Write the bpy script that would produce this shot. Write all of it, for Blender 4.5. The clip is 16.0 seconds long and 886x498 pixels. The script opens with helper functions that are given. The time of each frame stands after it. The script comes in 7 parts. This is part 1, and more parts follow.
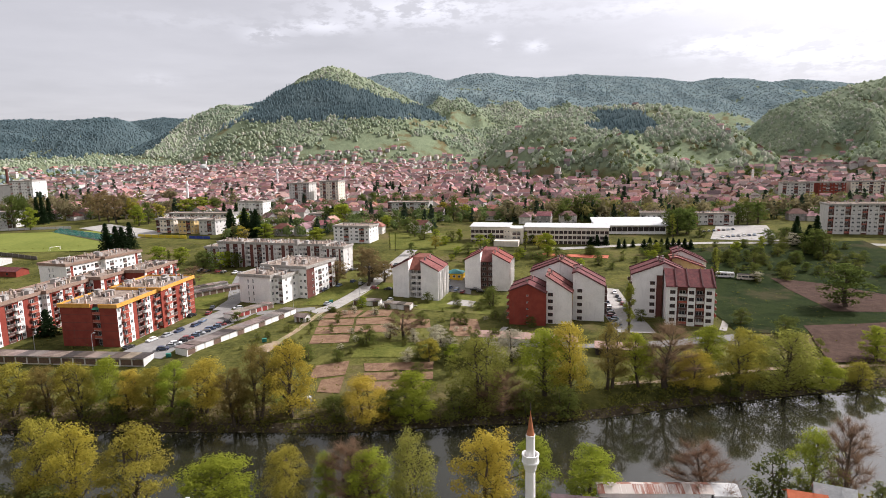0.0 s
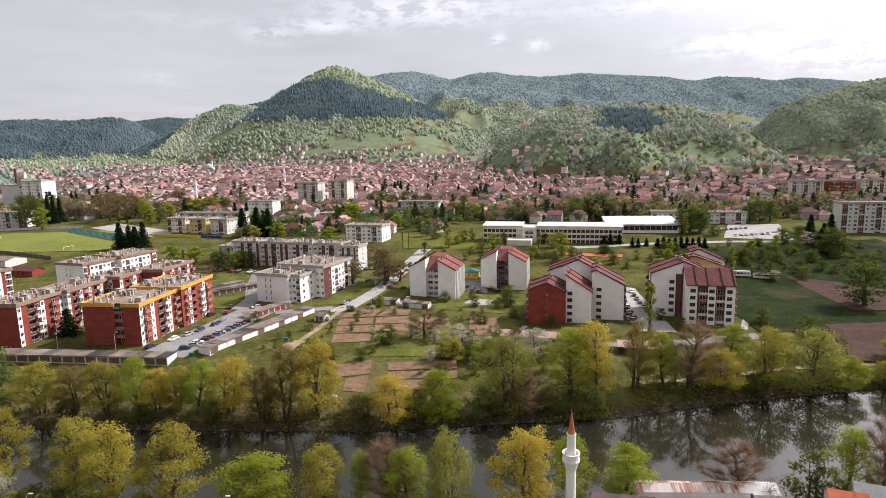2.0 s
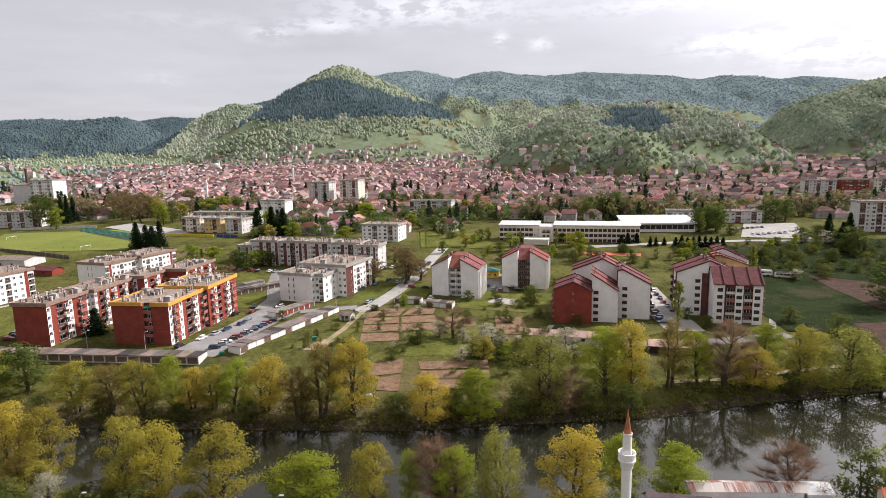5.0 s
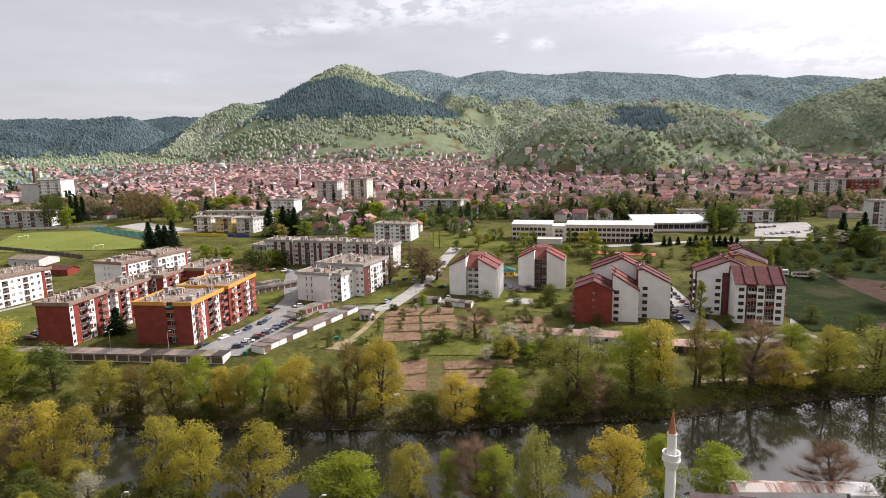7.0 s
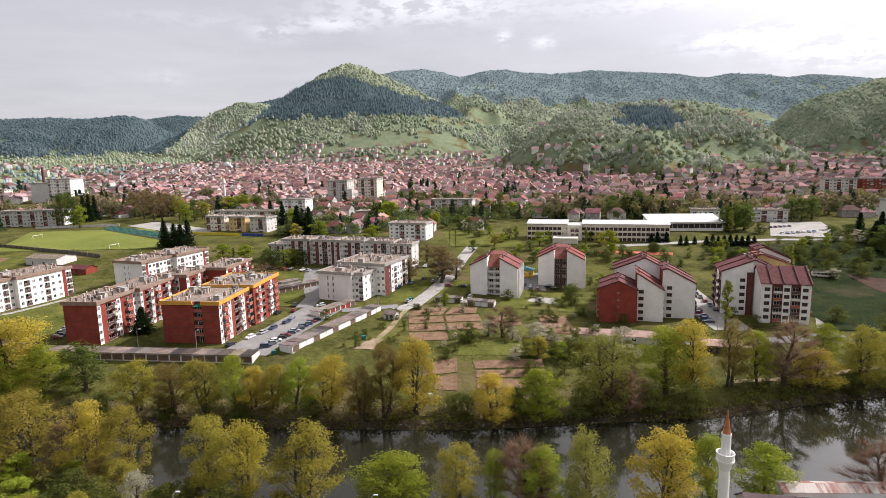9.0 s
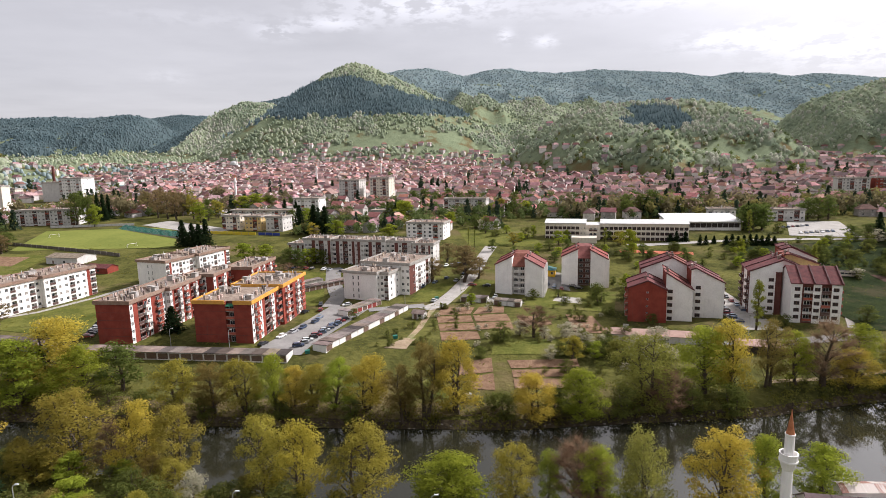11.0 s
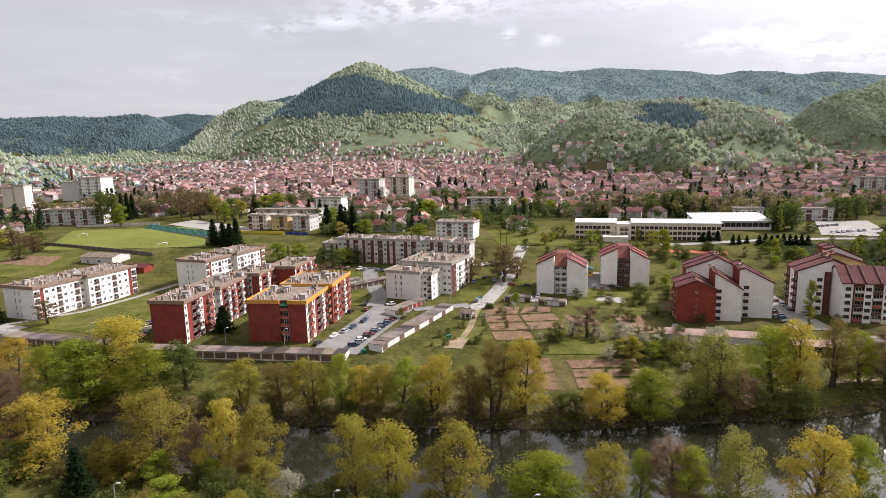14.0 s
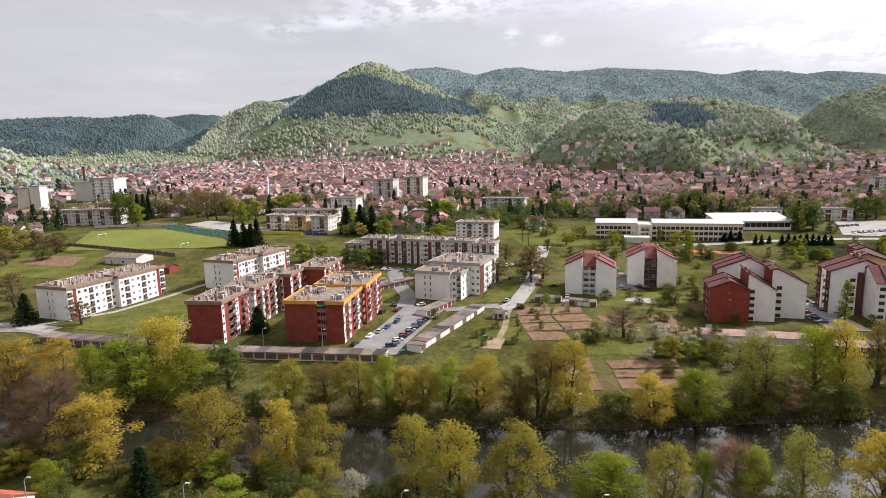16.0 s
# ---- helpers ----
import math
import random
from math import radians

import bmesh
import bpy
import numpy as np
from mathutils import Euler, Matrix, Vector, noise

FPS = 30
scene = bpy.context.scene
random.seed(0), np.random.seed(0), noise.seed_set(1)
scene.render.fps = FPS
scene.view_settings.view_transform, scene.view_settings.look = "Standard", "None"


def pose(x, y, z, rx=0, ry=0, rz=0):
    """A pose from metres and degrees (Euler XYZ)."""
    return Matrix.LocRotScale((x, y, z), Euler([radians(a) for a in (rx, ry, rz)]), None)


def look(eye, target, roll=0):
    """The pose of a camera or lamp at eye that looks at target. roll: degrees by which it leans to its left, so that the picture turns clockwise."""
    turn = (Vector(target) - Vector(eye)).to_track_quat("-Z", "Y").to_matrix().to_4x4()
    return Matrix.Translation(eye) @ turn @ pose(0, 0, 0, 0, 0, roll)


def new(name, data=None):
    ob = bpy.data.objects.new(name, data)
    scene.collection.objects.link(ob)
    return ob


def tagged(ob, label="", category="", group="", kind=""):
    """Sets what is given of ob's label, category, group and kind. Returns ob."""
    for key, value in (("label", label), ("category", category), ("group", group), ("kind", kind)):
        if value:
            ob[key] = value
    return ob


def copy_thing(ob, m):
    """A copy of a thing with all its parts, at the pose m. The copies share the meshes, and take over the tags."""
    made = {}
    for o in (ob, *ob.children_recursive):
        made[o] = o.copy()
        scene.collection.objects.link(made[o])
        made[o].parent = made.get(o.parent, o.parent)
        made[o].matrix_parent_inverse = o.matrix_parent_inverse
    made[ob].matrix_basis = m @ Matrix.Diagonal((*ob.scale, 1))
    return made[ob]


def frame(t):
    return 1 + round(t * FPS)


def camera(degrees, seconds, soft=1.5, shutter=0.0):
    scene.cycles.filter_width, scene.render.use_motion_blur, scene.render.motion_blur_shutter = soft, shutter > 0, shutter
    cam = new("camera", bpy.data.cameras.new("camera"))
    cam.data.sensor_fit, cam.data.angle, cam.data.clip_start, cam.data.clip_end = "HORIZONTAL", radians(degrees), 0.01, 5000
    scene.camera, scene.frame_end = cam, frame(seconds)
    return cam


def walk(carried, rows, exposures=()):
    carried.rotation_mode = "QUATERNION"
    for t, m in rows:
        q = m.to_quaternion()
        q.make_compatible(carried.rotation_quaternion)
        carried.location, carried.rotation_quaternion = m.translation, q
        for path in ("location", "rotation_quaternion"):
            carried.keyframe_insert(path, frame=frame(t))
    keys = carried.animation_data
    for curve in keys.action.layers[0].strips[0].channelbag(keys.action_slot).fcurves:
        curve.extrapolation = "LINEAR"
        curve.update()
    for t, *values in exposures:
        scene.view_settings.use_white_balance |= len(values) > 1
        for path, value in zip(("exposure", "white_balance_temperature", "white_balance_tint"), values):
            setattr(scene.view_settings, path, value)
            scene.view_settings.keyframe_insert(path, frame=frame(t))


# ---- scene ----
cam = camera(74.0, 16.0, soft=0.72)
ROWS = [
    (0.0, -1.811, 3.558, 65.161, 0.706, -9.003, -1.157),
    (0.5, -3.671, 3.536, 65.149, 0.780, -9.020, -1.188),
    (1.0, -5.397, 3.522, 65.143, 0.846, -9.035, -1.215),
    (1.5, -7.025, 3.515, 65.143, 0.906, -9.048, -1.239),
    (2.0, -8.589, 3.514, 65.148, 0.959, -9.061, -1.260),
    (2.5, -10.117, 3.518, 65.159, 1.008, -9.072, -1.279),
    (3.0, -11.635, 3.526, 65.176, 1.053, -9.083, -1.294),
    (3.5, -13.168, 3.537, 65.198, 1.095, -9.095, -1.307),
    (4.0, -14.736, 3.549, 65.226, 1.134, -9.106, -1.318),
    (6.5, -23.614, 3.602, 65.453, 1.311, -9.175, -1.346),
    (7.0, -25.667, 3.603, 65.515, 1.347, -9.191, -1.348),
    (7.5, -27.826, 3.600, 65.584, 1.383, -9.209, -1.349),
    (8.0, -30.092, 3.589, 65.658, 1.421, -9.227, -1.349),
    (8.5, -32.463, 3.571, 65.738, 1.460, -9.246, -1.349),
    (9.0, -34.939, 3.545, 65.824, 1.502, -9.267, -1.349),
    (11.5, -48.703, 3.250, 66.341, 1.737, -9.370, -1.352),
    (12.0, -51.681, 3.151, 66.462, 1.790, -9.389, -1.356),
    (12.5, -54.711, 3.037, 66.589, 1.844, -9.406, -1.360),
    (13.0, -57.782, 2.905, 66.722, 1.901, -9.422, -1.366),
    (13.5, -60.883, 2.756, 66.861, 1.958, -9.435, -1.373),
    (14.0, -64.002, 2.589, 67.006, 2.016, -9.445, -1.382),
    (14.5, -67.127, 2.401, 67.156, 2.075, -9.452, -1.394),
    (15.0, -70.244, 2.193, 67.313, 2.134, -9.454, -1.408),
    (15.5, -73.342, 1.962, 67.476, 2.193, -9.451, -1.424),
    (16.0, -76.407, 1.709, 67.645, 2.251, -9.443, -1.443),
]
walk(cam, [(t, pose(x, y, z, 0, 0, yaw) @ pose(0, 0, 0, 90 + pitch) @ pose(0, 0, 0, 0, 0, roll)) for t, x, y, z, yaw, pitch, roll in ROWS],
     exposures=((0.0, 0.37, 5930.0, 18.5), (16.0, 0.37, 5930.0, 18.5)))

# ---- sky and sun ----
SUN_AZ, SUN_EL = 66.0, 40.0      # degrees to the right of straight ahead, degrees up
to_sun = Vector((math.sin(radians(SUN_AZ)) * math.cos(radians(SUN_EL)), math.cos(radians(SUN_AZ)) * math.cos(radians(SUN_EL)), math.sin(radians(SUN_EL))))
sun = new("sun", bpy.data.lights.new("sun", "SUN"))
sun.data.energy, sun.data.angle, sun.data.color = 4.7, radians(1.5), (1.0, 0.93, 0.82)
sun.matrix_world = look(to_sun * 500, (0, 0, 0))


class Net:
    """Short hand for building node trees."""

    def __init__(self, tree):
        self.t = tree
        tree.nodes.clear()

    def n(self, kind, ins=(), **props):
        node = self.t.nodes.new(kind)
        for k, v in props.items():
            if k == "operation":
                node.operation = v
            elif k == "data_type":
                node.data_type = v
            elif k == "blend_type":
                node.blend_type = v
            elif k == "noise_dimensions":
                node.noise_dimensions = v
            elif k == "feature":
                node.feature = v
        for k, v in (ins.items() if isinstance(ins, dict) else enumerate(ins)):
            s = node.inputs[k]
            if isinstance(v, bpy.types.NodeSocket):
                self.t.links.new(v, s)
            elif v is not None:
                s.default_value = v
        return node

    def m(self, op, *ins):
        return self.n("ShaderNodeMath", ins, operation=op).outputs[0]

    def v(self, op, *ins):
        return self.n("ShaderNodeVectorMath", ins, operation=op).outputs[0]

    def noise(self, vec, scale, detail=4.0, rough=0.55):
        return self.n("ShaderNodeTexNoise", {"Vector": vec, "Scale": scale, "Detail": detail, "Roughness": rough}).outputs[0]

    def ramp(self, fac, *stops):
        node = self.n("ShaderNodeValToRGB", (fac,))
        e = node.color_ramp.elements
        while len(e) < len(stops):
            e.new(0.5)
        for k, (p, c) in zip(e, stops):
            k.position, k.color = p, (*c, 1) if len(c) == 3 else c
        return node.outputs[0]

    def mix(self, fac, a, b, blend="MIX"):
        node = self.n("ShaderNodeMix", data_type="RGBA", blend_type=blend)
        for s, val in ((node.inputs[0], fac), (node.inputs[6], a), (node.inputs[7], b)):
            if isinstance(val, bpy.types.NodeSocket):
                self.t.links.new(val, s)
            else:
                s.default_value = val if isinstance(val, (int, float)) else (*val, 1)[:4]
        return node.outputs[2]

    def smooth(self, x, lo, hi):
        node = self.n("ShaderNodeMapRange", (x, lo, hi, 0.0, 1.0))
        node.interpolation_type = "SMOOTHSTEP"
        return node.outputs[0]


world = bpy.data.worlds.new("sky")
scene.world = world
world.use_nodes = True
w = Net(world.node_tree)
sky = w.n("ShaderNodeTexSky")
sky.sky_type, sky.sun_disc = "NISHITA", False
sky.sun_elevation, sky.sun_rotation = radians(SUN_EL), radians(SUN_AZ)
sky.air_density, sky.dust_density = 1.0, 2.0
gen = w.n("ShaderNodeTexCoord").outputs["Generated"]
sep = w.n("ShaderNodeSeparateXYZ", (gen,)).outputs
up = w.m("MAXIMUM", sep[2], 0.02)
flat = w.n("ShaderNodeCombineXYZ", (w.m("DIVIDE", sep[0], w.m("ADD", up, 0.06)), w.m("DIVIDE", sep[1], w.m("ADD", up, 0.06)), 0.0)).outputs[0]
az = w.m("ARCTAN2", sep[0], sep[1])
el = w.m("ARCSINE", sep[2])
broad = w.noise(flat, 0.55, 6.0, 0.55)
fine = w.noise(flat, 1.7, 8.0, 0.62)
patch = w.noise(w.n("ShaderNodeCombineXYZ", (w.m("MULTIPLY", az, 20.0), w.m("MULTIPLY", el, 52.0), 3.1)).outputs[0], 1.3, 7.0, 0.62)


def glow_patch(a, e, wa, we):
    """Brightness of a thin place in the cloud round azimuth a and elevation e (radians)."""
    dx = w.m("DIVIDE", w.m("SUBTRACT", az, a), wa)
    dy = w.m("DIVIDE", w.m("SUBTRACT", el, e), we)
    return w.m("EXPONENT", w.m("MULTIPLY", w.m("ADD", w.m("MULTIPLY", dx, dx), w.m("MULTIPLY", dy, dy)), -1.0))


bright = 0.0
for a, e, wa, we, k in ((-0.05, 0.230, 0.14, 0.024, 1.0), (-0.20, 0.204, 0.05, 0.010, 0.8), (-0.287, 0.190, 0.034, 0.011, 0.7), (0.08, 0.181, 0.013, 0.011, 0.8), (0.144, 0.170, 0.02, 0.009, 0.8),
                        (0.427, 0.152, 0.075, 0.015, 0.9), (0.58, 0.140, 0.10, 0.034, 1.3), (0.30, 0.215, 0.16, 0.014, 0.35), (-0.446, 0.121, 0.03, 0.010, 0.25), (-0.40, 0.205, 0.12, 0.012, 0.18)):
    bright = w.m("ADD", bright, w.m("MULTIPLY", glow_patch(a, e, wa, we), k))
bright = w.m("MULTIPLY", bright, w.smooth(patch, 0.40, 0.56))
bright = w.m("ADD", bright, w.m("MULTIPLY", glow_patch(0.95, 0.30, 0.50, 0.28), 0.40))
grey = w.ramp(w.m("ADD", w.m("MULTIPLY", broad, 0.75), w.m("MULTIPLY", fine, 0.25)), (0.30, (0.470, 0.455, 0.422)), (0.50, (0.535, 0.517, 0.478)), (0.72, (0.602, 0.582, 0.536)))
cloud = w.mix(w.m("MINIMUM", bright, 1.0), grey, (0.80, 0.78, 0.735))
cloud = w.mix(1.0, cloud, w.mix(w.m("MULTIPLY", glow_patch(0.95, 0.66, 0.60, 0.30), 1.0), (0.0, 0.0, 0.0), (4.4, 4.15, 3.75)), "ADD")
cloud = w.mix(1.0, cloud, w.mix(glow_patch(0.66, 0.33, 0.30, 0.10), (0.0, 0.0, 0.0), (0.62, 0.59, 0.54)), "ADD")
SKY = w.n("ShaderNodeBackground", (w.mix(0.90, w.mix(1.0, sky.outputs[0], (0.11, 0.11, 0.11), "MULTIPLY"), cloud), 1.0))
w.t.links.new(SKY.outputs[0], w.n("ShaderNodeOutputWorld").inputs[0])

# ---- materials ----
def surface(name, a, b, scale=1.0, rough=0.8, fine=8.0, bump=0.15, metal=0.0, vary=0.0, island=0.0, c=None, stain=0.0, spec=0.12, hill=None):
    """A material whose colour wanders between a and b at two scales (scale and fine, per metre), with relief.
    vary: brightness differs from object to object; island: from piece to piece of one mesh; stain: dark runs and blotches."""
    m = bpy.data.materials.new(name)
    m.use_nodes = True
    g = Net(m.node_tree)
    pos = g.n("ShaderNodeNewGeometry").outputs["Position"]
    big = g.noise(pos, scale, 5.0, 0.6)
    small = g.noise(pos, scale * fine, 4.0, 0.6)
    f = g.smooth(g.m("ADD", g.m("MULTIPLY", big, 0.62), g.m("MULTIPLY", small, 0.38)), 0.34, 0.66)
    col = g.mix(f, a, b)
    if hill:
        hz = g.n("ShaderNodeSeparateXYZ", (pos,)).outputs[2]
        # pasture tint by height, paled and greyed to paint haze on the hills
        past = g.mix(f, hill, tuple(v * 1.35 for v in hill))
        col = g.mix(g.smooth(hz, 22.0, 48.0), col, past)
    if c:
        col = g.mix(g.smooth(g.noise(pos, scale * 0.37, 5.0, 0.65), 0.52, 0.66), col, c)
    if stain:
        st = g.noise(g.v("MULTIPLY", pos, (1.0, 1.0, 0.18)), 0.9, 6.0, 0.7)
        col = g.mix(g.m("MULTIPLY", g.smooth(st, 0.52, 0.75), stain), col, (0.10, 0.09, 0.075))
    if vary or island:
        r = g.n("ShaderNodeObjectInfo").outputs["Random"] if vary else g.n("ShaderNodeNewGeometry").outputs["Random Per Island"]
        k = vary or island
        hsv = g.n("ShaderNodeHueSaturation", {"Hue": g.m("ADD", 0.5, g.m("MULTIPLY", g.m("SUBTRACT", g.m("FRACT", g.m("MULTIPLY", r, 7.3)), 0.5), 0.06 * k)),
                                             "Saturation": g.m("ADD", 1.0, g.m("MULTIPLY", g.m("SUBTRACT", g.m("FRACT", g.m("MULTIPLY", r, 3.7)), 0.5), 0.7 * k)),
                                             "Value": g.m("ADD", 1.0, g.m("MULTIPLY", g.m("SUBTRACT", r, 0.5), 1.2 * k)), "Color": col})
        col = hsv.outputs[0]
    bs = g.n("ShaderNodeBsdfPrincipled", {"Base Color": col, "Roughness": rough, "Metallic": metal, "Specular IOR Level": spec})
    if bump:
        bn = g.n("ShaderNodeBump", {"Strength": bump, "Distance": 0.3 / max(scale, 0.2), "Height": g.m("ADD", big, g.m("MULTIPLY", small, 0.5))})
        g.t.links.new(bn.outputs[0], bs.inputs["Normal"])
    g.t.links.new(bs.outputs[0], g.n("ShaderNodeOutputMaterial").inputs[0])
    return m


def foliage(name, a, b, vary=0.5):
    """Leaves: thin, letting a share of the light through."""
    m = bpy.data.materials.new(name)
    m.use_nodes = True
    g = Net(m.node_tree)
    geo = g.n("ShaderNodeNewGeometry").outputs
    r = geo["Random Per Island"]
    ob = g.n("ShaderNodeObjectInfo").outputs["Random"]
    col = g.mix(g.m("ADD", g.m("MULTIPLY", r, 0.35), g.m("MULTIPLY", g.noise(geo["Position"], 0.35, 3.0), 0.65)), a, b)
    col = g.n("ShaderNodeHueSaturation", {"Hue": g.m("ADD", 0.5, g.m("MULTIPLY", g.m("SUBTRACT", ob, 0.5), 0.035 * vary)),
                                         "Value": g.m("ADD", 1.0, g.m("MULTIPLY", g.m("SUBTRACT", g.m("FRACT", g.m("MULTIPLY", ob, 5.1)), 0.5), 0.5 * vary)), "Color": col}).outputs[0]
    d = g.n("ShaderNodeBsdfDiffuse", {"Color": col, "Roughness": 0.6}).outputs[0]
    t = g.n("ShaderNodeBsdfTranslucent", {"Color": col}).outputs[0]
    g.t.links.new(g.n("ShaderNodeMixShader", (0.52, d, t)).outputs[0], g.n("ShaderNodeOutputMaterial").inputs[0])
    return m


def glass(name, col=(0.03, 0.035, 0.04)):
    m = bpy.data.materials.new(name)
    m.use_nodes = True
    g = Net(m.node_tree)
    r = g.n("ShaderNodeObjectInfo").outputs["Random"]
    c = g.mix(g.smooth(r, 0.72, 0.78), col, (0.28, 0.26, 0.23))
    bs = g.n("ShaderNodeBsdfPrincipled", {"Base Color": c, "Roughness": 0.08, "Specular IOR Level": 0.5})
    g.t.links.new(bs.outputs[0], g.n("ShaderNodeOutputMaterial").inputs[0])
    return m


WHITE = surface("white_plaster", (0.70, 0.675, 0.64), (0.81, 0.785, 0.745), 0.25, 0.85, stain=0.16, bump=0.05)
CREAM = surface("cream_plaster", (0.60, 0.54, 0.44), (0.70, 0.64, 0.54), 0.3, 0.85, stain=0.4, bump=0.05)
GREYW = surface("grey_plaster", (0.50, 0.48, 0.45), (0.60, 0.58, 0.54), 0.3, 0.85, stain=0.5, bump=0.05)
BRICK = surface("red_brick", (0.185, 0.038, 0.026), (0.255, 0.058, 0.038), 0.35, 0.85, fine=22, stain=0.3, bump=0.1)
BROWN = surface("brown_brick", (0.10, 0.040, 0.032), (0.15, 0.06, 0.048), 0.5, 0.85, fine=14, stain=0.2, bump=0.1)
SAND = surface("sand_plaster", (0.50, 0.36, 0.15), (0.62, 0.47, 0.23), 0.4, 0.85, stain=0.3)
OCHRE = surface("ochre_parapet", (0.52, 0.25, 0.045), (0.60, 0.32, 0.07), 0.5, 0.8, stain=0.4)
CONCRETE = surface("concrete", (0.27, 0.25, 0.22), (0.38, 0.36, 0.32), 0.4, 0.9, stain=0.5)
PARAPET = surface("brown_parapet", (0.20, 0.135, 0.10), (0.29, 0.20, 0.15), 0.5, 0.85, stain=0.4)
BITUMEN = surface("roof_felt", (0.150, 0.115, 0.092), (0.31, 0.250, 0.200), 0.45, 0.9, stain=0.6, spec=0.02)
TILE = surface("roof_tile", (0.135, 0.043, 0.033), (0.25, 0.088, 0.066), 0.6, 0.85, fine=10, stain=0.35, vary=0.3)
TILED = surface("maroon_tile", (0.078, 0.028, 0.029), (0.150, 0.050, 0.047), 0.6, 0.8, fine=10, stain=0.35)
# town roofs and walls: haze is painted in by greying their base colours
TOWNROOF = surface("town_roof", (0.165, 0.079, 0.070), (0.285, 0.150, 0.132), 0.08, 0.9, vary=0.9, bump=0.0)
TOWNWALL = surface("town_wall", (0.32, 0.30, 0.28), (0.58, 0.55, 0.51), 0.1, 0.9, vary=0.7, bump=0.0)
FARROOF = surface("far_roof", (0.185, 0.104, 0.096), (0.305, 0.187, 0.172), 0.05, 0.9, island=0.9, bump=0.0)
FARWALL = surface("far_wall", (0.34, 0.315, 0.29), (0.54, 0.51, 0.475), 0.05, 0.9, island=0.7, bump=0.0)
METALROOF = surface("rusty_sheet", (0.50, 0.48, 0.45), (0.62, 0.60, 0.56), 0.3, 0.6, c=(0.20, 0.06, 0.03), bump=0.1)
WHITEROOF = surface("white_sheet", (0.42, 0.42, 0.41), (0.56, 0.56, 0.54), 0.2, 0.6, stain=0.15)
GLASS = glass("window_glass")
FRAME = surface("window_frame", (0.60, 0.58, 0.55), (0.68, 0.66, 0.62), 1.0, 0.6, bump=0, vary=0.3)
DARK = surface("dark_void", (0.035, 0.03, 0.03), (0.06, 0.05, 0.045), 0.6, 0.9, bump=0)
ASPHALT = surface("asphalt", (0.17, 0.165, 0.155), (0.25, 0.24, 0.225), 0.12, 0.9, fine=12, stain=0.0, bump=0.05, spec=0.02)
PALE = surface("pale_paving", (0.27, 0.255, 0.23), (0.36, 0.345, 0.315), 0.15, 0.9, bump=0.05, spec=0.02)
DIRT = surface("dirt_track", (0.21, 0.155, 0.100), (0.33, 0.26, 0.175), 0.25, 0.95, c=(0.14, 0.16, 0.06), bump=0.2, spec=0.02)
SOIL = surface("tilled_soil", (0.135, 0.082, 0.052), (0.23, 0.150, 0.096), 0.4, 0.95, fine=9, bump=0.5, spec=0.02)
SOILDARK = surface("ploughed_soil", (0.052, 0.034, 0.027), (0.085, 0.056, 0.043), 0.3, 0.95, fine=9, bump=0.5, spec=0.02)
LAWN = surface("lawn", (0.056, 0.068, 0.014), (0.130, 0.130, 0.032), 0.10, 0.95, fine=9, c=(0.115, 0.105, 0.040), bump=0.4, spec=0.02)
# meadow grass with a cloud's shadow painted into its colour
SHADED_MEADOW = surface("damp_meadow", (0.011, 0.018, 0.006), (0.026, 0.036, 0.011), 0.12, 0.95, fine=9, c=(0.044, 0.040, 0.020), bump=0.5, spec=0.02)
PITCH = surface("pitch_grass", (0.115, 0.135, 0.030), (0.165, 0.180, 0.044), 0.03, 0.95, fine=16, bump=0.1, spec=0.02)
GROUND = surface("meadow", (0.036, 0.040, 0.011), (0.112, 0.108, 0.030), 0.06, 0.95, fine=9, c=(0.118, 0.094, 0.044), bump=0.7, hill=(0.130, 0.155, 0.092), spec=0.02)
WATER = bpy.data.materials.new("river_water")
WATER.use_nodes = True
g = Net(WATER.node_tree)
pos = g.n("ShaderNodeNewGeometry").outputs["Position"]
rip = g.noise(g.v("MULTIPLY", pos, (0.45, 1.0, 1.0)), 0.45, 3.0, 0.55)
calm = g.smooth(g.noise(pos, 0.02, 3.0), 0.40, 0.62)
bn = g.n("ShaderNodeBump", {"Strength": g.m("ADD", 0.018, g.m("MULTIPLY", calm, 0.05)), "Distance": 0.10, "Height": rip})
bs = g.n("ShaderNodeBsdfPrincipled", {"Base Color": (0.017, 0.017, 0.010, 1), "Roughness": 0.04, "IOR": 1.33, "Specular IOR Level": 0.6, "Normal": bn.outputs[0]})
g.t.links.new(bs.outputs[0], g.n("ShaderNodeOutputMaterial").inputs[0])
BARK = surface("bark", (0.055, 0.042, 0.030), (0.10, 0.08, 0.058), 1.5, 0.95, bump=0.3)

RUST = bpy.data.materials.new("rusty_roof_sheet")
RUST.use_nodes = True
g = Net(RUST.node_tree)
pos = g.n("ShaderNodeNewGeometry").outputs["Position"]
rr = g.n("ShaderNodeObjectInfo").outputs["Random"]
run = g.noise(g.v("MULTIPLY", pos, (2.2, 0.25, 0.25)), 1.0, 5.0, 0.65)
f = g.smooth(g.m("ADD", run, g.m("MULTIPLY", g.m("SUBTRACT", rr, 0.5), 0.75)), 0.42, 0.66)
bs = g.n("ShaderNodeBsdfPrincipled", {"Base Color": g.mix(f, (0.40, 0.345, 0.30), (0.20, 0.075, 0.042)), "Roughness": 0.65})
g.t.links.new(bs.outputs[0], g.n("ShaderNodeOutputMaterial").inputs[0])
DARKPLASTER = surface("weathered_plaster", (0.30, 0.275, 0.25), (0.42, 0.39, 0.355), 0.3, 0.9, stain=0.45, bump=0.05)
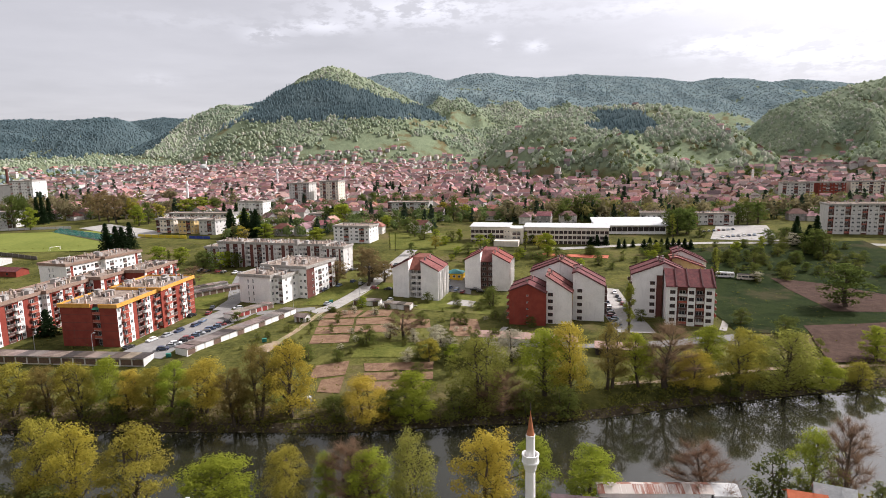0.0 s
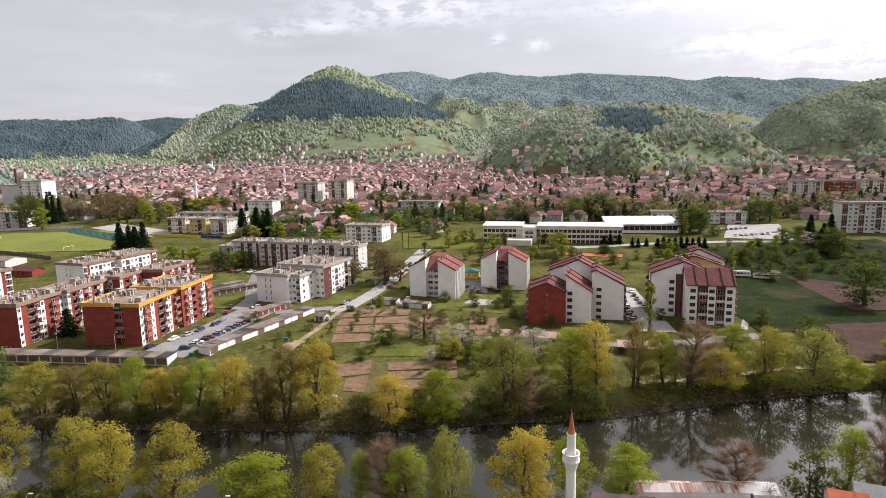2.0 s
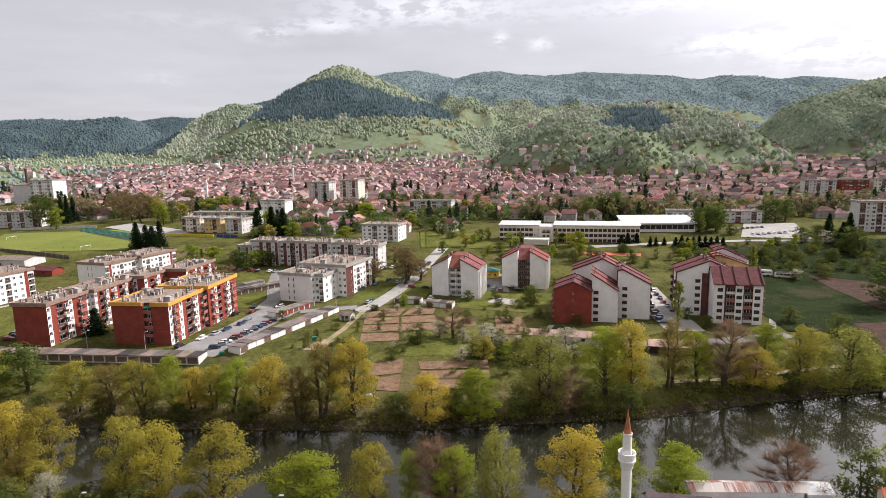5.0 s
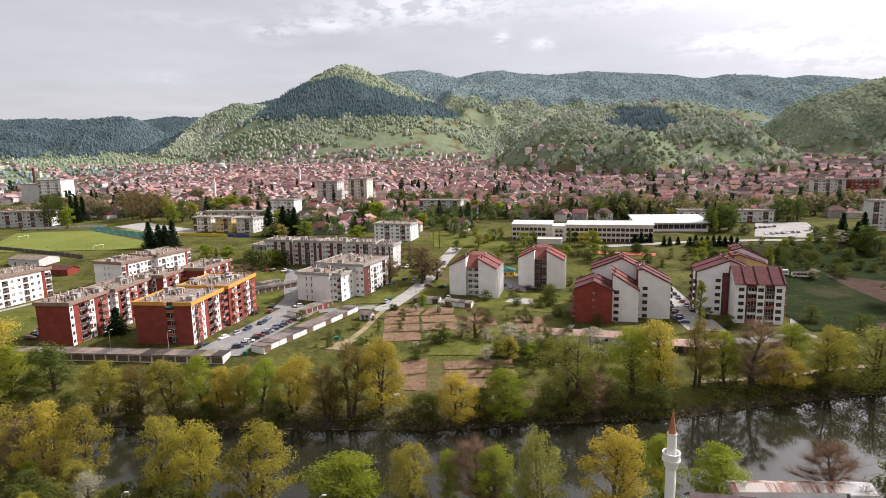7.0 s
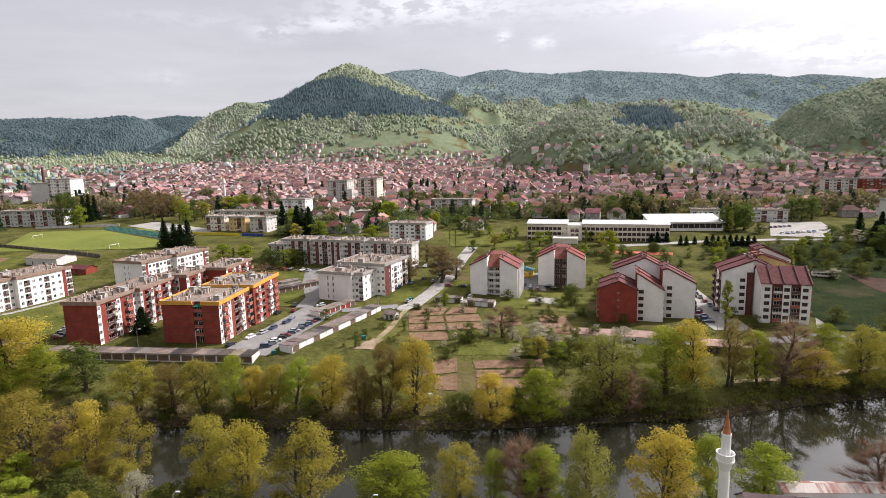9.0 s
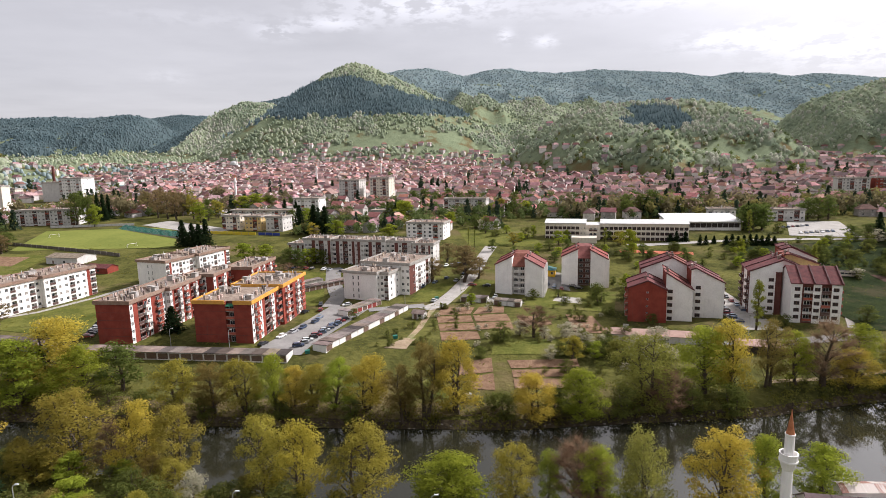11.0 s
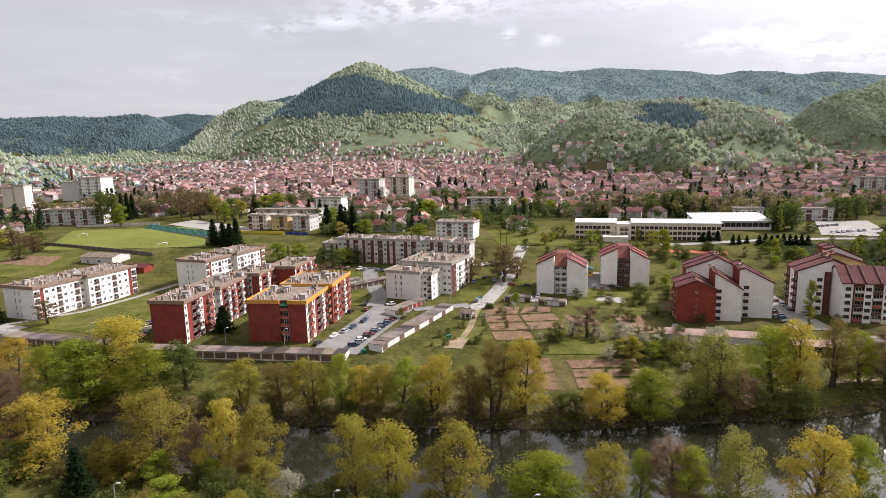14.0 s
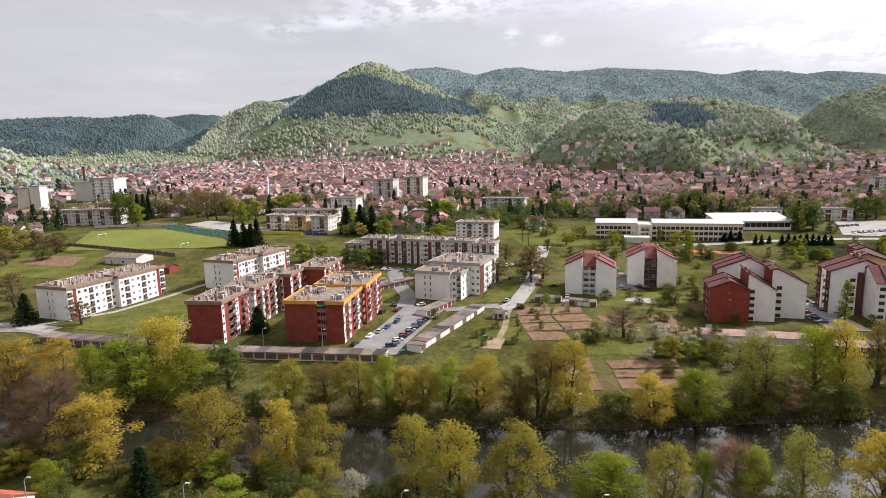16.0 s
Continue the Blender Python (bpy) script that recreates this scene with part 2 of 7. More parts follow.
MUD = surface("bank_mud", (0.030, 0.024, 0.016), (0.075, 0.058, 0.038), 0.7, 0.9, c=(0.105, 0.085, 0.055), bump=0.8, spec=0.02)


# ---- helpers of this scene ----
def part(name, bm, material, parent, label=""):
    """Links a bmesh as one mesh object under a thing or a part."""
    me = bpy.data.meshes.new(name)
    bm.to_mesh(me)
    bm.free()
    for m in material if isinstance(material, (list, tuple)) else [material]:
        me.materials.append(m)
    ob = new(name, me)
    ob.parent = parent
    if label:
        ob["label"] = label
    return ob


def shared(name, mesh, parent, m):
    """One more object on a mesh that alike pieces share, at the local pose m."""
    ob = new(name, mesh)
    ob.parent = parent
    ob.matrix_local = m
    return ob


def thing(name, m, label, category, group=""):
    ob = new(name)
    ob.empty_display_size = 0.5
    ob.matrix_world = m
    return tagged(ob, label, category, group)


def box(bm, x0, x1, y0, y1, z0, z1, mi=0):
    v = [bm.verts.new(p) for p in ((x0, y0, z0), (x1, y0, z0), (x1, y1, z0), (x0, y1, z0), (x0, y0, z1), (x1, y0, z1), (x1, y1, z1), (x0, y1, z1))]
    for q in ((3, 2, 1, 0), (4, 5, 6, 7), (0, 1, 5, 4), (1, 2, 6, 5), (2, 3, 7, 6), (3, 0, 4, 7)):
        f = bm.faces.new([v[i] for i in q])
        f.material_index = mi
    return v


def face(bm, pts, mi=0):
    f = bm.faces.new([bm.verts.new(p) for p in pts])
    f.material_index = mi
    return f


def slab(bm, pts, thick, mi=0):
    """A sheet through pts (counter-clockwise from above), thick downwards."""
    top = [bm.verts.new(p) for p in pts]
    low = [bm.verts.new((p[0], p[1], p[2] - thick)) for p in pts]
    bm.faces.new(top).material_index = mi
    bm.faces.new(low[::-1]).material_index = mi
    k = len(pts)
    for i in range(k):
        j = (i + 1) % k
        bm.faces.new((top[j], top[i], low[i], low[j])).material_index = mi


def tube(bm, pts, radii, sides=6, mi=0):
    """A tapered tube through pts."""
    rings = []
    for i, p in enumerate(pts):
        p = Vector(p)
        d = (Vector(pts[min(i + 1, len(pts) - 1)]) - Vector(pts[max(i - 1, 0)])).normalized()
        u = d.orthogonal().normalized()
        s = d.cross(u)
        rings.append([bm.verts.new(p + radii[i] * (math.cos(a) * u + math.sin(a) * s)) for a in (2 * math.pi * k / sides for k in range(sides))])
    for a, b in zip(rings, rings[1:]):
        for k in range(sides):
            bm.faces.new((a[k], a[(k + 1) % sides], b[(k + 1) % sides], b[k])).material_index = mi
    bm.faces.new(rings[-1]).material_index = mi
    bm.faces.new(rings[0][::-1]).material_index = mi


# ---- the lie of the land ----
WATER_Z = -9.0
BANK_X = (-500, -219, -130, -80, -33, 0, 38, 64, 101, 134, 300, 600)
BANK_Y = (185, 165, 159, 156, 154, 157, 160, 167, 174, 180, 212, 270)
NEAR_X = (-500, -219, -150, -105, -70, 0, 60, 134, 300, 600)
NEAR_Y = (160, 142, 136, 126, 118, 117, 118, 124, 150, 205)
# height of the valley floor by distance from the far waterline
FLOOR_Y = (0, 2, 6, 14, 30, 44, 80, 125, 150, 220, 300, 450, 650, 850, 1100, 1300, 1700, 2600, 5000)
FLOOR_Z = (-9.3, -8.0, -6.6, -5.2, -2.8, -0.5, -0.8, -0.6, 0.6, 6.2, 8.0, 12, 19, 27, 38, 48, 66, 90, 140)
RIDGES = (  # y of the crest, fall per metre towards the viewer, crest as x and z
    (2600, 0.42, (-4400, -1950, -1801, -1654, -1479, -1395, -1337, -1289, -1245, -1150), (240, 252, 254, 244, 257, 238, 203, 178, 124, 40)),
    (4400, 0.40, (-4800, -2700, -2382, -2086, -1900, -1634, -1200), (300, 300, 351, 381, 365, 307, 200)),
    (2300, 0.42, (-1330, -1154, -1075, -959, -848, -762, -592, -300), (60, 140, 168, 236, 270, 264, 207, 60)),
    (3500, 0.30, (-1300, -494, -363, -216, -103, -6, 125, 255, 352, 514, 741, 1000, 1194, 1389, 1517, 1678, 1841, 1969, 2163, 2293, 2511, 4500),
     (350, 506, 532, 538, 517, 486, 518, 525, 504, 491, 505, 490, 477, 448, 470, 463, 438, 454, 438, 422, 418, 430)),
    (2700, 0.26, (-700, -334, -132, 70, 271, 522, 774, 1026, 1280, 1700), (260, 348, 356, 364, 348, 313, 264, 234, 192, 120)),
    (1250, 0.36, (0, 53, 89, 124, 183, 241, 310, 415, 473, 544, 604, 653, 712), (30, 50, 80, 104, 138, 154, 156, 158, 152, 125, 89, 61, 36)),
    (1600, 0.38, (700, 761, 817, 859, 902, 975, 1046, 1144, 1500, 3500), (40, 71, 124, 167, 185, 198, 221, 240, 300, 320)),
    (1000, 0.34, (560, 608, 644, 680, 723, 900, 1400), (8, 21, 39, 57, 73, 120, 170)),
    (950, 0.30, (-1700, -1000, -838, -784, -730, -660), (170, 130, 85, 69, 54, 22)),
)


def land(x, y):
    """Height of the ground at x, y (arrays or numbers)."""
    x, y = np.asarray(x, float), np.asarray(y, float)
    far, near = np.interp(x, BANK_X, BANK_Y), np.interp(x, NEAR_X, NEAR_Y)
    s = y - (156 + (far - 156) * np.clip(1 - (y - far) / 110, 0, 1))
    h = np.interp(s, FLOOR_Y, FLOOR_Z)
    h = np.where(y < far, np.interp(y - near, (-14, -5, 0, 5), (-5.2, -6.4, -9.0, -11.5)), h)
    h = np.where((y < far) & (y > far - 6), np.maximum(h, np.interp(y - far, (-6, 0), (-11.5, -9.3))), h)
    h = h - 2.6 * np.clip((x + 30) / 45, 0, 1) * np.clip((260 - x) / 100, 0, 1) * np.clip((y - 190) / 18, 0, 1) * np.clip((400 - y) / 110, 0, 1)
    rough = 14 * np.sin(x / 97 + 1.3 * np.sin(y / 151)) * np.sin(y / 83 + x / 240) + 6 * np.sin(x / 37 + y / 61) * np.sin(y / 29 - x / 71)
    # spurs and gullies that run down the slopes
    spur = 15 * (1.1 - 2 * np.abs(np.sin(x / 78 + 0.55 * np.sin(y / 95 + 1)))) + 8 * (1 - 2 * np.abs(np.sin(x / 31 - y / 160 + 0.6 * np.sin(y / 47))))
    for cy, fall, cx, cz in RIDGES:
        crest = np.interp(x, (cx[0] - 500, *cx, cx[-1] + 400), (-200, *cz, -200))
        d = np.abs(y - cy)
        z = crest - fall * (np.sqrt(d * d + 60 ** 2) - 60) + (rough * (1.0 if cy < 3000 else 0.5) + (spur - 14) * np.where(x < -1000, 0.3, 2.4 if cy == 1600 else 0.8 if cy == 1250 else 1.0 if cy < 3000 else 0.4) * np.clip(d / 300, 0, 1)) * np.clip(d / 260, 0, 1) * np.clip(crest / 150, 0, 1)
        h = np.logaddexp(h / 9, z / 9) * 9 - 9 * np.exp(-np.abs(h - z) / 40) * 0.69
    # the steep cone behind the town
    dx, dy = x + 378, y - 1970
    dx = np.where(dx < 0, dx, dx * 0.86)
    r = np.maximum(np.sqrt(dx * dx + dy * dy), 0.92 * (np.abs(dx) + 0.55 * np.abs(dy)))
    z = 354 - 0.60 * (np.sqrt(r * r + 35 ** 2) - 35) + rough * 0.45 * np.clip(r / 250, 0, 1)
    h = np.logaddexp(h / 6, z / 6) * 6 - 6 * np.exp(-np.abs(h - z) / 30) * 0.69
    return h


def ground_z(x, y):
    return float(land(x, y))


def spread(lo, hi, step, end, grow):
    """Even steps from lo to hi, then growing ones out to end."""
    out = list(np.arange(lo, hi, step))
    while out[-1] < end:
        step *= grow
        out.append(out[-1] + step)
    return out


gx = spread(-20, 240, 3.0, 4700, 1.045)
gx = sorted([-40 - v for v in spread(-20, 300, 3.0, 4700, 1.045) if v > -19] + gx)
gy = [-400, -200, -60, 20, 60, 80, 90] + list(np.arange(96, 112, 2.0)) + list(np.arange(112, 216, 1.0)) + spread(216, 330, 3.0, 4980, 1.028)
gx, gy = np.array(gx), np.array(gy)
GX, GY = np.meshgrid(gx, gy)
GZ = land(GX, GY)
nx, ny = len(gx), len(gy)
idx = np.arange(nx * ny).reshape(ny, nx)
quads = np.stack([idx[:-1, :-1], idx[:-1, 1:], idx[1:, 1:], idx[1:, :-1]], -1).reshape(-1, 4)
me = bpy.data.meshes.new("ground")
me.from_pydata(np.stack([GX, GY, GZ], -1).reshape(-1, 3).tolist(), [], quads.tolist())
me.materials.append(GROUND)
me.polygons.foreach_set("use_smooth", [True] * len(me.polygons))
tagged(new("ground", me), "uneven spring meadow and hill ground with bare patches", "ground", kind="structure")
bm = bmesh.new()
face(bm, ((-1200, 60, WATER_Z), (1200, 60, WATER_Z), (1200, 420, WATER_Z), (-1200, 420, WATER_Z)))
tagged(part("water", bm, WATER, None), "dark green river water reflecting trees and cloud", "river", kind="structure")

# ---- roads, plots and other sheets on the ground ----
def drape(name, pts, mat, label, category, lift=0.06, step=4.0, kind="structure", wide=None):
    """A thin sheet that follows the land: a quad (a, b, c, d), filled with a grid."""
    a, b, c, d = (np.array(p, float) for p in pts)
    nu = max(2, int(max(np.linalg.norm(b - a), np.linalg.norm(c - d)) / step) + 1)
    nv = max(2, int(max(np.linalg.norm(d - a), np.linalg.norm(c - b)) / step) + 1)
    u, v = np.meshgrid(np.linspace(0, 1, nu), np.linspace(0, 1, nv))
    P = (1 - u)[..., None] * ((1 - v)[..., None] * a + v[..., None] * d) + u[..., None] * ((1 - v)[..., None] * b + v[..., None] * c)
    Z = land(P[..., 0], P[..., 1]) + lift + 0.1
    k = np.arange(nu * nv).reshape(nv, nu)
    quads = np.stack([k[:-1, :-1], k[:-1, 1:], k[1:, 1:], k[1:, :-1]], -1).reshape(-1, 4)
    me = bpy.data.meshes.new(name)
    me.from_pydata(np.concatenate([P, Z[..., None]], -1).reshape(-1, 3).tolist(), [], quads.tolist())
    me.materials.append(mat)
    return tagged(new(name, me), label, category, kind=kind)


def strip(name, line, width, mat, label, category, lift=0.08):
    """A road or path of even width along a line of points."""
    pts = [Vector(p) for p in line]
    fine = []
    for p, q in zip(pts, pts[1:]):
        n = max(1, int((q - p).length / 5))
        fine += [p.lerp(q, k / n) for k in range(n)]
    fine.append(pts[-1])
    V, F = [], []
    for i, p in enumerate(fine):
        d = (fine[min(i + 1, len(fine) - 1)] - fine[max(i - 1, 0)]).normalized()
        for j in range(5):
            o = p + Vector((-d.y, d.x)) * width * (0.5 - j / 4)
            V.append((o.x, o.y, ground_z(o.x, o.y) + lift + 0.1))
        if i:
            k = (i - 1) * 5
            F += [(k + j, k + j + 5, k + j + 6, k + j + 1)[::-1] for j in range(4)]
    me = bpy.data.meshes.new(name)
    me.from_pydata(V, [], F)
    me.materials.append(mat)
    return tagged(new(name, me), label, category, kind="structure")


strip("road", ((-62, 250), (-55, 258), (-47, 285), (-38, 318), (-33, 345), (-26, 375)), 7.5, PALE, "pale asphalt street between the flats", "road")
strip("road", ((-300, 232), (-255, 228), (-200, 203.5), (-150, 199.5), (-112, 197)), 6.0, ASPHALT, "worn grey asphalt lane before the brick flats", "road")
drape("parking", ((-118, 197), (-101, 195), (-86, 252), (-104, 258)), ASPHALT, "grey asphalt car park beside the garages", "car park", 0.10)
strip("road", ((-104, 256), (-104, 275), (-112, 300), (-118, 330)), 8.0, ASPHALT, "asphalt lane past the garages", "road", 0.12)
strip("road", ((-86, 250), (-62, 256)), 6.0, ASPHALT, "asphalt link between car park and street", "road", 0.12)
strip("path", ((-68, 200), (-65, 209), (-62, 222), (-60, 238), (-57, 254)), 2.4, DIRT, "trodden pale dirt track with ruts", "path", 0.06)
drape("bare_patch", ((-73, 199), (-65, 198), (-62.5, 209), (-67, 210)), DIRT, "trodden bare earth at the foot of the track", "bare ground", 0.05, 2.0)
strip("path", ((-262, 232), (-236, 255), (-222, 290), (-212, 312)), 3.2, PALE, "pale paved path along the white slab", "path")
strip("road", ((-330, 244), (-300, 238), (-270, 236), (-245, 228)), 7.0, PALE, "pale asphalt street at the meadow's edge", "road", 0.1)
drape("parking", ((62, 222), (76, 220), (82, 292), (66, 298)), PALE, "pale paved parking lane between the stepped flats", "car park", 0.10)
strip("road", ((30, 205), (66, 206), (104, 214)), 6.0, ASPHALT, "grey lane in front of the stepped flats", "road", 0.1)
strip("path", ((102, 222), (112, 240), (118, 258)), 2.6, PALE, "pale concrete path beside the brick end wall", "path", 0.1)
strip("path", ((14, 218), (20, 232)), 2.2, PALE, "narrow concrete path to the brick gable", "path", 0.1)
drape("parking", ((-6, 291), (8, 286), (10, 318), (-4, 320)), ASPHALT, "asphalt yard between the gabled flats", "car park", 0.1)
drape("paved_yard", ((-4, 266), (7, 263), (10, 273), (0, 276)), PALE, "square pale paved yard in the lawn", "yard", 0.1)
drape("paved_yard", ((-40, 262), (-20, 255), (-17, 262), (-38, 270)), PALE, "pale yard before the small garages", "yard", 0.1)
DRYBANK = surface("dry_bank", (0.075, 0.062, 0.026), (0.150, 0.118, 0.058), 0.22, 0.95, fine=8, c=(0.062, 0.066, 0.018), bump=0.6, spec=0.02)
strip("river_terrace", [(x, float(np.interp(x, BANK_X, BANK_Y)) + 6.5 + 1.5 * math.sin(x / 9)) for x in range(-200, 25, 5)], 7.0, DRYBANK, "river terrace of dry grass and bare earth under the trees", "bank", 0.02)
strip("path", ((48, 176), (62, 178), (78, 181), (98, 186), (140, 190)), 1.6, DIRT, "narrow trodden path along the river", "path")
for pts in (((-56, 240), (-42, 241), (-40, 252), (-54, 252)), ((-41, 241), (-28, 243), (-27, 253), (-38, 252)), ((-55, 229), (-41, 230), (-42, 239), (-56, 238)), ((-40, 230), (-26, 231), (-27, 241), (-41, 239)),
            ((-54, 218), (-40, 219), (-41, 228), (-55, 227)), ((-39, 219), (-26, 220), (-26, 229), (-40, 228)), ((-53, 206), (-39, 207), (-40, 217), (-54, 216)), ((-22, 226), (-10, 228), (-11, 240), (-23, 239)),
            ((-3, 218), (10, 219), (9, 243), (-2, 244)), ((-47, 180), (-36, 182), (-36, 191), (-47, 188)), ((-43, 172), (-36, 171), (-36, 181), (-43, 179)), ((-30, 184), (-8, 185), (-8, 190), (-31, 189)), ((-30, 178.5), (-8, 179), (-8, 183.5), (-30, 183)), ((-30, 172), (-12, 172), (-10, 177.5), (-30, 177.5))):
    drape("garden_plot", pts, SOIL, "bare tilled brown garden plot with grass verge", "garden plot", 0.07, 2.0)
# the slope's cloud shadow is painted into the meadow, partly into the soil
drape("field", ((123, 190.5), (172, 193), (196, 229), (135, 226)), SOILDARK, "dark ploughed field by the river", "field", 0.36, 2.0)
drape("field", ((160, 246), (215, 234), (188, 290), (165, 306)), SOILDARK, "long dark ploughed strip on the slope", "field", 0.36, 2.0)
drape("meadow", ((106, 218), (240, 212), (262, 378), (126, 366)), SHADED_MEADOW, "green meadow behind the stepped flats, darkened with painted cloud shadow", "meadow", 0.24, 2.0)
# last two: bank meadow patches, lightened in colour to paint its sunlit grass
for pts in (((-20, 255), (20, 250), (30, 285), (-8, 285)), ((-140, 262), (-108, 258), (-120, 320), (-150, 330)), ((-246, 232), (-190, 214), (-198, 268), (-226, 292)), ((-56, 260), (-34, 262), (-28, 300), (-42, 305)), ((-70, 262), (-58, 262), (-46, 306), (-60, 312)), ((-36, 193), (-8, 193), (-10, 209), (-34, 207)), ((-66, 168), (-50, 167), (-49, 180), (-64, 182))):
    drape("lawn", pts, LAWN, "mown green lawn between the buildings", "lawn", 0.05)
drape("football_pitch", ((-352, 390), (-236, 392), (-290, 490), (-390, 480)), PITCH, "light green football pitch with pale worn goalmouths", "football pitch", 0.15, 6.0)
drape("lawn", ((-372, 330), (-300, 318), (-310, 372), (-380, 386)), LAWN, "green training meadow behind the white slab", "lawn", 0.1)
drape("bare_patch", ((-352, 352), (-318, 346), (-322, 368), (-358, 374)), SOIL, "bare reddish earth patch in the meadow", "bare ground", 0.16)
drape("running_track", ((51, 357), (92, 349), (94, 355), (52, 363)), surface("red_track", (0.36, 0.10, 0.06), (0.44, 0.14, 0.08), 0.2, 0.9), "red surfaced running strip beside the school", "running track", 0.12)
drape("meadow", ((-40, 378), (8, 372), (2, 440), (-48, 450)), LAWN, "sloping green meadow beside the school", "meadow", 0.1)
drape("parking", ((172, 394), (212, 383), (240, 452), (203, 455)), PALE, "large pale car park with planted strips", "car park", 0.15)
strip("road", ((60, 372), (120, 380), (170, 382), (240, 372), (330, 350)), 6.0, PALE, "pale road past the sports hall", "road", 0.12)
# ---- windows, balconies and walls with openings ----
def mesh_of(name, bm, mats):
    me = bpy.data.meshes.new(name)
    bm.to_mesh(me)
    bm.free()
    for m in mats:
        me.materials.append(m)
    return me


bm = bmesh.new()
for x0, x1, z0, z1 in ((-0.5, -0.42, 0, 1), (0.42, 0.5, 0, 1), (-0.42, 0.42, 0, 0.07), (-0.42, 0.42, 0.93, 1), (-0.03, 0.03, 0.07, 0.93)):
    face(bm, ((x0, -0.04, z0), (x1, -0.04, z0), (x1, -0.04, z1), (x0, -0.04, z1)))
for x0, x1 in ((-0.42, -0.03), (0.03, 0.42)):
    face(bm, ((x0, -0.04, 0.07), (x0, 0.02, 0.07), (x0, 0.02, 0.93), (x0, -0.04, 0.93)))
    face(bm, ((x1, -0.04, 0.07), (x1, -0.04, 0.93), (x1, 0.02, 0.93), (x1, 0.02, 0.07)))
face(bm, ((-0.42, 0.02, 0.07), (0.42, 0.02, 0.07), (0.42, 0.02, 0.93), (-0.42, 0.02, 0.93)), 1)
WINDOW = mesh_of("window", bm, (FRAME, GLASS))
WINDOW_DARK = WINDOW.copy()
WINDOW_DARK.materials[0], WINDOW_DARK.materials[1] = surface("brown_frame", (0.10, 0.055, 0.04), (0.15, 0.08, 0.06), 1.0, 0.7, bump=0), DARK


def balcony_mesh(rail):
    bm = bmesh.new()
    box(bm, -0.5, 0.5, -1.15, 0.0, -0.16, 0.0)
    box(bm, -0.5, 0.5, -1.15, -1.08, 0.0, 0.95, 1)
    box(bm, -0.5, -0.47, -1.08, 0.0, 0.0, 0.95, 1)
    box(bm, 0.47, 0.5, -1.08, 0.0, 0.0, 0.95, 1)
    box(bm, -0.51, 0.51, -1.18, -1.05, 0.95, 1.02, 0)
    return mesh_of("balcony", bm, (CONCRETE, rail))


RAIL_RED = surface("red_rail", (0.30, 0.075, 0.05), (0.38, 0.12, 0.08), 0.7, 0.8)
RAIL_WHITE = surface("pale_rail", (0.52, 0.49, 0.45), (0.66, 0.63, 0.58), 0.7, 0.8, stain=0.5)
RAIL_DARK = surface("dark_rail", (0.075, 0.045, 0.04), (0.12, 0.07, 0.06), 0.7, 0.8)
BALCONY = {"r": balcony_mesh(RAIL_RED), "p": balcony_mesh(RAIL_WHITE), "d": balcony_mesh(RAIL_DARK)}
bm = bmesh.new()
box(bm, -0.3, 0.3, -0.3, 0.3, 0, 1.25)
box(bm, -0.4, 0.4, -0.4, 0.4, 1.25, 1.37)
CHIMNEY = mesh_of("chimney", bm, (surface("chimney_render", (0.22, 0.175, 0.145), (0.40, 0.33, 0.28), 0.6, 0.9, vary=0.9, stain=0.5),))
bm = bmesh.new()
tube(bm, ((0, 0, 0), (0, 0, 1.3)), (0.16, 0.16), 8)
tube(bm, ((0, 0, 1.3), (0, 0, 1.45)), (0.3, 0.06), 8)
VENT = mesh_of("vent_pipe", bm, (WHITEROOF,))
bm = bmesh.new()
box(bm, -1.0, 1.0, -1.3, 1.3, 0, 1.5)
slab(bm, ((-1.15, -1.45, 1.85), (1.15, -1.45, 1.85), (1.15, 1.45, 1.6), (-1.15, 1.45, 1.6)), 0.12)
HATCH = mesh_of("roof_hatch", bm, (DARKPLASTER,))


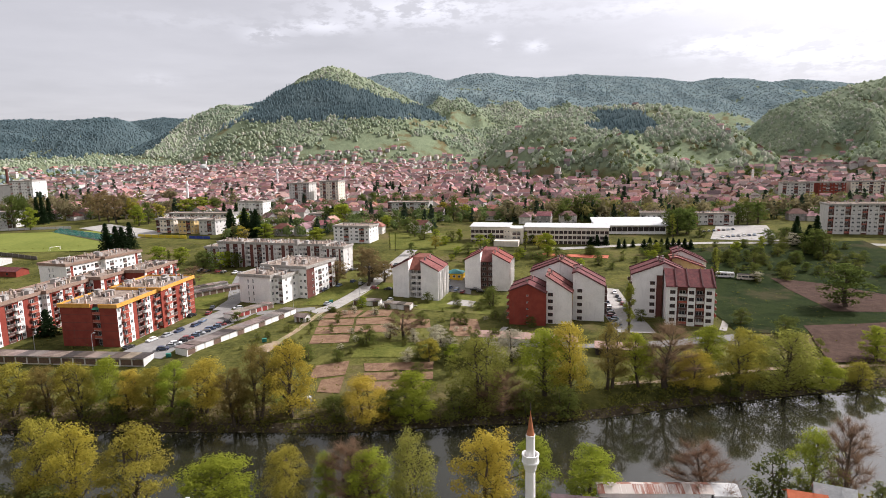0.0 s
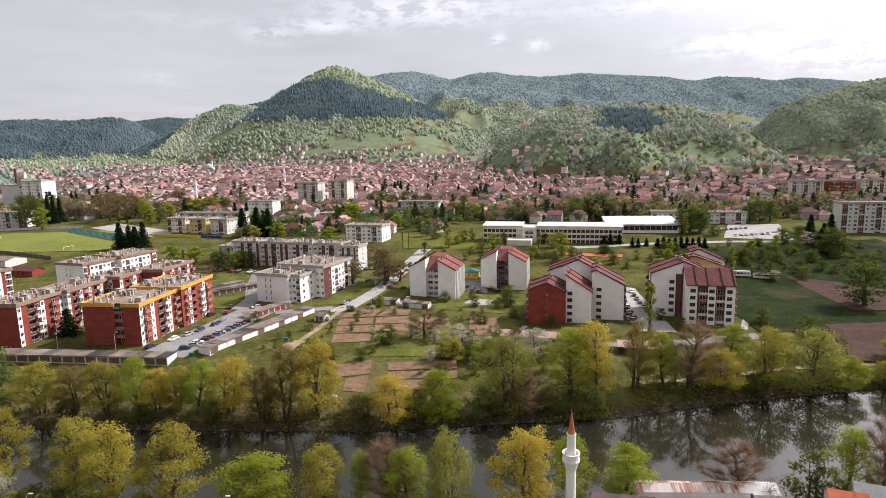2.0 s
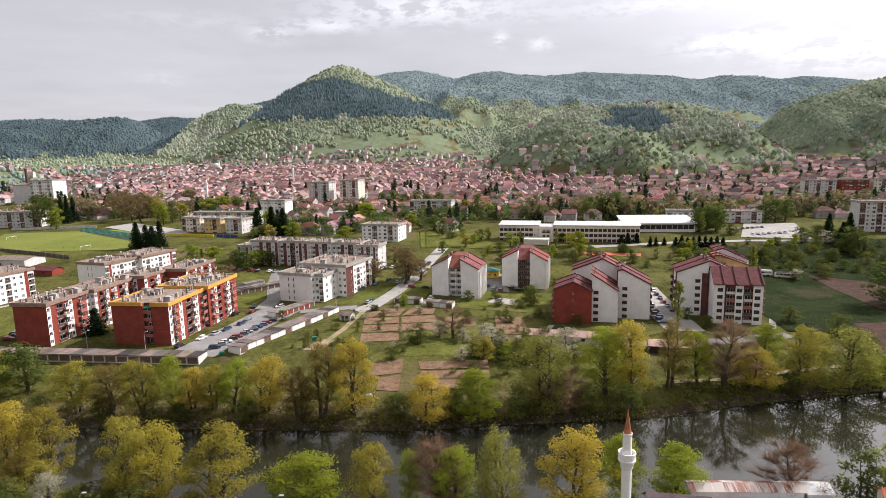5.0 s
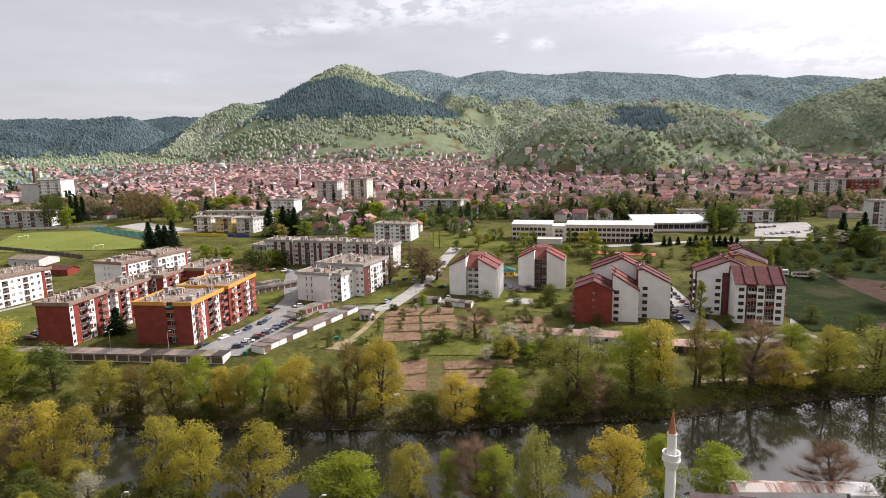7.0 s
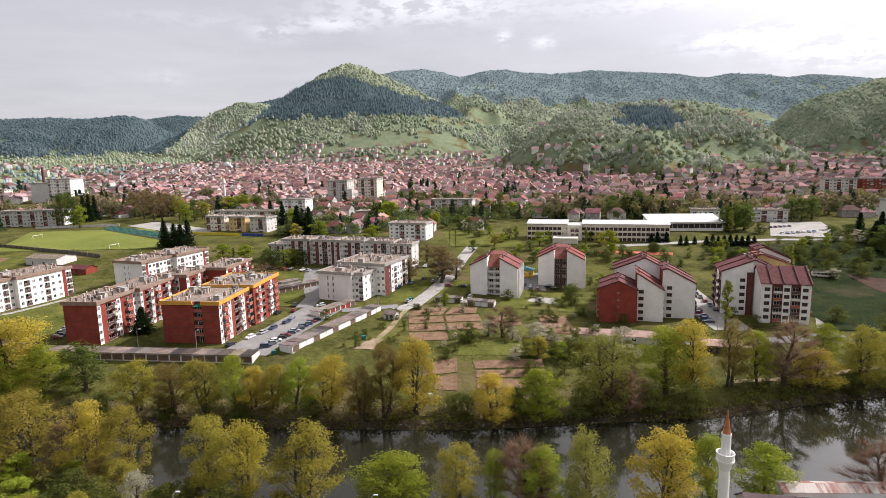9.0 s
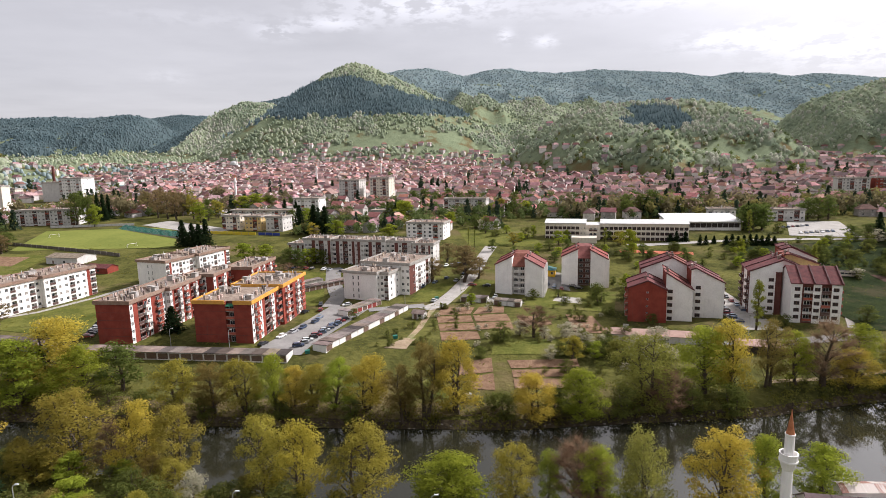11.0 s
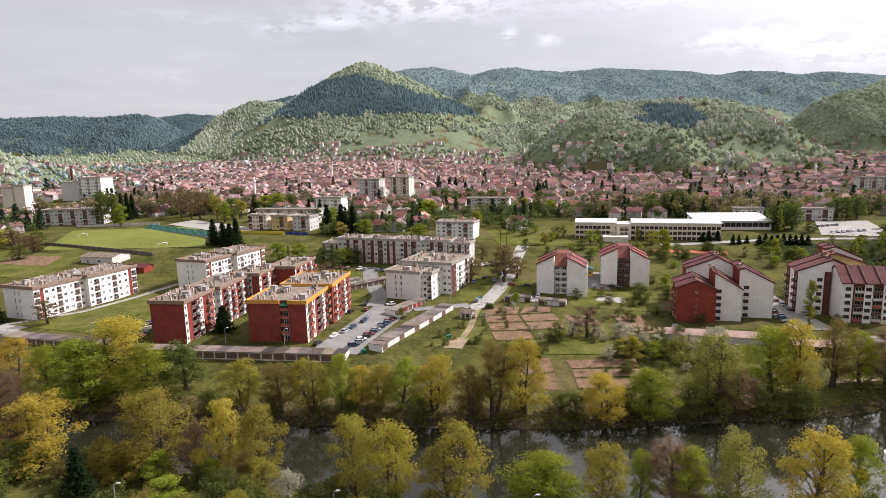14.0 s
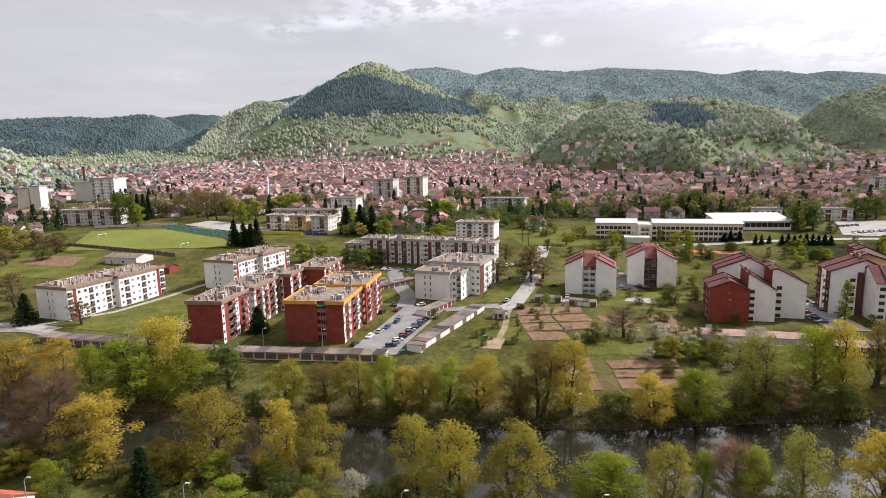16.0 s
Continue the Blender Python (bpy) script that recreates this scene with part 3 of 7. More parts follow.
def wall_face(bm, top, M, cells, floors, fh, z0, z1, skirt=0.0):
    """One side of a building in its own frame (x along it, z up, outside towards -y), made of upright strips.
    cells: (width, kind, material). kind: b blank, w window, W wide window, k small window, s stair slit, d door below windows,
    l recessed loggia, r / p / D projecting balcony with a red, pale or dark rail."""
    u = 0.0
    for width, kind, mi in cells:
        u0, u1 = u, u + width
        u = u1
        hole = {"b": None, "w": (1.35, 1.35, 0.95, 0.2), "W": (2.1, 1.45, 0.9, 0.2), "V": (2.0, 1.5, 0.9, 0.2), "k": (0.8, 0.8, 1.4, 0.2), "s": (0.7, 1.9, 0.5, 0.2), "G": (2.40, 2.05, 0.75, 0.3), "d": (1.3, 1.35, 0.95, 0.2),
                "l": (width - 0.3, 2.35, 0.15, 1.3), "L": (width - 0.3, 2.35, 0.15, 1.3), "M": (width - 0.3, 2.35, 0.15, 1.3), "r": (1.9, 2.15, 0.1, 0.2), "p": (1.9, 2.15, 0.1, 0.2), "D": (1.9, 2.15, 0.1, 0.2)}[kind]

        def q(pts, m):
            f = bm.faces.new([bm.verts.new(M @ Vector(p)) for p in pts])
            f.material_index = m

        if hole is None:
            q(((u0, 0, z0), (u1, 0, z0), (u1, 0, z1), (u0, 0, z1)), mi)
            continue
        w, h, sill, deep = hole
        w = min(w, width - 0.1)
        a, b = (u0 + u1 - w) / 2, (u0 + u1 + w) / 2
        q(((u0, 0, z0), (a, 0, z0), (a, 0, z1), (u0, 0, z1)), mi)
        q(((b, 0, z0), (u1, 0, z0), (u1, 0, z1), (b, 0, z1)), mi)
        low = z0
        for k in range(floors):
            s = z0 + skirt + k * fh + sill
            e = s + h
            if e > z1 - 0.1:
                break
            if kind == "d" and k == 0:
                s, e = z0 + 0.05, z0 + skirt + 2.2
            q(((a, 0, low), (b, 0, low), (b, 0, s), (a, 0, s)), mi)
            q(((a, 0, s), (a, deep, s), (a, deep, e), (a, 0, e)), mi)
            q(((b, 0, s), (b, 0, e), (b, deep, e), (b, deep, s)), mi)
            q(((a, 0, s), (b, 0, s), (b, deep, s), (a, deep, s)), mi)
            q(((a, 0, e), (a, deep, e), (b, deep, e), (b, 0, e)), mi)
            low = e
            mid = (a + b) / 2
            if kind in "lLM":
                q(((a, deep, s), (b, deep, s), (b, deep, e), (a, deep, e)), mi)
                shared("window", WINDOW, top, M @ pose(mid, deep - 0.06, s + 0.05) @ Matrix.Diagonal((w * 0.7, 1, h * 0.9, 1)))
                shared("balcony", BALCONY["p" if kind == "L" else "d" if kind == "M" else "rpd"[(k * 7 + int(u0 * 3)) % 3] if mi else "d"], top, M @ pose(mid, 1.02, s + 0.02) @ Matrix.Diagonal((w - 0.04, 1, 1, 1)))
            else:
                shared("window", WINDOW_DARK if kind in "GV" else WINDOW, top, M @ pose(mid, deep - 0.05, s) @ Matrix.Diagonal((w, 1, e - s, 1)))
                if kind in "rpD" and k > 0:
                    shared("balcony", BALCONY["d" if kind == "D" else kind], top, M @ pose(mid, 0, s) @ Matrix.Diagonal((min(width, 3.4), 1, 1, 1)))
        q(((a, 0, low), (b, 0, low), (b, 0, z1), (a, 0, z1)), mi)


def fit_cells(cells, width):
    """Scales a row of strips to the given width."""
    k = width / sum(c[0] for c in cells)
    return [(c[0] * k, c[1], c[2]) for c in cells]


def sides(x0, x1, y0, y1):
    """The frames of the four sides of a box: front, right, back, left, with their widths."""
    return {"f": (pose(x0, y0, 0), x1 - x0), "r": (pose(x1, y0, 0, 0, 0, 90), y1 - y0), "b": (pose(x1, y1, 0, 0, 0, 180), x1 - x0), "l": (pose(x0, y1, 0, 0, 0, -90), y1 - y0)}


PLAIN = [(1, "b", 0)]
rng = random.Random(5)


def volume(top, x0, x1, y0, y1, z0, z1, mats, faces, floors, fh, skirt=0.6, parapet=None, clutter=0, roof=None, edges="fblr"):
    """A flat-roofed body with its parapet (on the sides named in edges), roof sheet and what stands on the roof."""
    bm = bmesh.new()
    for key, (M, width) in sides(x0, x1, y0, y1).items():
        wall_face(bm, top, M, fit_cells(faces.get(key, PLAIN), width), floors, fh, z0, z1, skirt)
    bmesh.ops.remove_doubles(bm, verts=bm.verts[:], dist=0.002)
    part("wall", bm, mats, top)
    bm = bmesh.new()
    face(bm, ((x0, y0, z1), (x1, y0, z1), (x1, y1, z1), (x0, y1, z1)))
    part("roof", bm, roof or BITUMEN, top)
    if parapet:
        o, t, hh = 0.55, 0.3, 0.5
        bm = bmesh.new()
        xl, xr = x0 - (o if "l" in edges else 0), x1 + (o if "r" in edges else 0)
        for key, a in (("f", (xl, xr, y0 - o, y0 - o + t)), ("b", (xl, xr, y1 + o - t, y1 + o)), ("l", (x0 - o, x0 - o + t, y0 - o + t, y1 + o - t)), ("r", (x1 + o - t, x1 + o, y0 - o + t, y1 + o - t))):
            if key in edges:
                box(bm, *a, z1 - 0.9, z1 + hh)
        box(bm, x0 - o + t, x1 + o - t, y0 - o + t, y0 + 0.003, z1 - 0.75, z1 - 0.6)
        part("parapet", bm, parapet, top)
    for k in range(int(clutter * 2.7)):
        m = (CHIMNEY, CHIMNEY, VENT, CHIMNEY, VENT, CHIMNEY, CHIMNEY, VENT, CHIMNEY, CHIMNEY, HATCH)[k % 11]
        shared(m.name.split(".")[0], m, top, pose(rng.uniform(x0 + 1.5, x1 - 1.5), rng.uniform(y0 + 1.5, y1 - 1.5), z1, 0, 0, 90 * (k % 2)) @ Matrix.Diagonal((1, 1, rng.uniform(0.8, 1.3), 1)))


def gabled(top, x0, x1, y0, y1, z0, ea, rx, rz, eb, mats, faces, floors, fh, tile, skirt=0.5, over=0.45, chimneys=2):
    """A body with a roof whose ridge runs from front to back at rx; ea and eb are the heights of the left and right eaves."""
    bm = bmesh.new()
    lo = min(ea, eb)
    for key, (M, width) in sides(x0, x1, y0, y1).items():
        ztop = ea if key == "l" else eb if key == "r" else lo
        wall_face(bm, top, M, fit_cells(faces.get(key, PLAIN), width), floors, fh, z0, ztop, skirt)
    mi = faces.get("f", PLAIN)[0][2]
    prof = [(x0, ea)] + ([(rx, rz)] if x0 < rx < x1 else []) + [(x1, eb)]
    for y, flip in ((y0, False), (y1, True)):
        pts = [(x1, y, lo)] + [(x, y, z) for x, z in reversed(prof) if z > lo + 1e-6 or x not in (x0, x1)] + [(x0, y, lo)]
        pts = [p for i, p in enumerate(pts) if i == 0 or p != pts[i - 1]]
        face(bm, pts if not flip else pts[::-1], mi)
    bmesh.ops.remove_doubles(bm, verts=bm.verts[:], dist=0.002)
    part("wall", bm, mats, top)
    for i in range(len(prof) - 1):
        (xa, za), (xb, zb) = prof[i], prof[i + 1]
        sl = (zb - za) / (xb - xa)
        if xa == x0:
            xa, za = xa - over, za - over * sl
        if xb == x1:
            xb, zb = xb + over, zb + over * sl
        bm = bmesh.new()
        slab(bm, ((xa, y0 - over, za + 0.28), (xb, y0 - over, zb + 0.28), (xb, y1 + over, zb + 0.28), (xa, y1 + over, za + 0.28)), 0.25)
        roof = part("roof", bm, tile, top)
        # raised verge at the front and ribs across the slope
        for y in (y0 - over, (y0 + y1) / 2, y1 + over - 0.35):
            bm = bmesh.new()
            slab(bm, ((xa, y, za + 0.62), (xb, y, zb + 0.62), (xb, y + 0.35, zb + 0.62), (xa, y + 0.35, za + 0.62)), 0.345)
            part("verge", bm, VERGE, roof)
    for k in range(chimneys):
        x = rx + (1.2 if rx < x1 - 2 else -1.2) * (1 if k % 2 else -1) * (0.6 if x0 + 2 < rx < x1 - 2 else 1)
        x = min(max(x, x0 + 0.8), x1 - 0.8)
        z = np.interp(x, [p[0] for p in prof], [p[1] for p in prof])
        shared("chimney", CHIMNEY, top, pose(x, y0 + (y1 - y0) * (k + 0.6) / (chimneys + 0.2), float(z) - 0.2) @ Matrix.Diagonal((1, 1, 1.3, 1)))


VERGE = surface("verge_sheet", (0.06, 0.026, 0.026), (0.10, 0.040, 0.038), 0.8, 0.6)


def building(name, label, x, y, z, turn, category="apartment building", group=""):
    return thing(name, pose(x, y, z, 0, 0, turn), label, category, group)


# ---- the red brick slabs ----
GRP = "flats of the estate"
BAYS_E = [(2.0, "w", 1), (1.4, "b", 0), (3.0, "M", 0), (2.6, "p", 0), (2.0, "w", 1), (1.6, "b", 0), (2.8, "r", 2)]
FRONT = [(1, "b", 0)]
r1 = building("apartment_building", "five-storey red brick slab with brown parapet and balconies", -179.4, 208.4, -1.0, -6, group=GRP)
M3 = [BRICK, WHITE, BROWN]
volume(r1, 0, 13.5, 0, 22, -0.8, 16.3, M3, {"f": FRONT, "r": [(1.9, "w", 1), (2.6, "b", 0), (3.4, "M", 2), (2.8, "p", 0), (2.0, "w", 1), (2.6, "b", 0), (3.4, "r", 2), (1.4, "b", 0), (2.0, "w", 1)]}, 5, 2.95, 1.2, PARAPET, 13)
volume(r1, 1.5, 15.5, 22, 46, -0.8, 16.3, M3, {"f": [(12, "b", 0), (2, "w", 1)], "r": BAYS_E + BAYS_E}, 5, 2.95, 1.2, PARAPET, 13)
volume(r1, 8, 21, 46, 62, -0.8, 16.8, M3, {"f": [(7.5, "b", 0), (2, "w", 1), (3.5, "b", 0)], "r": BAYS_E}, 5, 2.95, 1.2, PARAPET, 9)
volume(r1, 18, 31, 62, 88, -0.8, 16.8, M3, {"f": [(3, "b", 0), (10, "b", 0)], "r": BAYS_E + BAYS_E}, 5, 2.95, 1.2, PARAPET, 10)
r2 = building("apartment_building", "five-storey red brick slab with ochre parapet and red balconies", -143.2, 208.6, -1.0, -6, group=GRP)
volume(r2, 0, 12.2, 0, 24, -0.8, 15.9, M3, {"f": FRONT}, 5, 2.95, 1.2, OCHRE, 10, edges="fl")
volume(r2, 12.2, 15.7, 1.3, 24, -0.8, 15.9, M3, {"f": [(3.5, "r", 2)]}, 5, 2.95, 1.2, None, 0)
volume(r2, 15.7, 22.4, -0.4, 24, -0.8, 15.9, M3, {"f": FRONT, "r": [(2.0, "w", 1), (3.0, "r", 0), (1.2, "b", 0), (2.2, "w", 1), (2.0, "b", 0), (3.2, "M", 2), (3.0, "p", 0), (2.0, "w", 1), (1.6, "b", 0), (2.8, "r", 0)]}, 5, 2.95, 1.2, OCHRE, 8, edges="fr")
volume(r2, 3, 24.0, 24, 48, -0.8, 16.5, M3, {"f": [(19, "b", 0), (2, "w", 0)], "r": [(2.0, "b", 0), (3.2, "r", 0), (1.8, "w", 1), (3.0, "M", 0), (2.4, "b", 0), (3.2, "p", 0), (1.8, "w", 1), (3.2, "r", 0), (2.4, "b", 0)]}, 5, 2.95, 1.2, OCHRE, 22)
bm = bmesh.new()
slab(bm, ((12.4, -0.3, 14.2), (15.5, -0.3, 14.2), (15.5, 1.2, 14.9), (12.4, 1.2, 14.9)), 0.08)
part("awning", bm, surface("green_awning", (0.02, 0.10, 0.06), (0.03, 0.14, 0.08), 1, 0.8), r2, "dark green awning")

# ---- white slabs ----
BAYS_W = [(2.4, "l", 0), (1.4, "b", 1), (2.6, "w", 0), (2.6, "w", 0), (2.2, "l", 0), (2.6, "w", 0), (2.6, "w", 0), (2.4, "l", 0), (2.2, "w", 0)]
GABLE_W = [(6.0, "b", 0), (0.9, "s", 0), (1.6, "b", 0), (0.9, "s", 0), (8, "b", 0)]
MW = [WHITE, BRICK, CONCRETE]
for x, y, z, deep, lab in ((-265.8, 247.4, -1.0, 24, "four-storey white plastered slab with recessed balconies and red stripes"),
                           (-213.0, 298.0, 0.2, 21, "four-storey white slab with brown parapet behind the brick flats")):
    b = building("apartment_building", lab, x, y, z, -18, group=GRP)
    volume(b, 0, 18.8, 0, deep, -0.8, 14.6, MW, {"f": GABLE_W, "r": BAYS_W}, 4, 3.15, 1.4, PARAPET, 12)
    volume(b, 2.5, 21.3, deep, deep * 2 + 3, -0.8, 14.9, MW, {"f": [(16, "b", 0), (3, "b", 0)], "r": BAYS_W[::-1]}, 4, 3.15, 1.4, PARAPET, 12)
    bm = bmesh.new()
    slab(bm, ((3, 8, 15.2), (9, 8, 16.9), (9, 11, 16.9), (3, 11, 15.2)), 0.3)
    part("roof_canopy", bm, GREYW, b)

wm = building("apartment_building", "white plastered flats with grey cornice and a lower wing", -100.6, 271.5, -1.0, -21, group=GRP)
volume(wm, 0, 17.5, 0, 15, -0.8, 13.6, MW, {"f": [(4.5, "b", 0), (1.2, "s", 0), (1.6, "b", 0), (1.2, "s", 0), (9, "b", 0)], "r": [(3, "w", 0), (3, "l", 0), (3, "w", 0), (3, "w", 0)]}, 4, 2.9, 1.4, CONCRETE, 6)
volume(wm, 17.5, 22.0, 3, 15, -0.8, 13.2, MW, {"f": [(2, "w", 0), (2, "l", 0)], "r": [(3, "w", 0), (3, "w", 0)]}, 4, 2.9, 1.4, CONCRETE, 2)
volume(wm, 1, 27, 15, 40, -0.8, 15.4, [WHITE, BROWN, CONCRETE], {"f": [(18, "b", 0), (3, "w", 0), (3, "w", 0), (2, "w", 0)], "r": [(3.5, "b", 1), (3, "w", 1), (3, "w", 0), (3, "l", 0), (3, "w", 0), (3, "w", 0), (3, "l", 1), (3, "w", 0)]}, 4, 3.1, 1.6, CONCRETE, 14)

wlg = building("apartment_building", "long grey and brown flats with staggered balcony bays", -150.5, 346.5, 2.4, -13.5, group=GRP)
x = 0.0
bay = [(1.6, "b", 1), (2.2, "w", 0), (2.8, "L", 0), (2.0, "b", 1), (2.2, "w", 0), (3.0, "M", 1), (2.4, "w", 0)]
for k, (wd, dy, hh) in enumerate(((13, 5.5, 11.5), (17, 0, 15.6), (17, 1.2, 15.2), (17, 0, 15.2), (17, 1.2, 14.8), (12, -2.5, 14.2))):
    volume(wlg, x, x + wd, dy, dy + 13, -2.0, hh, [GREYW, BROWN, CONCRETE], {"f": bay[k % 3:] + bay[:k % 3], "r": [(3, "b", 0), (3, "w", 0), (3, "b", 0)]}, 5, 2.75, 1.2, CONCRETE, 7)
    x += wd


# ---- gabled white flats ----
def gable_flats(x, y, z, turn, label, rails):
    b = building("apartment_building", label, x, y, z, turn, group=GRP)
    MG = [WHITE, BROWN, CONCRETE]
    SIDE = [(3.0, "w", 0), (2.4, "l", 0), (3.0, "w", 0), (2.4, "l", 0), (3, "w", 0)]
    gabled(b, 0, 8.0, 0.0, 19, -1.2, 14.6, 8.0, 18.6, 18.6, MG, {"f": PLAIN, "l": SIDE}, 5, 2.75, TILE, 1.2)
    gabled(b, 14.2, 22.5, -1.0, 18, -1.2, 18.2, 14.2, 18.2, 13.8, MG, {"f": PLAIN, "r": SIDE}, 5, 2.75, TILE, 1.2)
    bm = bmesh.new()
    M = pose(8.0, 1.8, 0)
    wall_face(bm, b, M, fit_cells([(3.1, rails, 0 if rails == "L" else 1)] * 2, 6.2), 5, 2.75, -1.2, 14.0, 1.2)
    bmesh.ops.remove_doubles(bm, verts=bm.verts[:], dist=0.002)
    part("wall", bm, MG, b)
    bm = bmesh.new()
    face(bm, ((14.2, 18, -1.2), (8.0, 18, -1.2), (8.0, 18, 18.4), (14.2, 18, 18.4)))
    part("rear_wall", bm, WHITE, b)
    bm = bmesh.new()
    slab(bm, ((8.0, 1.0, 13.9), (14.2, 1.0, 13.9), (14.2, 8.5, 18.9), (8.0, 8.5, 18.9)), 0.25)
    slab(bm, ((8.0, 8.5, 18.9), (14.2, 8.5, 18.9), (14.2, 18.4, 18.9), (8.0, 18.4, 18.9)), 0.25)
    part("roof", bm, TILE, b, "terracotta tiled hip between the gables")
    return b


def side_piers(b, ys, x0, x1, z0, z1):
    """Upright white ribs that part the balconies of a side wall."""
    for y in ys:
        bm = bmesh.new()
        box(bm, x0, x1, y - 0.18, y + 0.18, z0, z1)
        part("pier", bm, WHITE, b)


def joints(b, x0, x1, y, z0, fh, n):
    """Raised bands between the storeys of a brick end wall."""
    for k in range(1, n):
        bm = bmesh.new()
        box(bm, x0, x1, y - 0.035, y, z0 + fh * k, z0 + fh * k + 0.14)
        part("band", bm, BROWN, b)


joints(r1, 0.05, 13.45, -0.002, 0.4, 2.95, 6)
joints(r2, 0.05, 12.15, -0.002, 0.4, 2.95, 5)
joints(r2, 15.75, 22.35, -0.402, 0.4, 2.95, 5)
g1 = gable_flats(-29.4, 277.5, -1.6, -13, "five-storey white flats with red tiled roof and pale balconies", "L")
g2 = gable_flats(5.5, 297.5, -2.0, -12, "white gabled flats with a dark recessed balcony stack", "M")

for b in (g1, g2):
    side_piers(b, (0.2, 3.4, 6.9, 10.3, 13.7, 16.8), 22.5, 23.4, -1.2, 13.2)

# ---- the stepped groups of gabled flats ----
sg = building("apartment_building", "stepped flats, red brick gable before white gables, tiled roofs", 21.8, 236.5, -4.2, -14, group=GRP)
MS = [BRICK, WHITE, BROWN, SAND]
DOT = [(6.5, "b", 0), (1.2, "k", 0), (6.5, "b", 0)]
gabled(sg, 0, 14.6, 0, 17, -1.5, 14.6, 7.4, 17.6, 14.2, MS, {"f": DOT, "l": [(3, "w", 2), (3, "r", 2), (3, "w", 0), (3, "r", 2)], "r": [(2, "b", 0), (3, "r", 2), (3, "r", 2)]}, 5, 2.8, TILED, 1.6)
gabled(sg, 14.6, 24.8, 4, 20, -1.5, 20.2, 14.6, 20.2, 13.8, MS, {"f": [(0.5, "b", 1), (2.2, "V", 1), (7.5, "b", 1)], "r": [(2.5, "l", 3), (2.5, "w", 2), (2.5, "l", 2), (3, "w", 1)]}, 5, 2.8, TILE, 1.6)
gabled(sg, 24.8, 37.5, 11, 27, -1.5, 20.6, 26.5, 21.2, 15.4, MS, {"f": [(1.2, "b", 1), (3.0, "V", 1), (8, "b", 1)], "r": [(2.5, "b", 2), (3, "D", 2), (3, "w", 1), (3, "D", 2)]}, 5, 2.9, TILED, 1.6)
gabled(sg, 6.0, 18.5, 24, 38, -1.5, 18.0, 18.5, 23.0, 23.0, MS, {"f": [(1, "b", 1)], "r": [(1, "b", 1)]}, 5, 2.8, TILED, 1.6)
gabled(sg, 18.5, 28.0, 25, 40, -1.5, 23.0, 18.5, 23.0, 18.0, MS, {"f": [(1, "b", 1)], "r": [(1, "b", 1)]}, 5, 2.8, TILE, 1.6)

bm = bmesh.new()
box(bm, -0.05, 14.65, -0.09, -0.004, -1.5, 0.7)
part("plinth", bm, WHITE, sg, "white rendered plinth")
se = building("apartment_building", "stepped white flats with maroon tiled roofs and a brick end wall", 83.6, 231.5, -2.8, -14, group=GRP)
ROWF = [(0.6, "b", 1), (3.3, "V", 1), (0.4, "b", 2), (3.4, "l", 2), (2.9, "V", 1), (3.4, "l", 2), (3.2, "V", 1), (0.4, "b", 1)]
bm = bmesh.new()
volume(se, 0, 17.6, 0, 14, -1.0, 15.6, MS, {"f": ROWF, "r": [(1, "b", 0), (3, "r", 0), (3, "w", 0), (3, "r", 0)], "l": [(1, "b", 1)]}, 5, 2.8, 1.2)
slab(bm, ((-0.4, -0.8, 15.5), (18.0, -0.8, 15.5), (18.0, 8.5, 21.0), (-0.4, 8.5, 21.0)), 0.3)
slab(bm, ((-0.4, 8.5, 21.0), (18.0, 8.5, 21.0), (18.0, 15.0, 17.5), (-0.4, 15.0, 17.5)), 0.3)
part("roof", bm, TILED, se, "maroon tiled roof sloping to the river")
for xv in (3.4, 7.8, 13.0, 17.3):
    bm = bmesh.new()
    slab(bm, ((xv, -0.9, 15.9), (xv + 0.4, -0.9, 15.9), (xv + 0.4, 8.5, 21.4), (xv, 8.5, 21.4)), 0.39)
    part("verge", bm, VERGE, se)
for sx in (0.03, 17.57):
    bm = bmesh.new()
    face(bm, ((sx, 0, 15.6), (sx, 8.5, 20.7), (sx, 14, 17.7), (sx, 14, 15.6)))
    part("gable", bm, WHITE if sx < 1 else BRICK, se)
gabled(se, -12.5, -0.5, 11, 27, -1.0, 17.4, -0.5, 22.2, 22.2, MS, {"f": [(6.6, "b", 1), (3.0, "V", 1), (2.4, "b", 2)], "l": [(3, "D", 2), (3, "w", 1), (3, "D", 2)]}, 5, 3.0, TILED, 1.4)
gabled(se, -0.5, 9.0, 15, 30, -1.0, 22.2, -0.5, 22.2, 18.0, MS, {"f": [(1, "b", 1)], "r": [(1, "b", 1)]}, 5, 2.9, TILED, 1.4)
gabled(se, 5.0, 18.5, 30.1, 41, -1.0, 21.2, 7.0, 21.6, 17.5, MS, {"f": [(1, "b", 3)], "r": [(3, "b", 3), (3, "w", 3)]}, 5, 2.9, TILE, 1.4)
gabled(se, 7.0, 21.0, 41, 54, -1.0, 22.0, 10.0, 23.0, 18.0, MS, {"f": [(12, "b", 1), (1.6, "k", 1), (5, "b", 1)], "r": [(3, "b", 1), (3, "w", 1), (3, "w", 1)]}, 5, 2.9, TILED, 1.4)

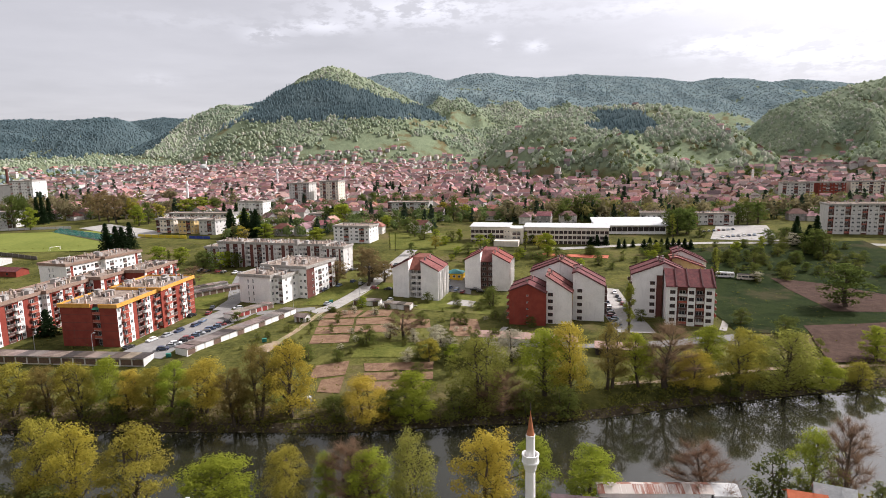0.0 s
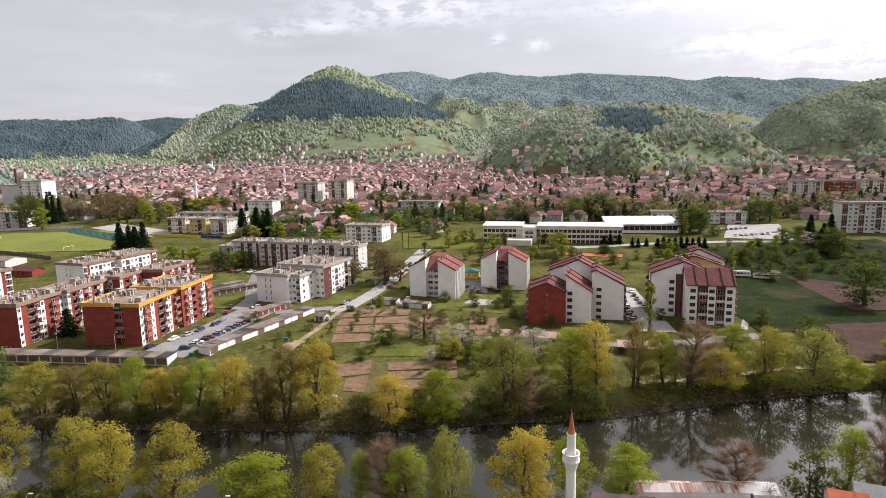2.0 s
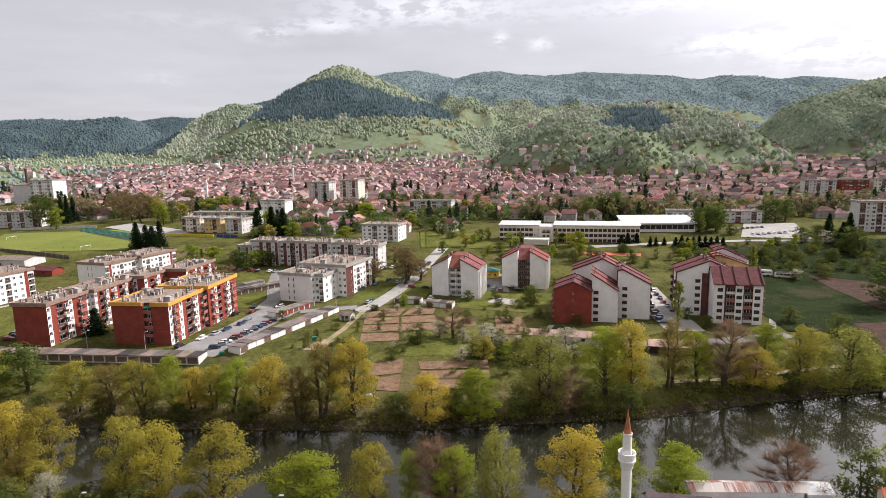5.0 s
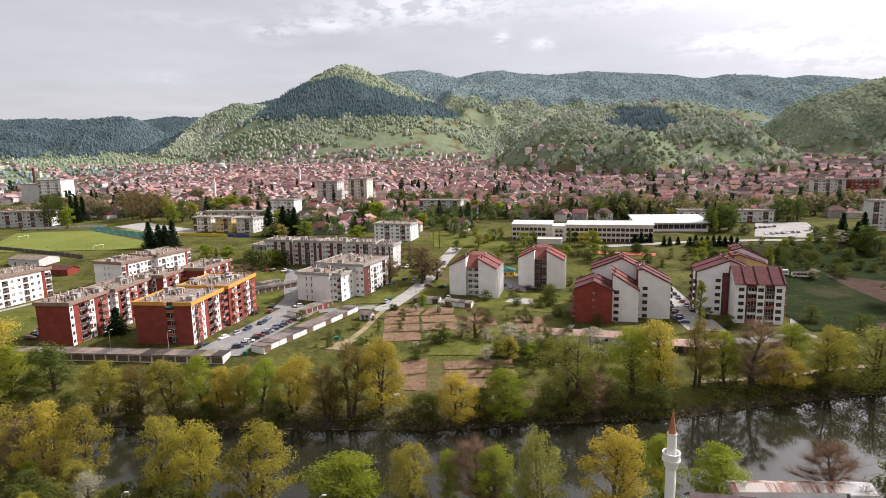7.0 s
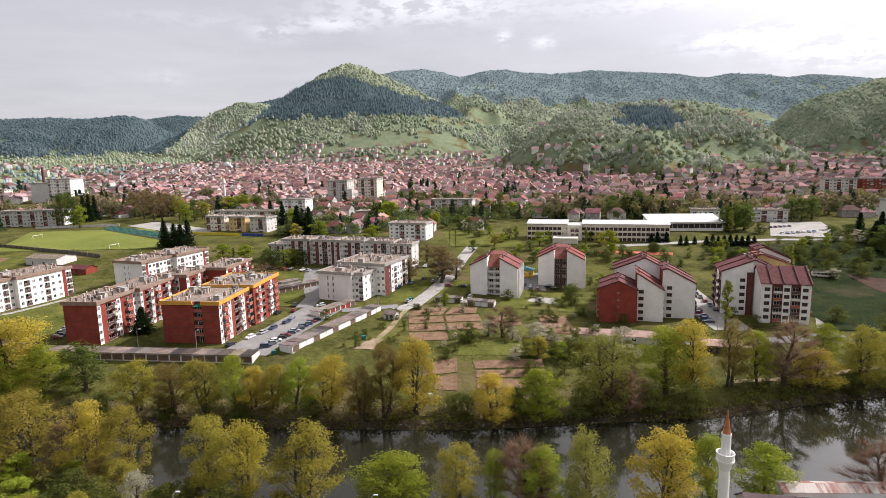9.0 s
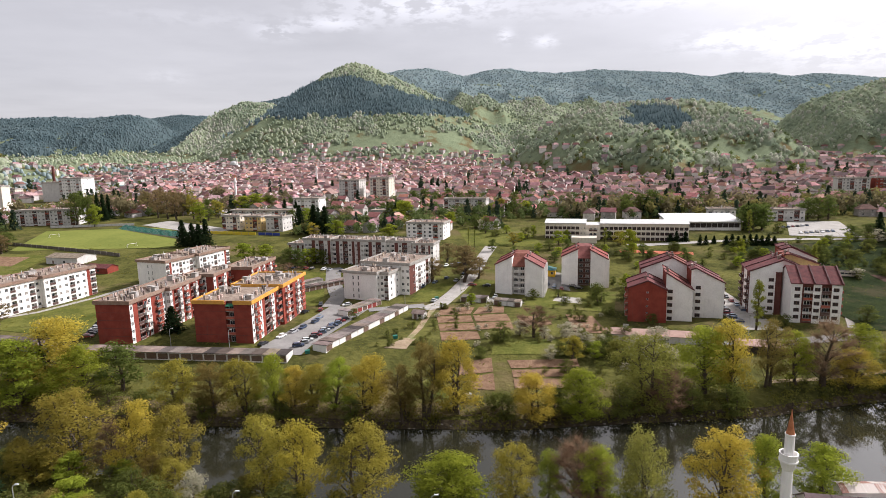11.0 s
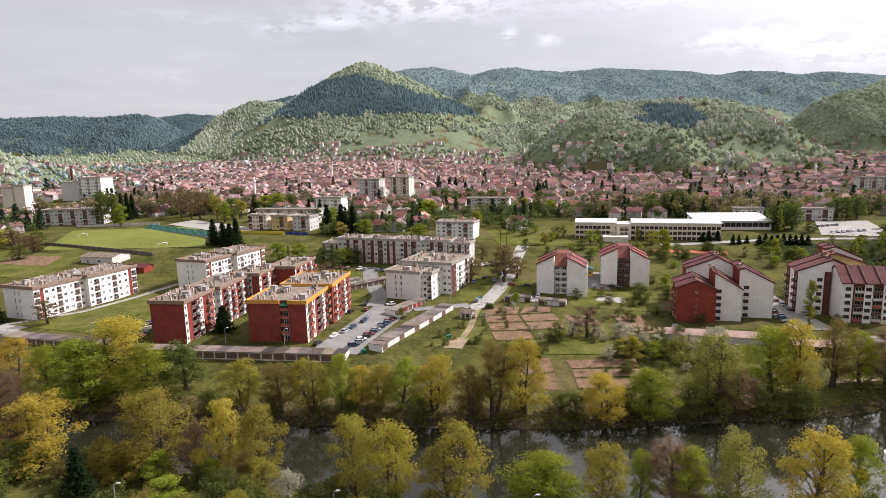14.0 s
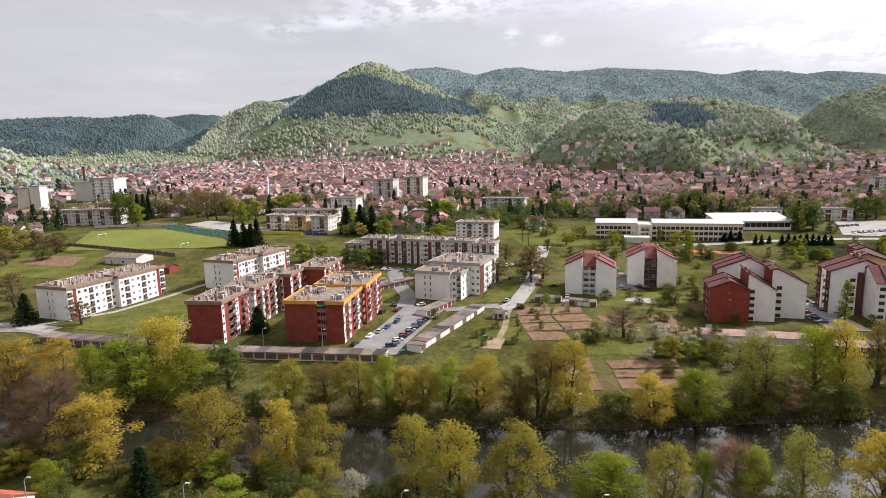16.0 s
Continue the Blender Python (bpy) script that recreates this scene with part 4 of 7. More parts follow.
# ---- school and sports hall ----
sch = building("school_building", "long three-storey cream school with white roof and window grid", 12.5, 402.3, 5.0, -13.6, "school")
GRID = [(2.9, "G", 0)] * 9
MSC = [CREAM, PARAPET, GREYW]
volume(sch, 0, 27, 0, 13, -0.5, 11.8, MSC, {"f": GRID[:8] + [(2.2, "k", 0), (2.2, "k", 0)], "l": PLAIN}, 3, 3.4, 0.8, None, 0, WHITEROOF)
volume(sch, 27, 36, -3, 13, -0.5, 11.6, MSC, {"f": [(1.5, "b", 0), (2.4, "l", 0), (2.4, "l", 0), (1.5, "b", 0)]}, 3, 3.4, 0.8, None, 0, WHITEROOF)
volume(sch, 36, 91, 0, 13, -0.5, 12.0, MSC, {"f": [(2.9, "G", 0)] * 19, "r": [(1, "b", 0)]}, 3, 3.4, 0.8, None, 0, WHITEROOF)
for a, b2 in ((-0.6, 27.0), (36.0, 91.6)):
    bm = bmesh.new()
    slab(bm, ((a, -0.9, 12.3), (b2, -0.9, 12.3), (b2, 13.5, 13.6), (a, 13.5, 13.6)), 0.25)
    part("roof", bm, WHITEROOF, sch, "white sheet roof, gently sloped")
bm = bmesh.new()
box(bm, 18, 34, -14, -3, -1.5, 4.5)
part("entrance_block", bm, CREAM, sch)
hall = building("sports_hall", "white sports hall with glass strip and flat sheet roof", 103.0, 425.5, 4.0, -8, "sports hall")
MH = [WHITE, GREYW, DARK]
volume(hall, 0, 49, 0, 30, -1.0, 9.6, MH, {"f": [(3.2, "W", 0)] * 15, "r": PLAIN}, 1, 3.2, 1.0, None, 0, WHITEROOF)
bm = bmesh.new()
for k in range(13):
    box(bm, 0.4 + 3.7 * k, 3.8 + 3.7 * k, -0.12, -0.02, 5.2, 8.2)
part("glass_strip", bm, DARK, hall, "dark glazing below the roof edge")
bm = bmesh.new()
slab(bm, ((-1.0, -2.2, 9.7), (50.0, -2.2, 9.7), (50.0, 30.6, 12.3), (-1.0, 30.6, 12.3)), 0.5)
part("roof", bm, WHITEROOF, hall, "white sheet roof with wide eaves")

# ---- further blocks ----
far_spec = (  # x, y, turn, length, depth, height, floors, wall, label
    (-238, 472, -16, 17, 14, 11.5, 3, CREAM, "three-storey ochre block of flats with low roof"),
    (-217, 465, -16, 15, 14, 11.5, 3, SAND, "three-storey yellow block of flats with low roof"),
    (-198, 459, -16, 15, 14, 11.5, 3, GREYW, "three-storey pale block of flats above brick base"),
    (-83, 410, -16, 27, 16, 11.5, 4, WHITE, "white terraced flats with long window bands"),
    (258, 408, -12, 48, 15, 20.5, 7, GREYW, "seven-storey pale flats with glazed balconies and shop floor"),
    (-178, 652, -14, 24, 18, 25, 8, GREYW, "grey office tower with white domed roof hatch"),
    (-143, 646, -14, 22, 18, 27, 8, CREAM, "cream tower of flats with brick corner"),
    (356, 640, -12, 30, 14, 17, 5, GREYW, "pale five-storey slab with red roof edge"),
    (389, 632, -12, 26, 14, 18, 5, BRICK, "brick red five-storey slab with grey bays"),
    (418, 624, -12, 34, 14, 19, 5, CREAM, "cream five-storey slab with red roof edge"),
    (-441, 515, 5, 54, 14, 14, 4, GREYW, "grey school-like slab beside the football ground"),
    (-572, 735, -4, 26, 20, 24, 6, GREYW, "grey blind factory block"),
    (-546, 730, -4, 30, 24, 29, 7, WHITE, "tall pale factory hall with sheet cladding"),
    (-552, 612, 0, 12, 12, 28, 8, CREAM, "cream concrete silo tower"),
    (-537, 610, 0, 11, 12, 30, 8, CREAM, "cream concrete silo tower with blank walls"),
    (-690, 812, -6, 26, 14, 13, 4, CREAM, "cream four-storey lodge on the slope"),
    (-208, 575, -14, 27, 15, 14, 3, WHITE, "white public building with rows of small windows"),
    (-246, 512, -12, 60, 12, 11, 3, GREYW, "long grey row of flats behind conifers"),
    (150, 470, -14, 20, 14, 9, 2, WHITE, "white two-storey house with flat roof"),
    (188, 462, -10, 30, 14, 9, 2, GREYW, "grey two-storey clinic with flat roof"),
    (-122, 505, -14, 30, 13, 9, 2, GREYW, "low pale building with flat roof"),
    (-60, 560, -14, 40, 14, 12, 3, GREYW, "long grey three-storey block among trees"),
)
for x, y, turn, ln, dp, hh, fl, wallm, lab in far_spec:
    b = building("apartment_building", lab, x, y, ground_z(x, y), turn, "building", "blocks in the town")
    n = max(3, int(ln / 3.4))
    plain_wall = "silo" in lab or "blind" in lab
    cells = [(1, "b", 0)] if plain_wall else [((3.4, "W", 0), (3.4, "w", 0), (3.4, "l", 1))[(k * 2 + n) % 3] for k in range(n)]
    volume(b, 0, ln, 0, dp, -3.0, hh, [wallm, BROWN if wallm is not WHITE else GREYW, CONCRETE], {"f": cells, "r": [(3, "w", 0)] * 3 if not plain_wall else PLAIN}, fl, (hh - 1.2) / fl, 3.8, CONCRETE, 4)
# ---- garages and sheds ----
DOOR = {"red": surface("red_door", (0.20, 0.04, 0.035), (0.28, 0.06, 0.05), 1, 0.7), "brown": surface("brown_door", (0.12, 0.08, 0.06), (0.18, 0.12, 0.09), 1, 0.7), "white": WHITE}
GROOF = surface("garage_roof", (0.090, 0.072, 0.062), (0.175, 0.145, 0.125), 0.35, 0.9, vary=1.1, stain=0.5)


def garage_row(x, y, turn, count, unit, depth, height, door, label, back=False):
    """A row of joined garages: walls, and for each a roof slab and a door."""
    top = thing("garage_row", pose(x, y, ground_z(x, y) - 0.3, 0, 0, turn), label, "garages", "garages of the estate")
    ca, sa = math.cos(radians(turn)), math.sin(radians(turn))
    for k in range(count):
        gx_, gy_ = x + ca * unit * (k + 0.5) - sa * depth / 2, y + sa * unit * (k + 0.5) + ca * depth / 2
        dz = ground_z(gx_, gy_) - ground_z(x, y)
        u = k * unit
        bm = bmesh.new()
        box(bm, u + 0.02, u + unit - 0.02, 0, depth, -1.5, height, 0)
        w = part("wall", bm, GREYW if k % 4 else WHITE, top)
        w.location.z = dz
        bm = bmesh.new()
        slab(bm, ((u - 0.04, -0.4, height + 0.35), (u + unit - 0.06, -0.4, height + 0.35), (u + unit - 0.06, depth + 0.4, height + 0.18), (u - 0.04, depth + 0.4, height + 0.18)), 0.16)
        rf = part("roof", bm, GROOF, top)
        rf.location.z = dz
        bm = bmesh.new()
        if back:
            box(bm, u + 0.3, u + unit - 0.3, depth, depth + 0.05, 0.2, 2.2)
        else:
            box(bm, u + 0.3, u + unit - 0.3, -0.05, 0, 0.2, 2.2)
        dr = part("garage_door", bm, DOOR[door] if k % 3 else DOOR["brown"], top)
        dr.location.z = dz
    return top


garage_row(-92.6, 196.2, 66, 15, 3.9, 5.6, 2.4, "white", "row of flat-roofed grey garages with white doors", False)
garage_row(-93.5, 240.5, 58, 7, 3.2, 5.2, 2.4, "red", "short row of garages with red doors", False)
garage_row(-136.0, 272.0, 41, 13, 3.4, 5.2, 2.4, "brown", "row of garages with dark red doors by the lawn", False)
garage_row(-143.0, 279.0, 41, 10, 3.4, 5.0, 2.4, "brown", "second row of garages with dark doors", True)
garage_row(-184.0, 197.0, -5, 19, 4.2, 6.0, 2.4, "brown", "long row of low garages with patched grey roofs", False)
garage_row(-240.0, 212.0, -14, 11, 4.2, 6.0, 2.4, "brown", "row of garages with patched roofs near the meadow", False)
garage_row(-31.5, 255.8, -14, 4, 3.0, 5.0, 2.4, "white", "four small white garages by the gardens", False)
garage_row(-46.0, 262.0, -14, 4, 3.0, 5.0, 2.3, "white", "small pale garages beside the street", False)


def shed(name, x, y, turn, w, d, h, rise, wall, roof, label, z=None, sheets=0):
    """A low building with a gabled sheet roof whose ridge runs along its length."""
    top = thing(name, pose(x, y, ground_z(x, y) if z is None else z, 0, 0, turn), label, "shed")
    bm = bmesh.new()
    box(bm, 0, w, 0, d, -2.5, h)
    for xx, fl in ((0, True), (w, False)):
        p = [(xx, 0, h), (xx, d, h), (xx, d / 2, h + rise)]
        face(bm, p[::-1] if fl else p)
    part("wall", bm, wall, top)
    for a, b2 in ((-0.5, d / 2), (d / 2, d + 0.5)):
        za = h + rise - abs(a - d / 2) * rise / (d / 2)
        zb = h + rise - abs(b2 - d / 2) * rise / (d / 2)
        bm = bmesh.new()
        slab(bm, ((-0.4, a, za + 0.16), (w + 0.4, a, za + 0.16), (w + 0.4, b2, zb + 0.16), (-0.4, b2, zb + 0.16)), 0.14)
        rf = part("roof", bm, roof, top)
        for k in range(sheets):
            u0, u1 = -0.45 + (w + 0.9) * k / sheets, -0.45 + (w + 0.9) * (k + 1) / sheets - 0.05
            bm = bmesh.new()
            lift = 0.02 + 0.02 * (k % 3)
            slab(bm, ((u0, a - 0.05 * (k % 2), za + 0.17 + lift), (u1, a - 0.05 * (k % 2), za + 0.17 + lift), (u1, b2, zb + 0.17 + lift), (u0, b2, zb + 0.17 + lift)), 0.02)
            part("sheet", bm, RUST, rf)
        for k in range(int(w / 4.4) + 1):
            bm = bmesh.new()
            xx = -0.35 + 4.4 * k
            slab(bm, ((xx, a, za + 0.23), (xx + 0.08, a, za + 0.23), (xx + 0.08, b2, zb + 0.23), (xx, b2, zb + 0.23)), 0.066)
            part("seam", bm, roof, rf)
    bm = bmesh.new()
    box(bm, w * 0.2, w * 0.2 + 1.1, -0.06, 0, 0, 2.1)
    part("door", bm, DOOR["brown"], top)
    bm = bmesh.new()
    box(bm, w * 0.55, w * 0.55 + 1.4, -0.06, 0, 0.9, 2.0)
    part("window", bm, GLASS, top)
    return top


PINKROOF = surface("faded_roof", (0.32, 0.21, 0.17), (0.42, 0.29, 0.24), 0.5, 0.85, stain=0.3)
shed("long_shed", 7, 211, -13, 36, 6.5, 2.6, 1.2, GREYW, PINKROOF, "long low shed with faded pink-brown roof")
# storage shed: closed walls coloured dark, painting the shade of an open front
shed("storage_shed", 47, 196, -13, 15, 7, 2.6, 0.9, DARK, PINKROOF, "shed with faded roof by the trees, open front as painted shade")
shed("dark_roof_house", 15.5, 99, -10, 10.5, 8.5, 5.5, 3.0, GREYW, surface("purple_sheet", (0.12, 0.085, 0.085), (0.17, 0.12, 0.12), 0.5, 0.6), "house with dark purple-brown sheet roof", -5.0)
shed("long_hall", 26.1, 107.9, -2, 21.0, 3.05, 6.1, 0.6, WHITE, METALROOF, "long white hall with rusty corrugated sheet roof", -5.2, 16)
shed("white_hall", 47.7, 107.1, -3, 4.4, 3.8, 5.75, 0.9, WHITE, WHITEROOF, "white rendered house end with pale sheet roof", -5.2)
shed("lean_to", 28.1, 104.4, -2, 8.9, 2.7, 4.5, 0.3, GREYW, METALROOF, "low lean-to with rust-streaked sheet roof before the hall", -5.2, 7)
shed("lean_to", 38.1, 104.2, -2, 10.5, 2.9, 4.6, 0.3, WHITE, WHITEROOF, "low lean-to with pale sheet roof before the hall", -5.2)
shed("grey_shed", 52, 101, -8, 6, 5, 5.2, 0.7, CONCRETE, GROOF, "small grey shed with patched roof", -5.5)
shed("orange_roof_house", 60.3, 104, -20, 6.0, 5.5, 5.9, 1.7, CREAM, surface("orange_tile", (0.42, 0.11, 0.05), (0.52, 0.16, 0.08), 0.8, 0.8, fine=10), "small house with bright orange roof", -6.0)
shed("white_tent", 65.3, 104.5, -25, 6.2, 6, 5.6, 3.0, WHITEROOF, WHITEROOF, "white pitched marquee tent by the water", -6.0)
shed("red_roof_cottage", -178, 101, -8, 12, 9, 6.4, 2.4, CREAM, surface("clay_tile", (0.30, 0.085, 0.05), (0.40, 0.13, 0.08), 0.8, 0.8, fine=10), "cottage with a red clay roof below the street", -5.2)
shed("club_house", -300, 352, -14, 24, 14, 4.0, 1.6, GREYW, GROOF, "low clubhouse with grey sheet roof by the pitch")
shed("red_shed", -262, 330, -14, 16, 8, 3.0, 1.6, BRICK, TILED, "low shed with dark red roof behind the slab")
shed("red_roof_house", -66, 236, -20, 5, 4, 2.4, 1.0, GREYW, GROOF, "small grey garden shed by the track")
kiosk = thing("kiosk", pose(-4.5, 312, ground_z(0, 314), 0, 0, -12), "yellow kiosk with a green hipped roof", "kiosk")
YELLOW = surface("yellow_wall", (0.60, 0.36, 0.02), (0.68, 0.42, 0.04), 0.6, 0.8)
bm = bmesh.new()
box(bm, 0, 9, 0, 7, -1, 3.2)
part("wall", bm, YELLOW, kiosk)
bm = bmesh.new()
for q in (((-0.6, -0.6), (9.6, -0.6)), ((9.6, -0.6), (9.6, 7.6)), ((9.6, 7.6), (-0.6, 7.6)), ((-0.6, 7.6), (-0.6, -0.6))):
    face(bm, ((*q[0], 3.2), (*q[1], 3.2), (4.5, 3.5, 5.2)))
face(bm, ((-0.6, 7.6, 3.19), (9.6, 7.6, 3.19), (9.6, -0.6, 3.19), (-0.6, -0.6, 3.19)))
part("roof", bm, surface("teal_roof", (0.04, 0.12, 0.12), (0.06, 0.17, 0.16), 0.6, 0.6), kiosk)
for xx in (1.2, 4.0, 6.8):
    shared("window", WINDOW, kiosk, pose(xx + 0.6, -0.03, 1.0) @ Matrix.Diagonal((1.4, 1, 1.3, 1)))

strip("riverbank", [(x, float(np.interp(x, BANK_X, BANK_Y)) + 1.1) for x in range(-240, 151, 6)], 3.4, MUD, "dark muddy undercut river bank", "bank", 0.16)
rnd = random.Random(12)
V, F = [], []
for _ in range(700):
    x = rnd.uniform(-235, 145)
    y = float(np.interp(x, BANK_X, BANK_Y)) + rnd.uniform(-0.6, 2.2)
    clump_r = rnd.uniform(0.15, 0.55)
    z, k = ground_z(x, y) - 0.05, len(V)
    for j in range(5):
        an = 6.283 * (j + rnd.random() * 0.5) / 5
        V.append((x + math.cos(an) * clump_r, y + math.sin(an) * clump_r * 0.8, z))
        V.append((x + math.cos(an) * clump_r * 0.7, y + math.sin(an) * clump_r * 0.6, z + clump_r * rnd.uniform(0.5, 0.8)))
    F += [(k + 2 * j, k + (2 * j + 2) % 10, k + (2 * j + 3) % 10, k + 2 * j + 1) for j in range(5)] + [tuple(k + 2 * j + 1 for j in range(5))]
me = bpy.data.meshes.new("bank_stones")
me.from_pydata(V, [], F)
me.materials.append(surface("bank_stone", (0.14, 0.125, 0.10), (0.28, 0.26, 0.22), 1.2, 0.9, island=0.6))
tagged(new("bank_stones", me), "grey stones along the waterline", "stones", kind="stuff")

# ---- cars ----
RUBBER = surface("tyre", (0.02, 0.02, 0.02), (0.03, 0.03, 0.03), 3, 0.9, bump=0)
RIM = surface("rim", (0.45, 0.45, 0.46), (0.55, 0.55, 0.55), 3, 0.35, metal=0.8, bump=0)


def paint(name, c):
    return surface(name, tuple(v * 0.92 for v in c), c, 0.8, 0.28, bump=0, spec=0.6)


PAINTS = (("dark blue", paint("blue_paint", (0.03, 0.05, 0.10))), ("silver grey", paint("silver_paint", (0.36, 0.37, 0.38))), ("white", paint("white_paint", (0.72, 0.72, 0.70))),
          ("black", paint("black_paint", (0.02, 0.02, 0.022))), ("dark red", paint("red_paint", (0.22, 0.03, 0.03))), ("steel blue", paint("steel_paint", (0.10, 0.14, 0.20))))


def prism(bm, prof, w, mi=0):
    """A side outline in x and z drawn across the width w, narrowed towards its top."""
    zmin, zmax = min(p[1] for p in prof), max(p[1] for p in prof)
    L_, R_ = [], []
    for x, z in prof:
        k = w / 2 * (1 - 0.16 * max(0.0, (z - 0.85) / 0.6))
        L_.append(bm.verts.new((x, -k, z)))
        R_.append(bm.verts.new((x, k, z)))
    bm.faces.new(L_).material_index = mi
    bm.faces.new(R_[::-1]).material_index = mi
    n = len(prof)
    for i in range(n):
        j = (i + 1) % n
        bm.faces.new((L_[j], L_[i], R_[i], R_[j])).material_index = mi


def car(word, mat, estate):
    top = thing("car", Matrix.Identity(4), word + (" hatchback parked on the asphalt" if estate else " saloon parked on the asphalt"), "car", "parked cars")
    bm = bmesh.new()
    prism(bm, ((-2.1, 0.3), (2.05, 0.3), (2.12, 0.55), (2.0, 0.78), (1.0, 0.92), (-1.95, 0.95), (-2.12, 0.8)), 1.72)
    body = part("body", bm, mat, top)
    back = -2.0 if estate else -1.75
    bm = bmesh.new()
    prism(bm, ((back, 0.93), (1.05, 0.92), (0.35, 1.36), (back + 0.45, 1.38)), 1.6)
    part("cabin_glass", bm, GLASS, top, "dark car windows")
    bm = bmesh.new()
    prism(bm, ((back + 0.42, 1.385), (0.36, 1.37), (0.2, 1.44), (back + 0.6, 1.45)), 1.62)
    part("roof", bm, mat, top)
    for x in (-1.3, 1.32):
        for y, s in ((-0.80, -1), (0.80, 1)):
            bm = bmesh.new()
            tube(bm, ((x, y - 0.1, 0.31), (x, y + 0.1, 0.31)), (0.31, 0.31), 10)
            tube(bm, ((x, y + s * 0.09, 0.31), (x, y + s * 0.112, 0.31)), (0.19, 0.19), 8, 1)
            part("wheel", bm, (RUBBER, RIM), top)
    return top


fleet = [car(w_, m_, k % 2 == 0) for k, (w_, m_) in enumerate(PAINTS)]
spots = []
for k in range(12):
    spots.append((-103.6 + 9.8 * k / 11, 201.5 + 33.5 * k / 11, 20))
for x, y, a in ((-117, 204, 70), (-113, 212.5, 68), (-110, 218.5, 68), (-108, 224, 75), (-105, 232, 75), (-104.6, 238, 80), (-107, 250, 95), (-109, 259, 100), (-113, 247, 70), (-97, 258, 30),
                (-58, 263, 70), (-65, 289, 75), (-53, 305, 72), (-59, 297, 72), (-40, 291, -14), (-33, 289, -14), (-36, 262.5, 75), (-30, 268, 75), (-48, 300, 72), (-44, 314, 75),
                (-2, 295, 70), (1, 292, 70), (4, 288, 72), (10, 293.5, -12), (13, 291, -12), (-4, 303, 80), (-3, 308, 80)):
    spots.append((x, y, a))
for k in range(9):
    spots.append((64.2 + 0.55 * k, 232 + 4.3 * k, -12 + 4 * (k % 2)))
for k in range(6):
    spots.append((74.2 + 0.8 * k, 250 + 7.0 * k, 78))
for k in range(12):
    spots.append((-148 + 3.6 * k, 333 - 0.95 * k, 74))
for k in range(10):
    spots.append((-64 + 3.4 * k, 323 - 0.8 * k if k < 2 else 326 + 1.2 * k, 74))
for k in range(14):
    spots.append((181 + 2.0 * k, 400 + 0.4 * k if k % 2 else 425 + 0.6 * k, 74))
for k in range(7):
    spots.append((-188.5 - 1.0 * k, 216 + 3.0 * k, 8))
for n, (x, y, a) in enumerate(spots):
    if 52 < n < 64 and n % 3 == 0:
        continue
    k = (n * 5 + n // 4) % len(fleet) if n >= len(fleet) else n
    m = pose(x, y, ground_z(x, y) + 0.12, 0, 0, a + 180 * (n % 2))
    if n < len(fleet):
        fleet[n].matrix_world = m
    else:
        copy_thing(fleet[k], m)

# ---- coaches at the edge of the field ----
for x, y, a, col, lab in ((142, 309, -16, WHITE, "old white coach parked on the grass"), (152.5, 304, -20, CREAM, "cream coach with dark roof parked on the grass")):
    top = thing("coach", pose(x, y, ground_z(x, y) + 0.05, 0, 0, a), lab, "coach")
    bm = bmesh.new()
    box(bm, -5.2, 5.2, -1.25, 1.25, 0.45, 2.95)
    bmesh.ops.bevel(bm, geom=bm.edges[:], offset=0.22, segments=2, affect="EDGES")
    part("body", bm, col, top)
    for k in range(6):
        bm = bmesh.new()
        box(bm, -4.7 + 1.6 * k, -3.3 + 1.6 * k, -1.275, 1.275, 1.55, 2.5)
        part("window", bm, GLASS, top)
    bm = bmesh.new()
    box(bm, -5.0, 5.0, -1.1, 1.1, 2.95, 3.1)
    part("roof", bm, DARK if "dark" in lab else WHITEROOF, top)
    for xx in (-3.4, 3.2):
        for yy in (-1.1, 1.1):
            bm = bmesh.new()
            tube(bm, ((xx, yy - 0.15, 0.5), (xx, yy + 0.15, 0.5)), (0.5, 0.5), 12)
            part("wheel", bm, RUBBER, top)


# ---- minarets ----
COPPER = surface("copper_cone", (0.36, 0.13, 0.06), (0.48, 0.20, 0.10), 1.2, 0.45, metal=0.35, stain=0.3)
PLASTER = surface("minaret_plaster", (0.74, 0.72, 0.69), (0.80, 0.78, 0.75), 0.6, 0.8, stain=0.12, bump=0.04)


def turned(bm, prof, sides_=16):
    """A turned shape from an outline of radius and height."""
    rings = [[bm.verts.new((r * math.cos(6.28318 * k / sides_), r * math.sin(6.28318 * k / sides_), z)) for k in range(sides_)] for r, z in prof]
    for a, b2 in zip(rings, rings[1:]):
        for k in range(sides_):
            bm.faces.new((a[k], a[(k + 1) % sides_], b2[(k + 1) % sides_], b2[k]))
    bm.faces.new(rings[-1])


